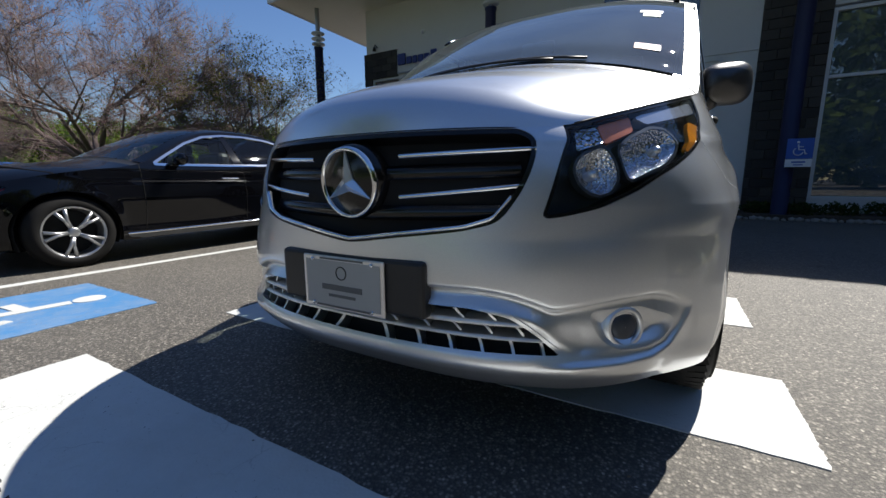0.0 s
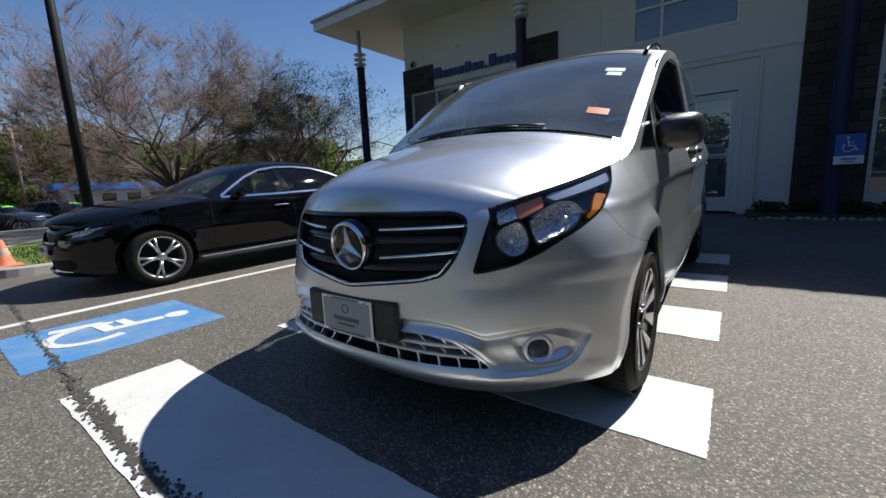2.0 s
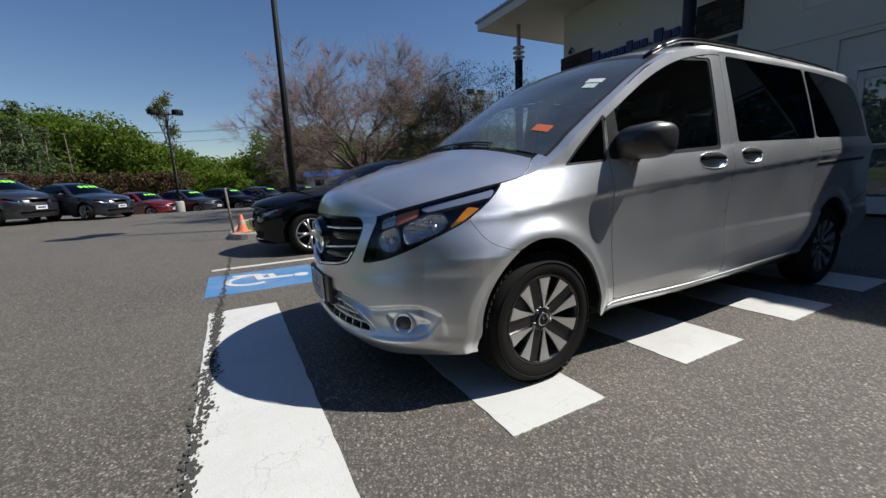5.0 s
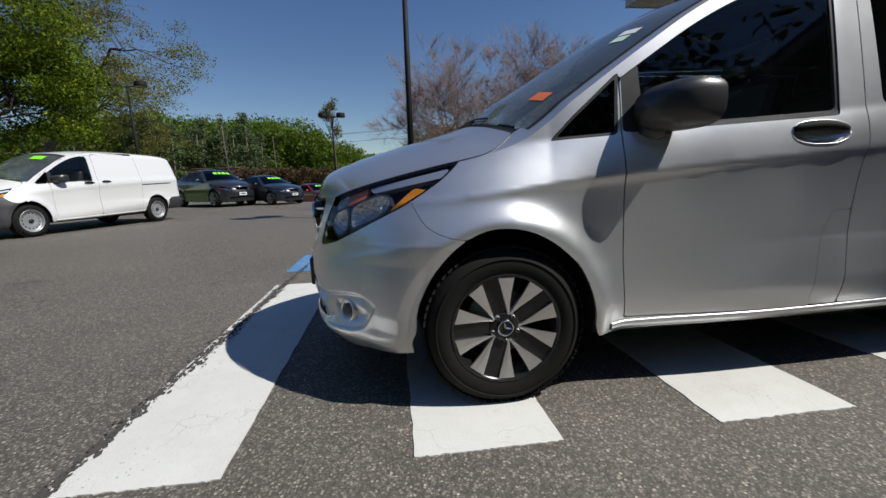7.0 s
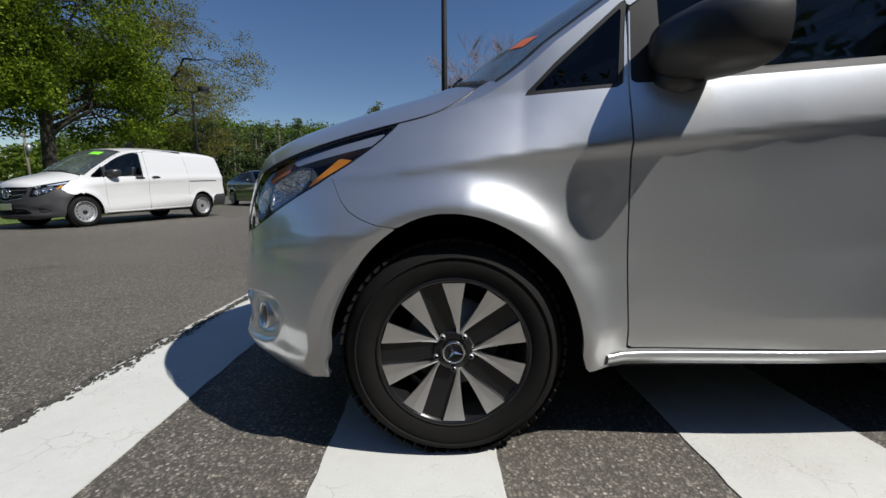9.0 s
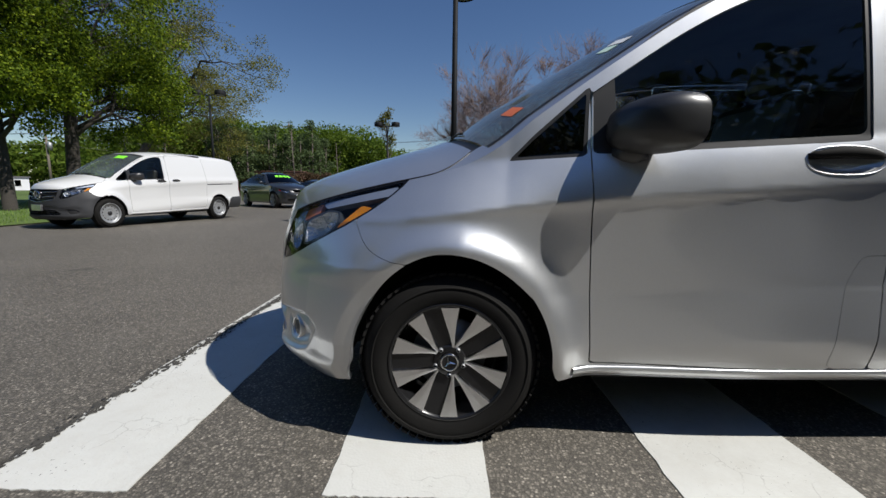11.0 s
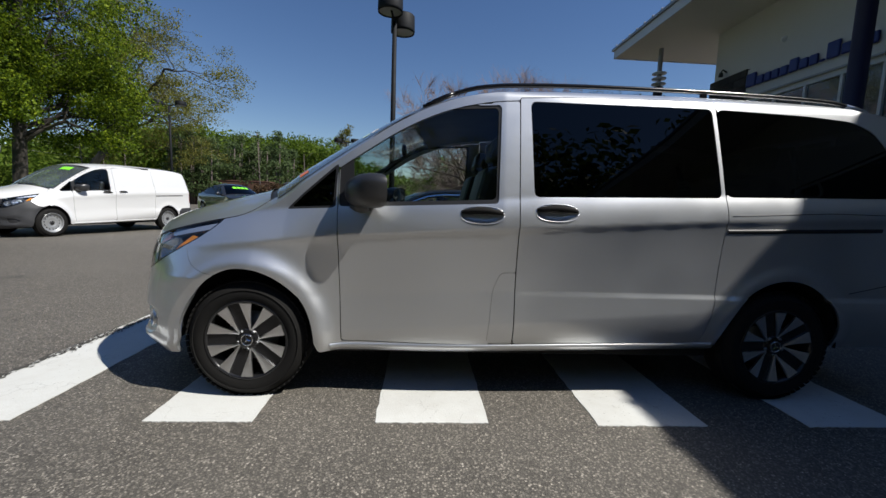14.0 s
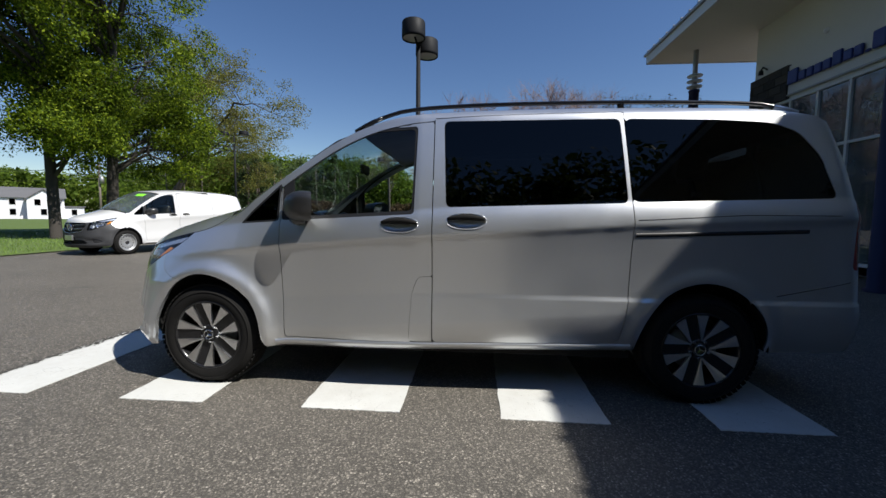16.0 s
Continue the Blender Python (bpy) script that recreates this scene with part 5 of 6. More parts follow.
# ---- ground ----
def ground_sheet():
    bm = bmesh.new()
    rings = [0, 4, 8, 12] + list(range(14, 42)) + [50, 60, 110, 220, 500, 1500, 4000]
    n = 144
    ease = lambda u: max(0, min(1, u)) ** 2 * (3 - 2 * max(0, min(1, u)))
    drop = lambda x, y: -.5 * ease((y - 20) / 3.2) * ease((x + 9) / 3) * (1 - ease((y - 31) / 8)) * (1 - ease((x - 9) / 5))
    prev = [bm.verts.new((0, 3, 0))]
    for r in rings[1:]:
        ring = [(r * math.cos(2 * math.pi * i / n), 3 + r * math.sin(2 * math.pi * i / n)) for i in range(n)]
        ring = [bm.verts.new((x, y, drop(x, y))) for x, y in ring]
        for i in range(n):
            if len(prev) == 1:
                bm.faces.new((prev[0], ring[i], ring[(i + 1) % n]))
            else:
                bm.faces.new((prev[i], ring[i], ring[(i + 1) % n], prev[(i + 1) % n]))
        prev = ring
    return bm


tagged(part("ground", ground_sheet(), ASPHALT), "worn grey asphalt of the dealership car park", "ground", kind="structure")


def slab(x0, x1, y0, y1, h=.004, jitter=.004, seed=0, steps=40):
    """A thin coat of paint with slightly uneven edges."""
    r = random.Random(seed)
    pts = []
    for (ax, ay), (bx, by) in zip(((x0, y0), (x1, y0), (x1, y1), (x0, y1)), ((x1, y0), (x1, y1), (x0, y1), (x0, y0))):
        for i in range(steps):
            t = i / steps
            pts.append((ax + (bx - ax) * t + r.uniform(-jitter, jitter), ay + (by - ay) * t + r.uniform(-jitter, jitter)))
    return prism(bmesh.new(), pts, h)


for i, (x0, x1) in enumerate(((-1.60, -1.06), (-.41, .135), (.77, 1.375), (1.972, 2.583), (3.17, 3.765))):
    tagged(part("road_stripe", slab(x0, x1, -1.155 - .02 * (i > 2), 1.50, seed=i), ROAD_WHITE), "worn white painted stripe on the asphalt", "road marking", "hatched stripes beside the bay", "structure")
tagged(part("road_stripe", slab(-1.64, 6.0, 3.47, 3.57, seed=9), ROAD_WHITE), "thin white parking bay line on asphalt", "road marking", "", "structure")
# ---- showroom ----
WX = 9.30


def wall(name, label, rects, x0, x1, mat):
    bm = bmesh.new()
    for y0, y1, z0, z1 in rects:
        box(bm, x0, x1, y0, y1, z0, z1)
    return tagged(part(name, bm, mat), label, "wall", kind="structure")


# white wall with door and upper window openings
for rect in ((-2.12, -1.22, 0, 6.3), (1.02, 2.93, 0, 6.3), (-1.22, 1.02, 2.83, 4.08), (-1.22, -1.05, 4.08, 5.7), (-1.22, 1.02, 5.7, 6.3)):
    wall("wall_entrance", "white stucco showroom wall round the entrance", (rect,), WX, WX + .25, STUCCO)
wall("wall_scored_band", "white stucco band above the entrance", ((-2.12, 2.93, 3.46, 4.05),), WX - .03, WX + .002, STUCCO)
for nm, y0, y1, z0, z1 in (("trim", -1.50, -1.44, 0, 3.33), ("trim", 1.20, 1.26, 0, 3.33), ("trim", -1.50, 1.26, 3.33, 3.39)):
    tagged(part(nm, box(bmesh.new(), WX - .05, WX, y0, y1, z0, z1, .006), STUCCO), "raised stucco trim round the entrance", "trim", kind="structure")
wall("wall_sign", "white stucco wall above the sign band", ((2.93, 8.40, 4.84, 6.3), (2.93, 8.40, 4.08, 4.13)), WX, WX + .25, STUCCO)
wall("wall_end", "white stucco end wall of the showroom", ((8.15, 8.40, 0, 6.3),), WX + .25, 16, STUCCO)
wall("wall_far", "plain showroom wall past the pilaster", ((-14, -3.2, 4.1, 6.3), (-14, -3.2, 0, .36), (-14, -9.2, .36, 4.1)), WX, WX + .25, STUCCO)
# back wall, floor and ceiling share one colour darkened to look unlit
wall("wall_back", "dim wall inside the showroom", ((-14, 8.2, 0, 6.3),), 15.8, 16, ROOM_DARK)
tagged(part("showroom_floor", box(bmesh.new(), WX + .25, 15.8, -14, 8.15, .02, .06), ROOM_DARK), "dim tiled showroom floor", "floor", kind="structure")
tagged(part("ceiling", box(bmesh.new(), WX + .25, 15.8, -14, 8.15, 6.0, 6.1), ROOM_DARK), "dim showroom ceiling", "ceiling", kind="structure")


def block_wall(name, label, y0, y1, z0, z1, x, w=.40, h=.20):
    """Split-faced blocks proud of recessed mortar."""
    base = tagged(part(name, box(bmesh.new(), x + .02, x + .26, y0, y1, z0, z1), MORTAR), label, "wall", kind="structure")
    meshes = {}
    rows = int(round((z1 - z0) / h))
    hh = (z1 - z0) / rows
    for i in range(rows):
        y = y0 - (w / 2 if i % 2 else 0)
        while y < y1 - .01:
            a, b = max(y, y0) + .005, min(y + w, y1) - .005
            if b - a > .03:
                key = round(b - a, 3)
                if key not in meshes:
                    meshes[key] = part("block", box(bmesh.new(), -.03, .03, -key / 2, key / 2, -hh / 2 + .005, hh / 2 - .005, .006), BLOCK, base)
                    ob = meshes[key]
                else:
                    ob = new("block", meshes[key].data)
                    ob.parent = base
                ob.location = (x + .005 * random.random(), (a + b) / 2, z0 + (i + .5) * hh)
            y += w


def framed_window(name, label, y0, y1, z0, z1, ys, zs, x=WX, mat=FRAME_WHITE, f=.07):
    t = thing(name, label, "window", kind="structure")
    fr = bmesh.new()
    box(fr, x - .02, x + .10, y0, y0 + f, z0, z1, .005)
    box(fr, x - .02, x + .10, y1 - f, y1, z0, z1, .005)
    box(fr, x - .02, x + .10, y0 + f, y1 - f, z0, z0 + f, .005)
    box(fr, x - .02, x + .10, y0 + f, y1 - f, z1 - f, z1, .005)
    part("window_frame", fr, mat, t)
    for y in ys:
        part("mullion", box(bmesh.new(), x - .015, x + .09, y - .03, y + .03, z0 + f, z1 - f, .004), mat, t)
    for z in zs:
        part("transom", box(bmesh.new(), x - .012, x + .085, y0 + f, y1 - f, z - .03, z + .03, .004), mat, t)
    cy = [y0 + f, *ys, y1 - f]
    cz = [z0 + f, *zs, z1 - f]
    for a, b in zip(cy, cy[1:]):
        for c, d in zip(cz, cz[1:]):
            part("pane", box(bmesh.new(), x + .03, x + .038, a + .01, b - .01, c + .01, d - .01), SHOP_GLASS, t).visible_shadow = False
    return t


framed_window("window_upper", "dark upper window with white frame", -1.05, 1.90, 4.08, 5.70, (.445,), (4.85,))
framed_window("window_front", "tall shop window with white frame reflecting trees", -9.2, -3.22, .36, 4.05, (-5.2, -7.2), (2.78,))
framed_window("window_sign", "shop windows under the sign with white frames", 2.93, 8.15, .25, 4.08, (3.98, 4.74, 5.52, 6.30, 7.08), (2.75,))
door = thing("door_entrance", "white double glass door with push bars", "door", kind="structure")
fr = bmesh.new()
box(fr, WX - .01, WX + .12, -1.22, -1.10, .04, 2.83, .006)
box(fr, WX - .01, WX + .12, .90, 1.02, .04, 2.83, .006)
box(fr, WX - .01, WX + .12, -1.10, .90, 2.71, 2.83, .006)
part("door_frame", fr, FRAME_WHITE, door)
for y0, y1 in ((-1.10, -.11), (-.09, .90)):
    lf = bmesh.new()
    box(lf, WX + .02, WX + .08, y0, y0 + .10, .06, 2.69, .006)
    box(lf, WX + .02, WX + .08, y1 - .10, y1, .06, 2.69, .006)
    box(lf, WX + .02, WX + .08, y0 + .10, y1 - .10, .06, .38, .006)
    box(lf, WX + .02, WX + .08, y0 + .10, y1 - .10, 2.55, 2.69, .006)
    box(lf, WX + .02, WX + .08, y0 + .10, y1 - .10, 1.26, 1.36, .006)
    leaf_ = part("door_leaf", lf, FRAME_WHITE, door)
    part("pane", box(bmesh.new(), WX + .045, WX + .052, y0 + .09, y1 - .09, .37, 2.56), SHOP_GLASS, leaf_)
    part("push_bar", tube(bmesh.new(), ((WX - .03, y0 + .12, 1.31), (WX - .03, y1 - .12, 1.31)), .018, 8), METAL_GREY, leaf_)

# canopy over the front
bm = bmesh.new()
box(bm, 7.33, 16, -14, 10.55, 6.22, 6.30)
tagged(part("canopy_soffit", bm, SOFFIT), "pale soffit under the deep roof overhang", "canopy", kind="structure")
bm = bmesh.new()
box(bm, 7.28, 7.34, -14, 10.60, 6.20, 6.46, .01)
box(bm, 7.28, 16, 10.55, 10.61, 6.20, 6.46, .01)
tagged(part("canopy_fascia", bm, FRAME_WHITE), "white fascia board along the roof edge", "fascia", kind="structure")
bm = bmesh.new()
box(bm, 7.22, 16.1, -14, 10.68, 6.46, 6.54, .01)
tagged(part("roof", bm, METAL_GREY), "grey metal roof edge of the showroom", "roof", kind="structure")
for y in np.arange(-13.6, 10.6, .42):
    tagged(part("roof_clip", box(bmesh.new(), 7.21, 7.28, y, y + .05, 6.535, 6.57), METAL_GREY), "small metal clip on the roof edge", "clip", "clips along the roof edge", "structure")
for y in (9.58, 3.56, -2.62, -8.8):
    t = thing("canopy_column", "glossy dark blue column with white collar rings", "column", pose(8.32, y, 0), "columns under the canopy")
    part("shaft", lathe(bmesh.new(), ((.18, 0), (.18, .05), (.135, .06), (.135, 4.98), (.15, 5.0), (.15, 5.05), (.001, 5.06)), 28), COLUMN_BLUE, t)
    part("neck", lathe(bmesh.new(), ((.07, 5.03), (.07, 6.22)), 20), METAL_GREY, t)
    for k in range(3):
        z = 5.12 + .16 * k
        part("collar", lathe(bmesh.new(), ((.07, z), (.20, z + .01), (.21, z + .03), (.20, z + .05), (.07, z + .06)), 28), SIGN_WHITE, t)

# plain blue raised shapes where the name stands, on their band
wall("wall_sign_panel", "pale stucco panel behind the sign shapes", ((3.95, 7.13, 4.13, 4.84),), WX - .05, WX + .02, STUCCO)
name_sign = thing("name_sign", "dark blue raised sign shapes on pale stucco panel", "sign")
y = 7.08
r = random.Random(4)
for k, (w, h) in enumerate(((.30, .34), (.20, .22), (.17, .22), (.19, .22), (.20, .22), (.22, .30), (.20, .22), (.19, .22), (.12, .06), (.26, .34), (.20, .22), (.20, .22), (.20, .22))):
    part("sign_shape", box(bmesh.new(), WX - .13, WX - .07, y - w, y, 4.37, 4.37 + h, .03), LETTER_BLUE, name_sign)
    y -= w + .030
part("sign_rail", box(bmesh.new(), WX - .08, WX - .05, 3.95, 7.13, 4.14, 4.17), METAL_GREY, name_sign)

sign = thing("bay_sign", "blue wheelchair bay sign with white panel on a column", "sign", pose(8.13, -2.77, 0))
part("sign_plate", box(bmesh.new(), -.008, .0, -.195, .195, 1.15, 1.52, .004), SIGN_BLUE, sign)
part("lower_plate", box(bmesh.new(), -.008, .0, -.195, .195, 1.0, 1.145, .004), SIGN_WHITE, sign)
part("print_bars", curved_text_bars(bmesh.new(), [(0, .02, .2, .03), (0, -.03, .14, .02)], Matrix.Translation((-.0085, 0, 1.07)) @ Matrix(((0, 0, -1, 0), (-1, 0, 0, 0), (0, 1, 0, 0), (0, 0, 0, 1)))), SIGN_BLUE, sign)
sym = bmesh.new()
q = Matrix.Translation((-.009, 0, 1.335)) @ Matrix(((0, 0, -1, 0), (-1, 0, 0, 0), (0, 1, 0, 0), (0, 0, 0, 1)))
tube(sym, [q @ Vector((-.02 + .07 * math.cos(a), -.05 + .07 * math.sin(a), 0)) for a in np.linspace(2.2, 6.0, 14)], .010, 6)
tube(sym, [q @ Vector(p) for p in ((-.03, .08, 0), (-.015, -.02, 0), (.06, -.02, 0), (.085, -.10, 0), (.11, -.09, 0))], .012, 6)
tube(sym, [q @ Vector(p) for p in ((-.02, .035, 0), (.05, .03, 0))], .009, 6)
lathe(sym, ((.001, .006), (.02, .004), (.022, 0)), 14, q @ Matrix.Translation((-.033, .12, 0)))
part("sign_symbol", sym, SIGN_WHITE, sign)
part("bracket", box(bmesh.new(), 0, .08, -.03, .03, 1.05, 1.45), METAL_GREY, sign)

# poster behind the front window, wall fittings
post = thing("window_poster", "pale green standing poster behind the shop window", "poster", pose(10.0, -4.3, .06))
part("panel", box(bmesh.new(), 0, .03, -.55, .55, .0, 2.5, .005), plain("poster_green", (.28, .36, .22), .6, 0, .2, 4), post)
for k, z in enumerate((.75, 1.15, 1.55)):
    part("picture_spot", lathe(bmesh.new(), ((.001, .003), (.13, .002), (.135, 0)), 20, Matrix.Translation((-.001, .2, z)) @ Matrix.Rotation(radians(-90), 4, "Y")), plain("poster_spot", (.30, .20, .08), .6), post)
lamp = thing("wall_lamp", "small dark wall lamp near the corner", "lamp", pose(WX, 7.95, 5.05))
part("bracket", tube(bmesh.new(), ((0, 0, 0), (-.12, 0, .06), (-.16, 0, -.02)), .02, 8), TRIM, lamp)
part("shade", lathe(bmesh.new(), ((.001, .02), (.05, .0), (.06, -.1), (.001, -.1)), 14, Matrix.Translation((-.16, 0, -.03))), TRIM, lamp)
cctv = thing("security_camera", "small white dome on the showroom wall", "security camera", pose(WX, 6.2, 5.25))
part("dome", lathe(bmesh.new(), ((.001, .07), (.05, .05), (.07, 0)), 18, Matrix.Rotation(radians(-90), 4, "Y")), SIGN_WHITE, cctv)

# planting bed
bm = bmesh.new()
box(bm, 8.0, WX, -14, -1.40, 0, .10)
tagged(part("planting_bed", bm, SOIL), "brown mulched planting bed along the wall", "planting bed", kind="structure")
r = random.Random(8)
for k in range(60):
    y = -1.38 - k * .115
    s = r.uniform(.035, .065)
    b = bmesh.new()
    bmesh.ops.create_icosphere(b, subdivisions=1, radius=1)
    for v in b.verts:
        v.co *= 1 + r.uniform(-.18, .18)
    bmesh.ops.transform(b, matrix=Matrix.Translation((7.96 + r.uniform(-.03, .03), y, s * .5)) @ Matrix.Diagonal((s * 1.1, s * 1.2, s * .8, 1)), verts=b.verts)
    tagged(part("edging_stone", b, STONE), "rounded grey edging stone of the bed", "stone", "edging stones along the bed", "structure")


def leaf_cloud(centres, count, size, seed, outward=.0):
    """Small folded leaves scattered in lumps (x, y, z, rx, ry, rz)."""
    g = np.random.default_rng(seed)
    C = np.array(centres, float)
    w = C[:, 3] * C[:, 4] * C[:, 5]
    pick = g.choice(len(C), count, p=w / w.sum())
    d = g.normal(size=(count, 3))
    d /= np.linalg.norm(d, axis=1, keepdims=True)
    rad = g.random(count) ** .45
    P = C[pick, :3] + d * rad[:, None] * C[pick, 3:6]
    n = g.normal(size=(count, 3)) + np.array((0, 0, .5)) + d * outward
    n /= np.linalg.norm(n, axis=1, keepdims=True)
    a = np.cross(n, g.normal(size=(count, 3)))
    a /= np.linalg.norm(a, axis=1, keepdims=True)
    b = np.cross(n, a)
    s = (size * g.uniform(.6, 1.4, count))[:, None]
    V = np.stack((P - a * s, P + b * s * .55 + n * s * .15, P + a * s, P - b * s * .55 + n * s * .15), 1).reshape(-1, 3)
    me = bpy.data.meshes.new("leaves")
    me.vertices.add(len(V))
    me.vertices.foreach_set("co", V.ravel())
    me.loops.add(count * 4)
    me.loops.foreach_set("vertex_index", np.arange(count * 4))
    me.polygons.add(count)
    me.polygons.foreach_set("loop_start", np.arange(count) * 4)
    me.polygons.foreach_set("loop_total", np.full(count, 4))
    me.update(calc_edges=True)
    return me


for k in range(16):
    y = -1.75 - k * .62
    t = thing("bed_shrub", "low evergreen shrub in the mulched bed", "shrub", pose(8.55 + .15 * math.sin(k * 2.1), y, .08), "low shrubs along the wall")
    part("stems", tube(bmesh.new(), ((0, 0, 0), (.02, .01, .18)), .015, 6), BARK_GREY, t)
    part("foliage", leaf_cloud([(0, 0, .12, .34, .32, .14), (.1, .12, .17, .16, .16, .1), (-.12, -.1, .15, .16, .16, .1)], 700, .028, 40 + k), SHRUB, t)
# ---- marks on the asphalt ----
tagged(part("blue_bay_sign", slab(-1.66, -.50, 2.08, 3.10, .003, .005, 21), ROAD_BLUE), "faded blue painted bay square on asphalt", "road marking", kind="structure")


def bay_symbol():
    """A plain wheelchair sign, its head towards +x."""
    bm = bmesh.new()

    lift = [.0062]

    def bar(points, w):
        pts = [Vector((x, y, 0)) for x, y in points]
        for a, b in zip(pts, pts[1:]):
            lift[0] += .0001
            h = lift[0]
            d = (b - a).normalized()
            n = Vector((-d.y, d.x, 0)) * w / 2
            e = d * w * .3
            prism(bm, [((a - e + n).x, (a - e + n).y), ((a - e - n).x, (a - e - n).y), ((b + e - n).x, (b + e - n).y), ((b + e + n).x, (b + e + n).y)], h)
    bar([(-1.22 + .24 * math.cos(a), 2.62 + .24 * math.sin(a)) for a in np.linspace(.9, 5.2, 16)], .065)
    bar([(-.80, 2.56), (-1.12, 2.60), (-1.14, 2.86), (-1.38, 2.92)], .085)
    bar([(-.98, 2.58), (-1.0, 2.80)], .07)
    prism(bm, [(-.68 + .085 * math.cos(a), 2.56 + .085 * math.sin(a)) for a in np.linspace(0, 6.1, 18)], .0065)
    return bm


tagged(part("bay_symbol", bay_symbol(), ROAD_WHITE), "worn white wheelchair sign on blue paint", "road marking", kind="structure")


def crack(points, width, seed, z=.0075):
    """A ragged tar-dark seam."""
    r = random.Random(seed)
    P = []
    for (ax, ay), (bx, by) in zip(points, points[1:]):
        n = max(3, int(math.hypot(bx - ax, by - ay) / .025))
        for i in range(n):
            P.append((ax + (bx - ax) * i / n, ay + (by - ay) * i / n))
    left, right = [], []
    drift = 0
    for i, (x, y) in enumerate(P):
        drift = drift * .85 + r.uniform(-.010, .010)
        w = width * max(.03, 1.9 * abs(noise.noise((x * 7, y * 3.1, seed))) - .12 + .25 * noise.noise((y * 21, x, seed))) * (.25 + 1.1 * r.random() ** 1.5)
        left.append((x + drift - w, y, z))
        right.append((x + drift + w, y, z))
    n = len(P)
    return mesh_from("crack", left + right, [[i, n + i, n + i + 1, i + 1] for i in range(n - 1)])


tagged(part("asphalt_crack", crack([(-1.60, -1.25), (-1.565, -.4), (-1.545, .2), (-1.53, 1.3), (-1.50, 2.2), (-1.45, 3.4), (-1.40, 4.8), (-1.42, 6.0)], .011, 5), TAR), "ragged dark crack along the worn stripe", "crack", kind="structure")


def crumbs(points, count, spread, seed, z=.0085):
    """Small ragged patches where the paint and the top layer have broken away along a crack."""
    r = random.Random(seed)
    V, F = [], []
    for _ in range(count):
        (ax, ay), (bx, by) = r.choice(list(zip(points, points[1:])))
        t = r.random()
        y = ay + (by - ay) * t
        w = spread * (.35 + 1.1 * abs(noise.noise((y * 2.1, 4.0, seed))))
        x = ax + (bx - ax) * t + r.gauss(0, w)
        s = r.uniform(.003, .012) * (1.5 if r.random() < .15 else 1)
        n = r.randint(5, 8)
        k = len(V)
        for i in range(n):
            a = 2 * math.pi * i / n
            q = s * r.uniform(.5, 1.3)
            V.append((x + q * .8 * math.cos(a), y + q * 1.3 * math.sin(a), z + r.uniform(0, .0006)))
        F.append(list(range(k, k + n)))
    return mesh_from("crumbs", V, F)


tagged(part("crack_patches", crumbs([(-1.60, -1.15), (-1.555, .2), (-1.535, 1.0), (-1.52, 1.55)], 1250, .034, 8), TAR), "crumbled dark patches along the cracked stripe edge", "crack", kind="stuff")
tagged(part("crack_patches", crumbs([(-1.52, 1.55), (-1.47, 3.0), (-1.41, 4.6)], 420, .022, 9), TAR), "crumbled dark patches along the crack by the blue bay", "crack", kind="stuff")

# island with kerb and grass, and the lawn
def kerb_ring(outline, w, h):
    bm = bmesh.new()
    P = np.array(outline)
    C = P.mean(0)
    n = len(P)
    inner = P - np.array([(p - C) / (np.hypot(*(p - C)) + 1e-9) * w for p in P])
    rows = []
    for p, q in zip(P, inner):
        rows.append([bm.verts.new((*p, 0)), bm.verts.new((*(p + (q - p) * .12), h * .85)), bm.verts.new((*(p + (q - p) * .3), h)), bm.verts.new((*q, h)), bm.verts.new((*q, 0))])
    for i in range(n):
        a, b = rows[i], rows[(i + 1) % n]
        for k in range(4):
            bm.faces.new((a[k], b[k], b[k + 1], a[k + 1]))
    bmesh.ops.recalc_face_normals(bm, faces=bm.faces)
    return bm, inner


island = rounded(((-1.50, 6.45), (7.0, 6.5), (8.6, 16.2), (3.0, 15.8), (-1.1, 10.3)), .7, 8)
bm, inner = kerb_ring(island, .15, .13)
tagged(part("kerb", bm, CONCRETE), "weathered concrete kerb round the grass island", "kerb", kind="structure")
bm = bmesh.new()
bm.faces.new([bm.verts.new((*p, .11)) for p in inner])
tagged(part("island_lawn", bm, LAWN), "short lawn on the kerbed island", "lawn", kind="structure")


def blades(area, count, h, seed, z0=0.0):
    r = random.Random(seed)
    V, F = [], []
    x0, x1, y0, y1 = area
    for _ in range(count):
        x, y = r.uniform(x0, x1), r.uniform(y0, y1)
        a = r.uniform(0, 6.3)
        w, t = r.uniform(.006, .016), h * r.uniform(.5, 1.3)
        dx, dy = math.cos(a) * w, math.sin(a) * w
        lx, ly = r.uniform(-.4, .4) * t, r.uniform(-.4, .4) * t
        k = len(V)
        V += [(x - dx, y - dy, z0), (x + dx, y + dy, z0), (x + lx, y + ly, z0 + t)]
        F.append((k, k + 1, k + 2))
    return mesh_from("blades", V, F)


tagged(part("island_grass", blades((-.9, 6.6, 6.75, 10.0), 9000, .05, 3, .11), GRASS), "short green grass on the island", "grass", kind="stuff")
bm = bmesh.new()
bm.faces.new([bm.verts.new((x, y, .03)) for x, y in ((-10.8, 2.0), (-10.8, 9.0), (-11.6, 12.5), (-13, 16), (-14, 22), (-38, 46), (-80, 80), (-120, 40), (-90, -10), (-20, -6))])
tagged(part("lawn", bm, LAWN), "mown lawn beyond the car park", "lawn", kind="structure")
tagged(part("lawn_grass", blades((-26, -11, 3, 20), 12000, .09, 4, .03), GRASS), "sunlit grass on the lawn edge", "grass", kind="stuff")


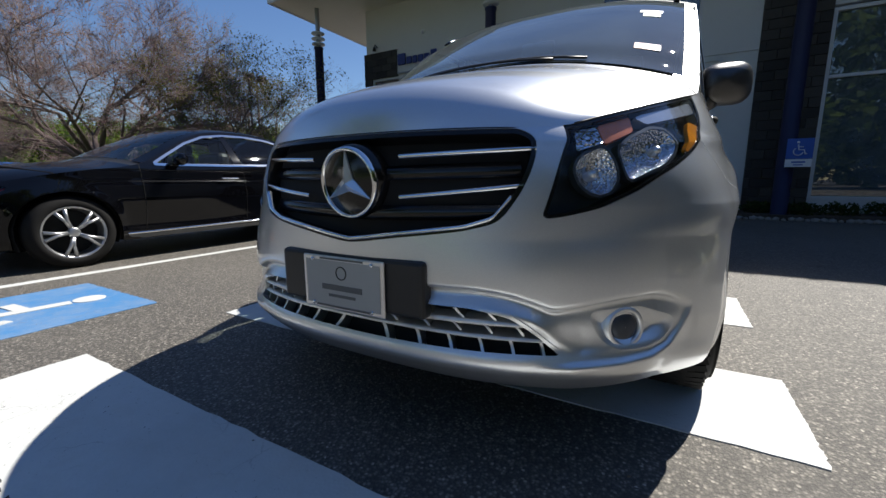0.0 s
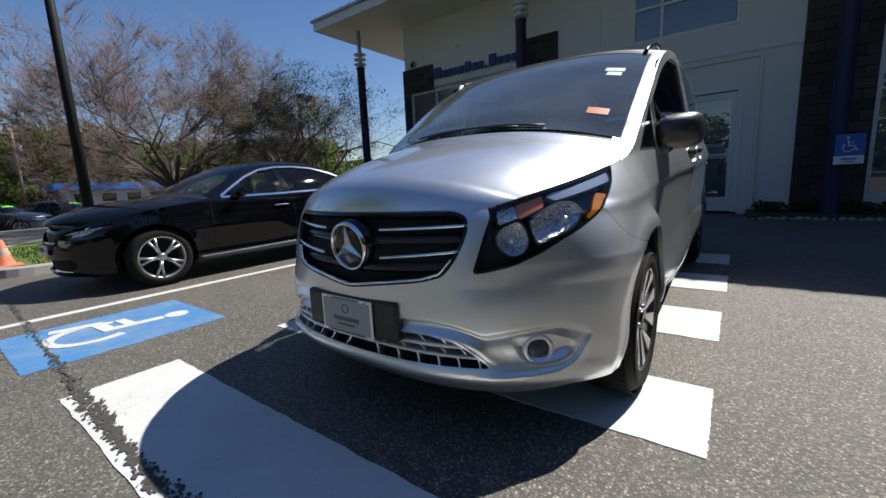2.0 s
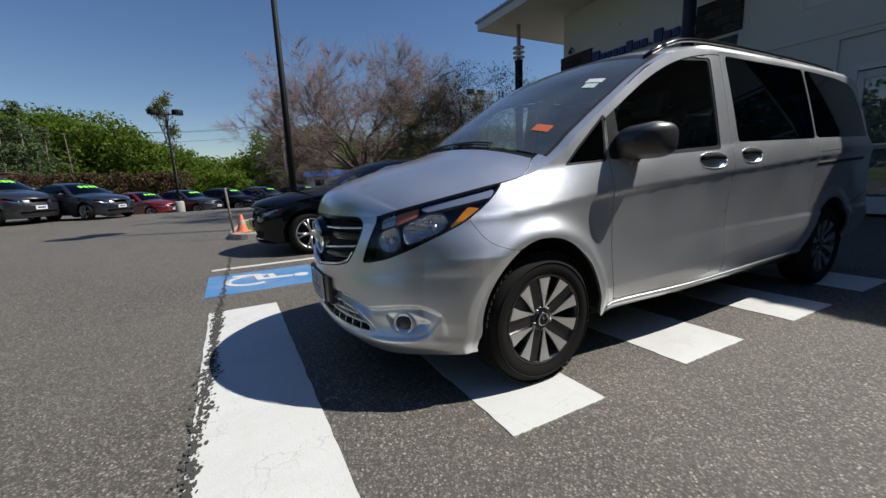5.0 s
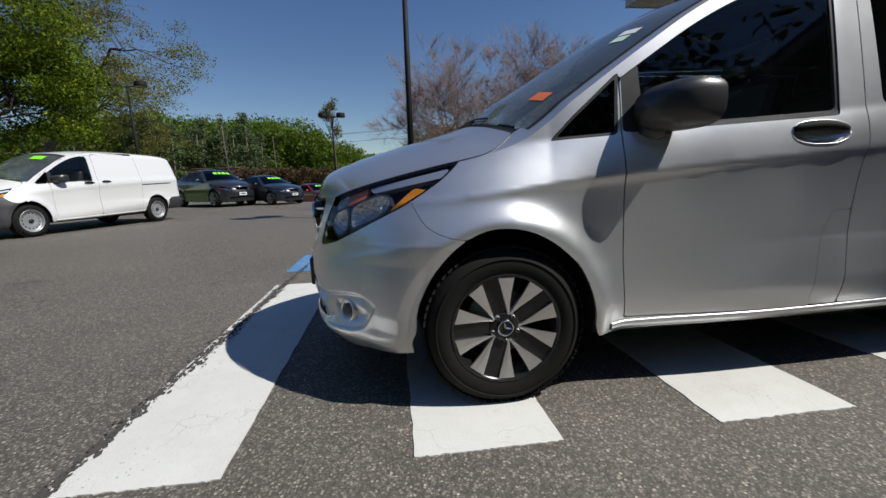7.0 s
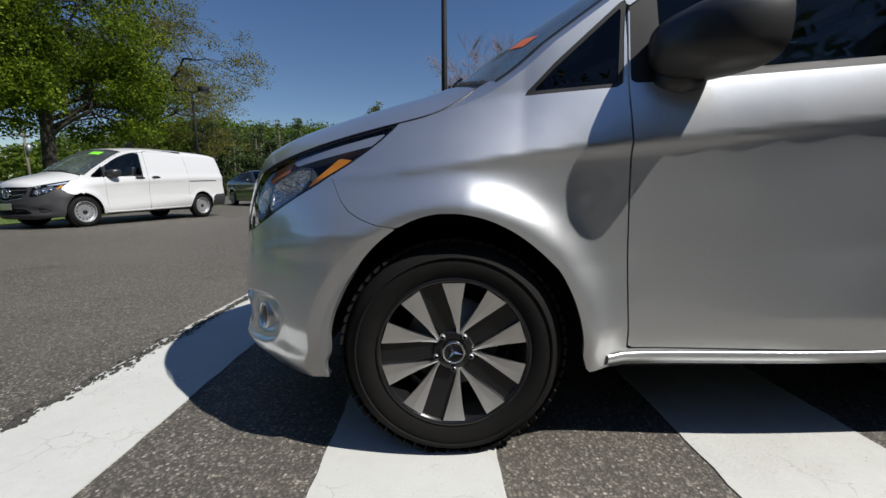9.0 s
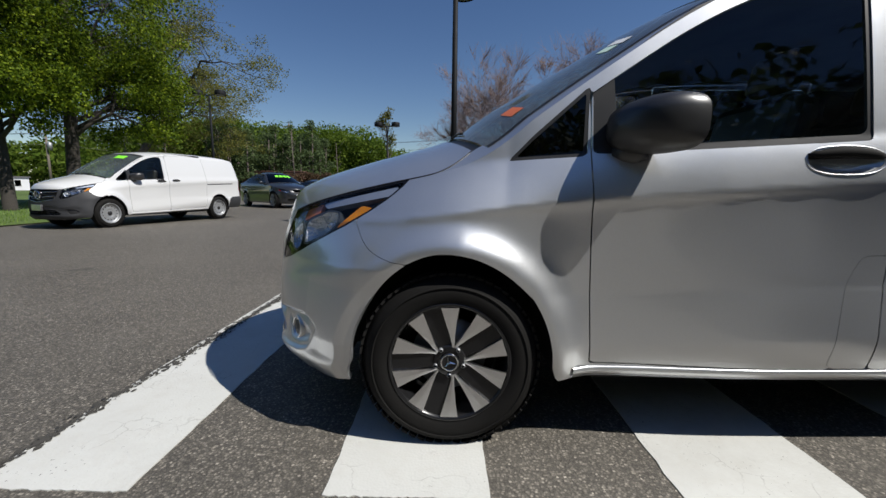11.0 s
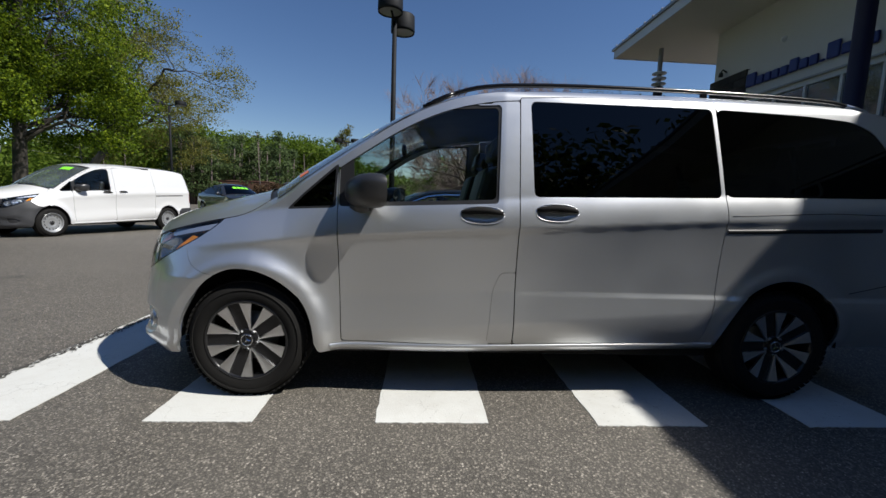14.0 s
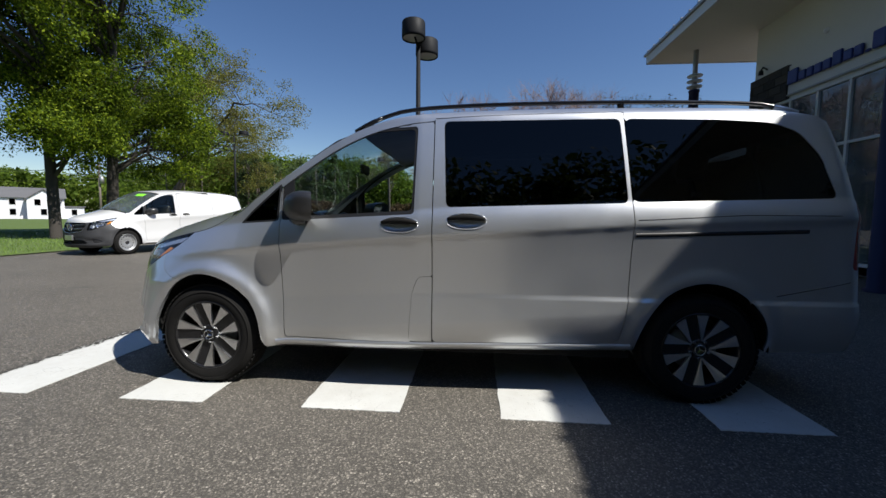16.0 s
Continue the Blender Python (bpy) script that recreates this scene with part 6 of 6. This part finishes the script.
# ---- lamps, posts, cone ----
def lot_lamp(name, x, y, h, heads, label, r=.065, turn=0.0, size=1.0, tall=1.0):
    t = thing(name, label, "street lamp", pose(x, y, 0, 0, 0, turn))
    part("pole", tube(bmesh.new(), ((0, 0, 0), (0, 0, h * .5), (0, 0, h)), (r, r * .85, r * .7), 14), POLE_BLACK, t)
    part("base", lathe(bmesh.new(), ((r * 3.2, 0), (r * 3.2, .45), (r * 2.6, .5), (.001, .5)), 20), CONCRETE, t)
    for dx, dy, dz in heads:
        hd = new("lamp_head")
        hd.parent = t
        q = Matrix.Translation((dx, dy, h + dz)) @ Matrix.Diagonal((1, 1, tall, 1))
        part("housing", lathe(bmesh.new(), ((.001, .18), (.19 * size, .175), (.20 * size, .16), (.205 * size, -.05), (.20 * size, -.09), (.185 * size, -.09), (.18 * size, -.03), (.001, -.02)), 28, q), POLE_BLACK, hd)
        part("reflector", lathe(bmesh.new(), ((.18 * size, -.075), (.10 * size, -.05), (.001, -.048)), 24, q), METAL_GREY, hd)
        if abs(dx) + abs(dy) > .05:
            part("arm", tube(bmesh.new(), ((0, 0, h - .05), (dx, dy, h + dz)), .03, 8), POLE_BLACK, hd)
    return t


lot_lamp("car_park_lamp", .10, 8.13, 5.95, ((-.10, -.22, .27), (.20, .34, .0)), "dark pole with two round lamp heads on the island", .085, 0, 1.6, 1.7)
lot_lamp("car_park_lamp", 10.6, 15.9, 5.3, ((-.3, 0, .0), (.3, 0, .0)), "dark twin lamp pole among budding trees", .06)
lot_lamp("car_park_lamp", -14.7, 22.8, 6.6, ((-.7, 0, .05), (.7, 0, .05)), "tall dark twin lamp pole beyond the lawn", .085, 0, 1.5)
lot_lamp("car_park_lamp", -3.39, 19.9, 4.4, ((-.46, 0, .04), (.46, 0, .04)), "tall dark twin lamp pole beside a young tree", .06, 0, 1.1, .8)
lot_lamp("car_park_lamp", 24.9, 30, 4.3, ((-.4, 0, .1), (.4, 0, .1)), "dark twin lamp pole far across the lot", .07, 0, 1.3)

cone = thing("traffic_cone", "faded orange traffic cone beside the kerb", "cone", pose(-1.16, 6.95, .11))
part("cone_base", box(bmesh.new(), -.17, .17, -.17, .17, 0, .03, .01), CONE_ORANGE, cone)
part("cone_body", lathe(bmesh.new(), ((.12, .03), (.09, .10), (.030, .37), (.024, .38), (.001, .38)), 24), CONE_ORANGE, cone)
part("cone_band", lathe(bmesh.new(), ((.073, .16), (.074, .18), (.058, .25), (.056, .26)), 24), plain("pale_band", (.55, .40, .34), .6), cone)
stick = thing("marker_post", "thin weathered marker post at the kerb", "post", pose(-1.33, 6.9, .1, 0, -3, 0))
part("stake", tube(bmesh.new(), ((0, 0, 0), (0, 0, .95)), .022, 8), WOOD_GREY, stick)


def utility_pole(x, y, h, label):
    t = thing("utility_pole", label, "utility pole", pose(x, y, 0))
    part("pole", tube(bmesh.new(), ((0, 0, 0), (.05, 0, h)), (.16, .11), 10), WOOD_GREY, t)
    part("crossarm", box(bmesh.new(), -1.1, 1.1, -.06, .06, h - .7, h - .56), WOOD_GREY, t)
    part("transformer", lathe(bmesh.new(), ((.001, h - 2.6), (.24, h - 2.6), (.24, h - 1.7), (.001, h - 1.6)), 14, Matrix.Translation((.4, 0, 0))), METAL_GREY, t)


utility_pole(-28.5, 70, 12.4, "weathered wooden utility pole with transformer")
utility_pole(6.6, 62, 8.9, "weathered wooden utility pole with transformer")
utility_pole(-48.2, 45.8, 7.8, "weathered wooden utility pole behind the house")
for k, (a, b, h) in enumerate((((-48.2, 45.8), (-28.5, 70), 7.4), ((-28.5, 70), (6.6, 62), 9.6), ((6.6, 62), (50, 60), 8.2), ((-90, 36), (-48.2, 45.8), 7.2))):
    bm = bmesh.new()
    for off, dz in ((-.9, 0), (.9, 0), (0, -1.3)):
        tube(bm, [(a[0] + (b[0] - a[0]) * i / 10 + off, a[1] + (b[1] - a[1]) * i / 10, h + dz - .9 * math.sin(math.pi * i / 10)) for i in range(11)], .022, 4)
    tagged(part("power_cable", bm, TRIM), "dark overhead cables between wooden poles", "cable")

# ---- other vehicles ----
van("cargo_van", "white cargo van with grey bumpers and steel wheels on asphalt", WHITE_PAINT,
    Matrix.Translation((-8.24, 7.27, 0)) @ Matrix.Rotation(math.atan2(3.0, .88), 4, "Z") @ Matrix.Translation((0, .93, 0)) @ Matrix.Diagonal((1, 1, 1.03, 1)), True, .04)
ROW = (("parked_suv", GREY_PAINT, "dark suv with neon price on windscreen", -8.15, 18.3, 1.16),
       ("parked_saloon", BLUE_GREY_PAINT, "dark blue saloon with neon price on windscreen", -5.75, 18.5, 1.03),
       ("parked_saloon", RED_PAINT, "dark red saloon with neon price on windscreen", -4.62, 24.9, 1.03),
       ("parked_saloon", GREY_PAINT, "graphite saloon with neon price on windscreen", -2.47, 25.3, 1.03),
       ("parked_saloon", BLACK_PAINT, "black saloon with neon price on windscreen", -.32, 25.6, 1.03),
       ("parked_saloon", BLUE_GREY_PAINT, "dark blue saloon with neon price on windscreen", 1.85, 26.0, 1.03),
       ("parked_saloon", BLACK_PAINT, "black saloon with neon price on windscreen", 4.3, 26.3, 1.03))
for nm, paint, label, x, y, s in ROW:
    saloon(nm, label, paint, Matrix.Translation((x, y, -.49 if y > 24 else 0)) @ Matrix.Rotation(radians(139), 4, "Z") @ Matrix.Diagonal((1.12, 1.12, s * 1.1, 1) if s > 1.1 else (1, 1, s, 1)), .07, True, True)["group"] = "cars in the sales row"
# ---- trees, woods, distance ----
def grow(bm, r, p, d, length, rad, depth, tips, spread, lift, kids=3, wander=.16):
    """One limb and the ones that fork from it."""
    n = 5
    pts, rs = [p], [rad]
    q, v = Vector(p), Vector(d)
    for i in range(n):
        v = (v + Vector((r.uniform(-1, 1), r.uniform(-1, 1), r.uniform(-1, 1))) * wander + Vector((0, 0, lift))).normalized()
        q = q + v * length / n
        pts.append(q.copy())
        rs.append(rad * (1 - .42 * (i + 1) / n))
    tube(bm, pts, rs, 7 if rad > .05 else (5 if rad > .015 else 3), False)
    if depth == 0:
        tips.append((q, v))
        return
    for k in range(kids):
        at = pts[-1] if k == 0 else pts[r.randint(2, n)]
        ax = v.orthogonal()
        ax.rotate(Matrix.Rotation(r.uniform(0, 6.3), 3, v))
        nd = (v * (1 - spread * .5) + ax * spread * r.uniform(.6, 1.25)).normalized()
        grow(bm, r, at, nd, length * r.uniform(.62, .82), rs[-1] * (.95 if k == 0 else .7), depth - 1, tips, spread, lift, kids, wander)


def tree(name, label, x, y, trunk_h, rad, length, depth, spread, lift, leaf_mat, bark_mat, leaf_n, leaf_s, lump, seed, limbs=5, kids=3, lean=(0, 0), z=0.0, first=.8, flat=.8, clear=0.0, twigs=0, reach=1.0, wander=.16):
    r = random.Random(seed)
    t = thing(name, label, "tree", pose(x, y, z))
    bm = bmesh.new()
    tips = []
    top = Vector((lean[0], lean[1], trunk_h))
    tube(bm, [(0, 0, -.1), (0, 0, .12), tuple(top * .5 + Vector((.04, -.03, 0))), tuple(top)], (rad * 1.5, rad * 1.1, rad * .92, rad * .8), 14)
    for k in range(limbs):
        a = 2 * math.pi * (k + r.random() * .5) / limbs
        up = r.uniform(.45, 1.1) if first < .8 else r.uniform(.75, 1.5)
        d = Vector((math.cos(a), math.sin(a), up)).normalized()
        grow(bm, r, top * (first + (1 - first) * (k + 1) / limbs), d, length * r.uniform(.8, 1.15) * (min(1, .55 + .9 * k / limbs) if first < .4 else 1), rad * r.uniform(.4, .6), depth, tips, spread, lift, kids, wander)
    part("trunk", bm, bark_mat, t)
    if twigs:
        V, F = [], []
        for p, v in tips:
            for _ in range(twigs):
                d = (v + Vector((r.uniform(-1, 1), r.uniform(-1, 1), r.uniform(-.5, 1))) * .8).normalized()
                q = p - v * r.uniform(0, .25)
                e = q + d * r.uniform(.14, .38) * reach
                side = d.orthogonal().normalized() * r.uniform(.002, .0038) * reach
                k = len(V)
                V += [tuple(q - side), tuple(q + side), tuple(e + side * .4), tuple(e - side * .4)]
                F.append((k, k + 1, k + 2, k + 3))
        part("brushwood", mesh_from("brushwood", V, F), bark_mat, t)["kind"] = "stuff"
    if leaf_n:
        lumps = []
        for p, v in tips:
            if p.z < clear:
                continue
            s = lump * r.uniform(.6, 1.3)
            lumps.append((p.x, p.y, p.z, s, s, s * flat))
        part("crown", leaf_cloud(lumps, leaf_n, leaf_s, seed, .6), leaf_mat, t)
    return t


tree("crab_apple_tree", "budding ornamental tree with purple-grey twigs on the island", 3.78, 14.07, 1.35, .19, 1.95, 5, .52, .030, LEAF_PURPLE, BARK_TWIG, 17000, .021, .26, 14, 11, 3, twigs=14, reach=1.5, wander=.10, first=.7)
tree("crab_apple_tree", "budding ornamental tree with olive young leaves", 6.7, 12.2, 1.3, .12, 1.5, 5, .50, .02, LEAF_OLIVE, BARK_TWIG, 19000, .030, .24, 12, 8, 3, twigs=8, wander=.09)
tree("crab_apple_tree", "bare budding tree behind the olive one", 9.6, 13.6, 1.4, .12, 1.6, 5, .52, .02, LEAF_PURPLE, BARK_TWIG, 7000, .016, .13, 13, 8, 3, twigs=8, wander=.09)
tree("oak_tree", "tall spring oak with fresh yellow-green leaves", -17.1, 13.0, 9.5, .20, 2.8, 4, .62, .03, LEAF_OAK, BARK_OAK, 104000, .064, .68, 21, 17, 3, (-1.0, .7), 0, .24, .55, 2.9, wander=.13)
tree("oak_tree", "tall spring oak with dark limbs behind the white van", -17.7, 16.4, 10.5, .25, 3.4, 4, .62, .03, LEAF_OAK, BARK_OAK, 134000, .064, .70, 27, 19, 3, (.3, .3), 0, .26, .55, 3.3, wander=.13)
tree("oak_tree", "leaning spring oak with thin olive leaves", -35.5, 39.6, 10.6, .36, 4.4, 4, .66, .0, LEAF_OLIVE, BARK_OAK, 48000, .085, 1.0, 23, 10, 3, (8.2, 0), 0, .5, .5)
tree("young_tree", "slender young tree with sparse leaves", -3.42, 20.15, 3.9, .045, .62, 3, .34, .30, LEAF_OLIVE, BARK_GREY, 1500, .05, .24, 24, 7, 2, first=.6)


def crowns(spots, per, size, seed, low=.15, sides=34, slim=1.0):
    """Far trees as rounded crowns of leaf lumps."""
    r = random.Random(seed)
    lumps = []
    for x, y, h, w in spots:
        for k in range(sides):
            f = r.random()
            round_ = math.sin(math.pi * min(1, .16 + .84 * (1 - f) ** .8) ** .9) ** .5 if slim == 1 else (1.05 - f)
            rr = w * round_ * r.uniform(.55, 1)
            a = r.uniform(0, 6.3)
            s = w * r.uniform(.26, .42)
            lumps.append((x + rr * math.cos(a), y + rr * math.sin(a), h * (low + (.95 - low) * f), s, s, s * .75 * slim))
    return leaf_cloud(lumps, per * len(spots), size, seed, 1.6)


r = random.Random(77)
spots, hills, back, pines, bare, russet, under = [], [], [], [], [], [], []
skyline = lines(((-70, 4.8), (-46, 4.2), (-42, 5.4), (-34, 8.0), (-26, 8.2), (-20, 7.4), (-15.5, 8.7), (-12, 7.4), (-8, 5.6), (-5, 4.2), (1, 3.6), (2, 4.5), (5, 7.0), (7, 6.0), (9, 8.6), (11, 7.0), (16, 6.0), (30, 6.5), (56, 6.5)))
for k in range(140):
    deg = -66 + 104 * k / 139 + r.uniform(-.6, .6)
    az = radians(deg)
    d = r.uniform(150, 185) if deg < -42 else r.uniform(68, 84)
    h = 1.2 + d * math.tan(radians(float(skyline(deg)))) * r.uniform(.86, 1.03)
    (hills if deg < -42 else russet if 8 < deg < 10.2 else spots).append((d * math.sin(az), d * math.cos(az), h, h * r.uniform(.38, .52)))
for k in range(60):
    az = radians(-44 + 92 * k / 59 + r.uniform(-.5, .5))
    d = r.uniform(120, 150)
    hills.append((d * math.sin(az), d * math.cos(az), d * math.tan(radians(r.uniform(3.0, 3.9))) + 1, r.uniform(4.5, 6)))
for k in range(64):
    az = radians(-40 + 84 * k / 63 + r.uniform(-.4, .4))
    d = r.uniform(63, 70)
    under.append((d * math.sin(az), d * math.cos(az), r.uniform(2.6, 4.2), r.uniform(2.2, 3.0)))
for k in range(46):
    az = radians(-32 + 14 * k / 45 + r.uniform(-.5, .5))
    d = r.uniform(54, 68)
    pines.append((d * math.sin(az), d * math.cos(az), r.uniform(7.0, 10.4), r.uniform(1.5, 2.4)))
for k in range(14):
    az = radians(-40 + 24 * k / 13 + r.uniform(-.5, .5))
    d = r.uniform(52, 70)
    bare.append((d * math.sin(az), d * math.cos(az), r.uniform(6, 9.5), 1))
for k in range(110):
    az = radians(54 + 238 * k / 109 + r.uniform(-1, 1))
    near = 125 < math.degrees(az) < 240
    d = r.uniform(25, 36) if near else r.uniform(52, 80)
    tall = 1.75 if near else 1.2
    back.append((d * math.sin(az), d * math.cos(az), r.uniform(7, 11) * tall, r.uniform(3.2, 5) * (1 + .3 * (tall > 1))))
tagged(part("far_woods", crowns(spots, 2000, .255, 5, .10, 60), LEAF_WOODS), "mixed green spring woods behind the car park", "woods", kind="stuff")
tagged(part("far_hills", crowns(hills, 900, .58, 15, .08, 40), LEAF_WOODS), "green wooded hills across the road", "woods", kind="stuff")
# out of view; leaves coloured dark so glass and paint mirror a shaded mass
tagged(part("woods_behind", crowns(back, 1050, .40, 8, .08, 44), LEAF_SHADED), "mixed green spring woods round the lot", "woods", kind="stuff")
tagged(part("far_pines", crowns(pines, 1000, .145, 6, .16, 50, .6), LEAF_PINE), "dark slender pines beyond the car park", "woods", kind="stuff")
bm = bmesh.new()
for x, y, h, w in pines:
    tube(bm, ((x, y, 0), (x + .2, y, h * .85)), (.17, .05), 5)
for x, y, h, w in bare:
    tube(bm, ((x, y, 0), (x + r.uniform(-.4, .4), y, h)), (.11, .03), 4)
    for q in range(5):
        z = h * r.uniform(.45, .95)
        tube(bm, ((x, y, z), (x + r.uniform(-1.3, 1.3), y + r.uniform(-1, 1), z + r.uniform(.4, 1.2))), (.04, .015), 3)
tagged(part("far_trunks", bm, BARK_GREY), "thin grey trunks of the far woods", "woods", kind="stuff")
tagged(part("russet_trees", crowns(russet, 2700, .2, 16, .2, 60), LEAF_RUSSET), "russet budding trees beyond the blue shop", "woods", kind="stuff")
tagged(part("far_undergrowth", crowns(under, 520, .24, 12, .1, 16), LEAF_WOODS), "green undergrowth below the far trees", "woods", kind="stuff")
hedge = [(-19 + .55 * k, 46 + .05 * k, 2.9, 1.0) for k in range(26)]
tagged(part("brown_hedge", crowns(hedge, 420, .13, 9), LEAF_BROWN), "brown bare hedge behind the sales row", "hedge", kind="stuff")


def low_building(name, label, x0, x1, y0, y1, h, wall_mat, roof_mat, over=.5, band=.5):
    t = thing(name, label, "building")
    part("wall", box(bmesh.new(), x0, x1, y0, y1, 0, h), wall_mat, t)
    roof = part("roof", box(bmesh.new(), x0 - over, x1 + over, y0 - over, y1 + over, h, h + band, .05), roof_mat, t)
    z0, z1 = h * .32, h * .8
    n = 0 if wall_mat == BRICK_BROWN else int((x1 - x0) / 2.4)
    for k in range(n):
        xa = x0 + 1.0 + k * 2.4
        w = new("window")
        w.parent = t
        part("frame", box(bmesh.new(), xa - .06, xa + 1.46, y0 - .06, y0 + .02, z0 - .06, z1 + .06), FRAME_WHITE, w)
        part("pane", box(bmesh.new(), xa, xa + 1.4, y0 - .08, y0 - .055, z0, z1), PRIVACY, w)
    return t


low_building("repair_shop", "low grey shop with a bright blue fascia", 8.9, 19.6, 58, 66, 1.98, METAL_GREY, BLUE_FASCIA, .7, .8)
low_building("brick_building", "long low brown brick building beyond the lot", -34, -19, 50, 58, 3.1, BRICK_BROWN, BRICK_BROWN, .06, .12)
house = thing("white_house", "white clapboard house with grey gabled roofs", "house", pose(-98.5, 79, 0, 0, 0, 50.6))
AXIS = Matrix(((0, 0, 1, 0), (1, 0, 0, 0), (0, 1, 0, 0), (0, 0, 0, 1)))
part("wall", box(bmesh.new(), -14, 5, -3.5, 3.5, 0, 4.7), HOUSE_WHITE, house)
part("gable_roof", prism(bmesh.new(), [(-4.0, 4.6), (4.0, 4.6), (0, 7.0)], 19.8, Matrix.Translation((-14.4, 0, 0)) @ AXIS), ROOF_GREY, house)
part("wing_wall", prism(bmesh.new(), [(-2.6, 0), (2.6, 0), (2.6, 4.3), (0, 6.3), (-2.6, 4.3)], 2.6, Matrix.Translation((1.6, -3.4, 0)) @ Matrix.Rotation(radians(90), 4, "X")), HOUSE_WHITE, house)
part("wing_roof", prism(bmesh.new(), [(-3.0, 4.0), (0, 6.35), (3.0, 4.0), (3.0, 4.25), (0, 6.62), (-3.0, 4.25)], 3.0, Matrix.Translation((1.6, -3.3, 0)) @ Matrix.Rotation(radians(90), 4, "X")), ROOF_GREY, house)
part("shed_wall", box(bmesh.new(), 5, 8.4, -2.6, 2.8, 0, 2.7), HOUSE_WHITE, house)
part("shed_roof", box(bmesh.new(), 5, 8.7, -2.9, 3.1, 2.7, 2.95), ROOF_GREY, house)
for xa, ya, z in ((-12.5, -3.5, .9), (-9.6, -3.5, .9), (-6.6, -3.5, .9), (-3.6, -3.5, .9), (-12.5, -3.5, 3.1), (-9.6, -3.5, 3.1), (-6.6, -3.5, 3.1), (-3.6, -3.5, 3.1), (.2, -6.0, 3.0), (2.2, -6.0, 3.0), (1.1, -6.0, .9), (6.2, -2.6, .9)):
    w = new("window")
    w.parent = house
    part("frame", box(bmesh.new(), xa - .08, xa + 1.0, ya - .06, ya + .01, z - .08, z + 1.35), FRAME_WHITE, w)
    part("pane", box(bmesh.new(), xa, xa + .92, ya - .08, ya - .055, z, z + 1.27), PRIVACY, w)
# ---- block courses of the showroom ----
block_wall("wall_block_band", "dark split-face block band beside the sign", 2.93, 3.95, 4.08, 4.88, WX - .06)
block_wall("wall_block_end", "dark split-face block band at the showroom corner", 7.13, 8.45, 4.08, 4.88, WX - .06)
block_wall("wall_block_pier", "dark split-face block pier beside the entrance", -3.22, -2.12, 0.0, 6.2, WX - .06)
block_wall("wall_block_corner", "dark split-face block corner pier", 8.15, 8.45, 0.0, 4.08, WX - .06)
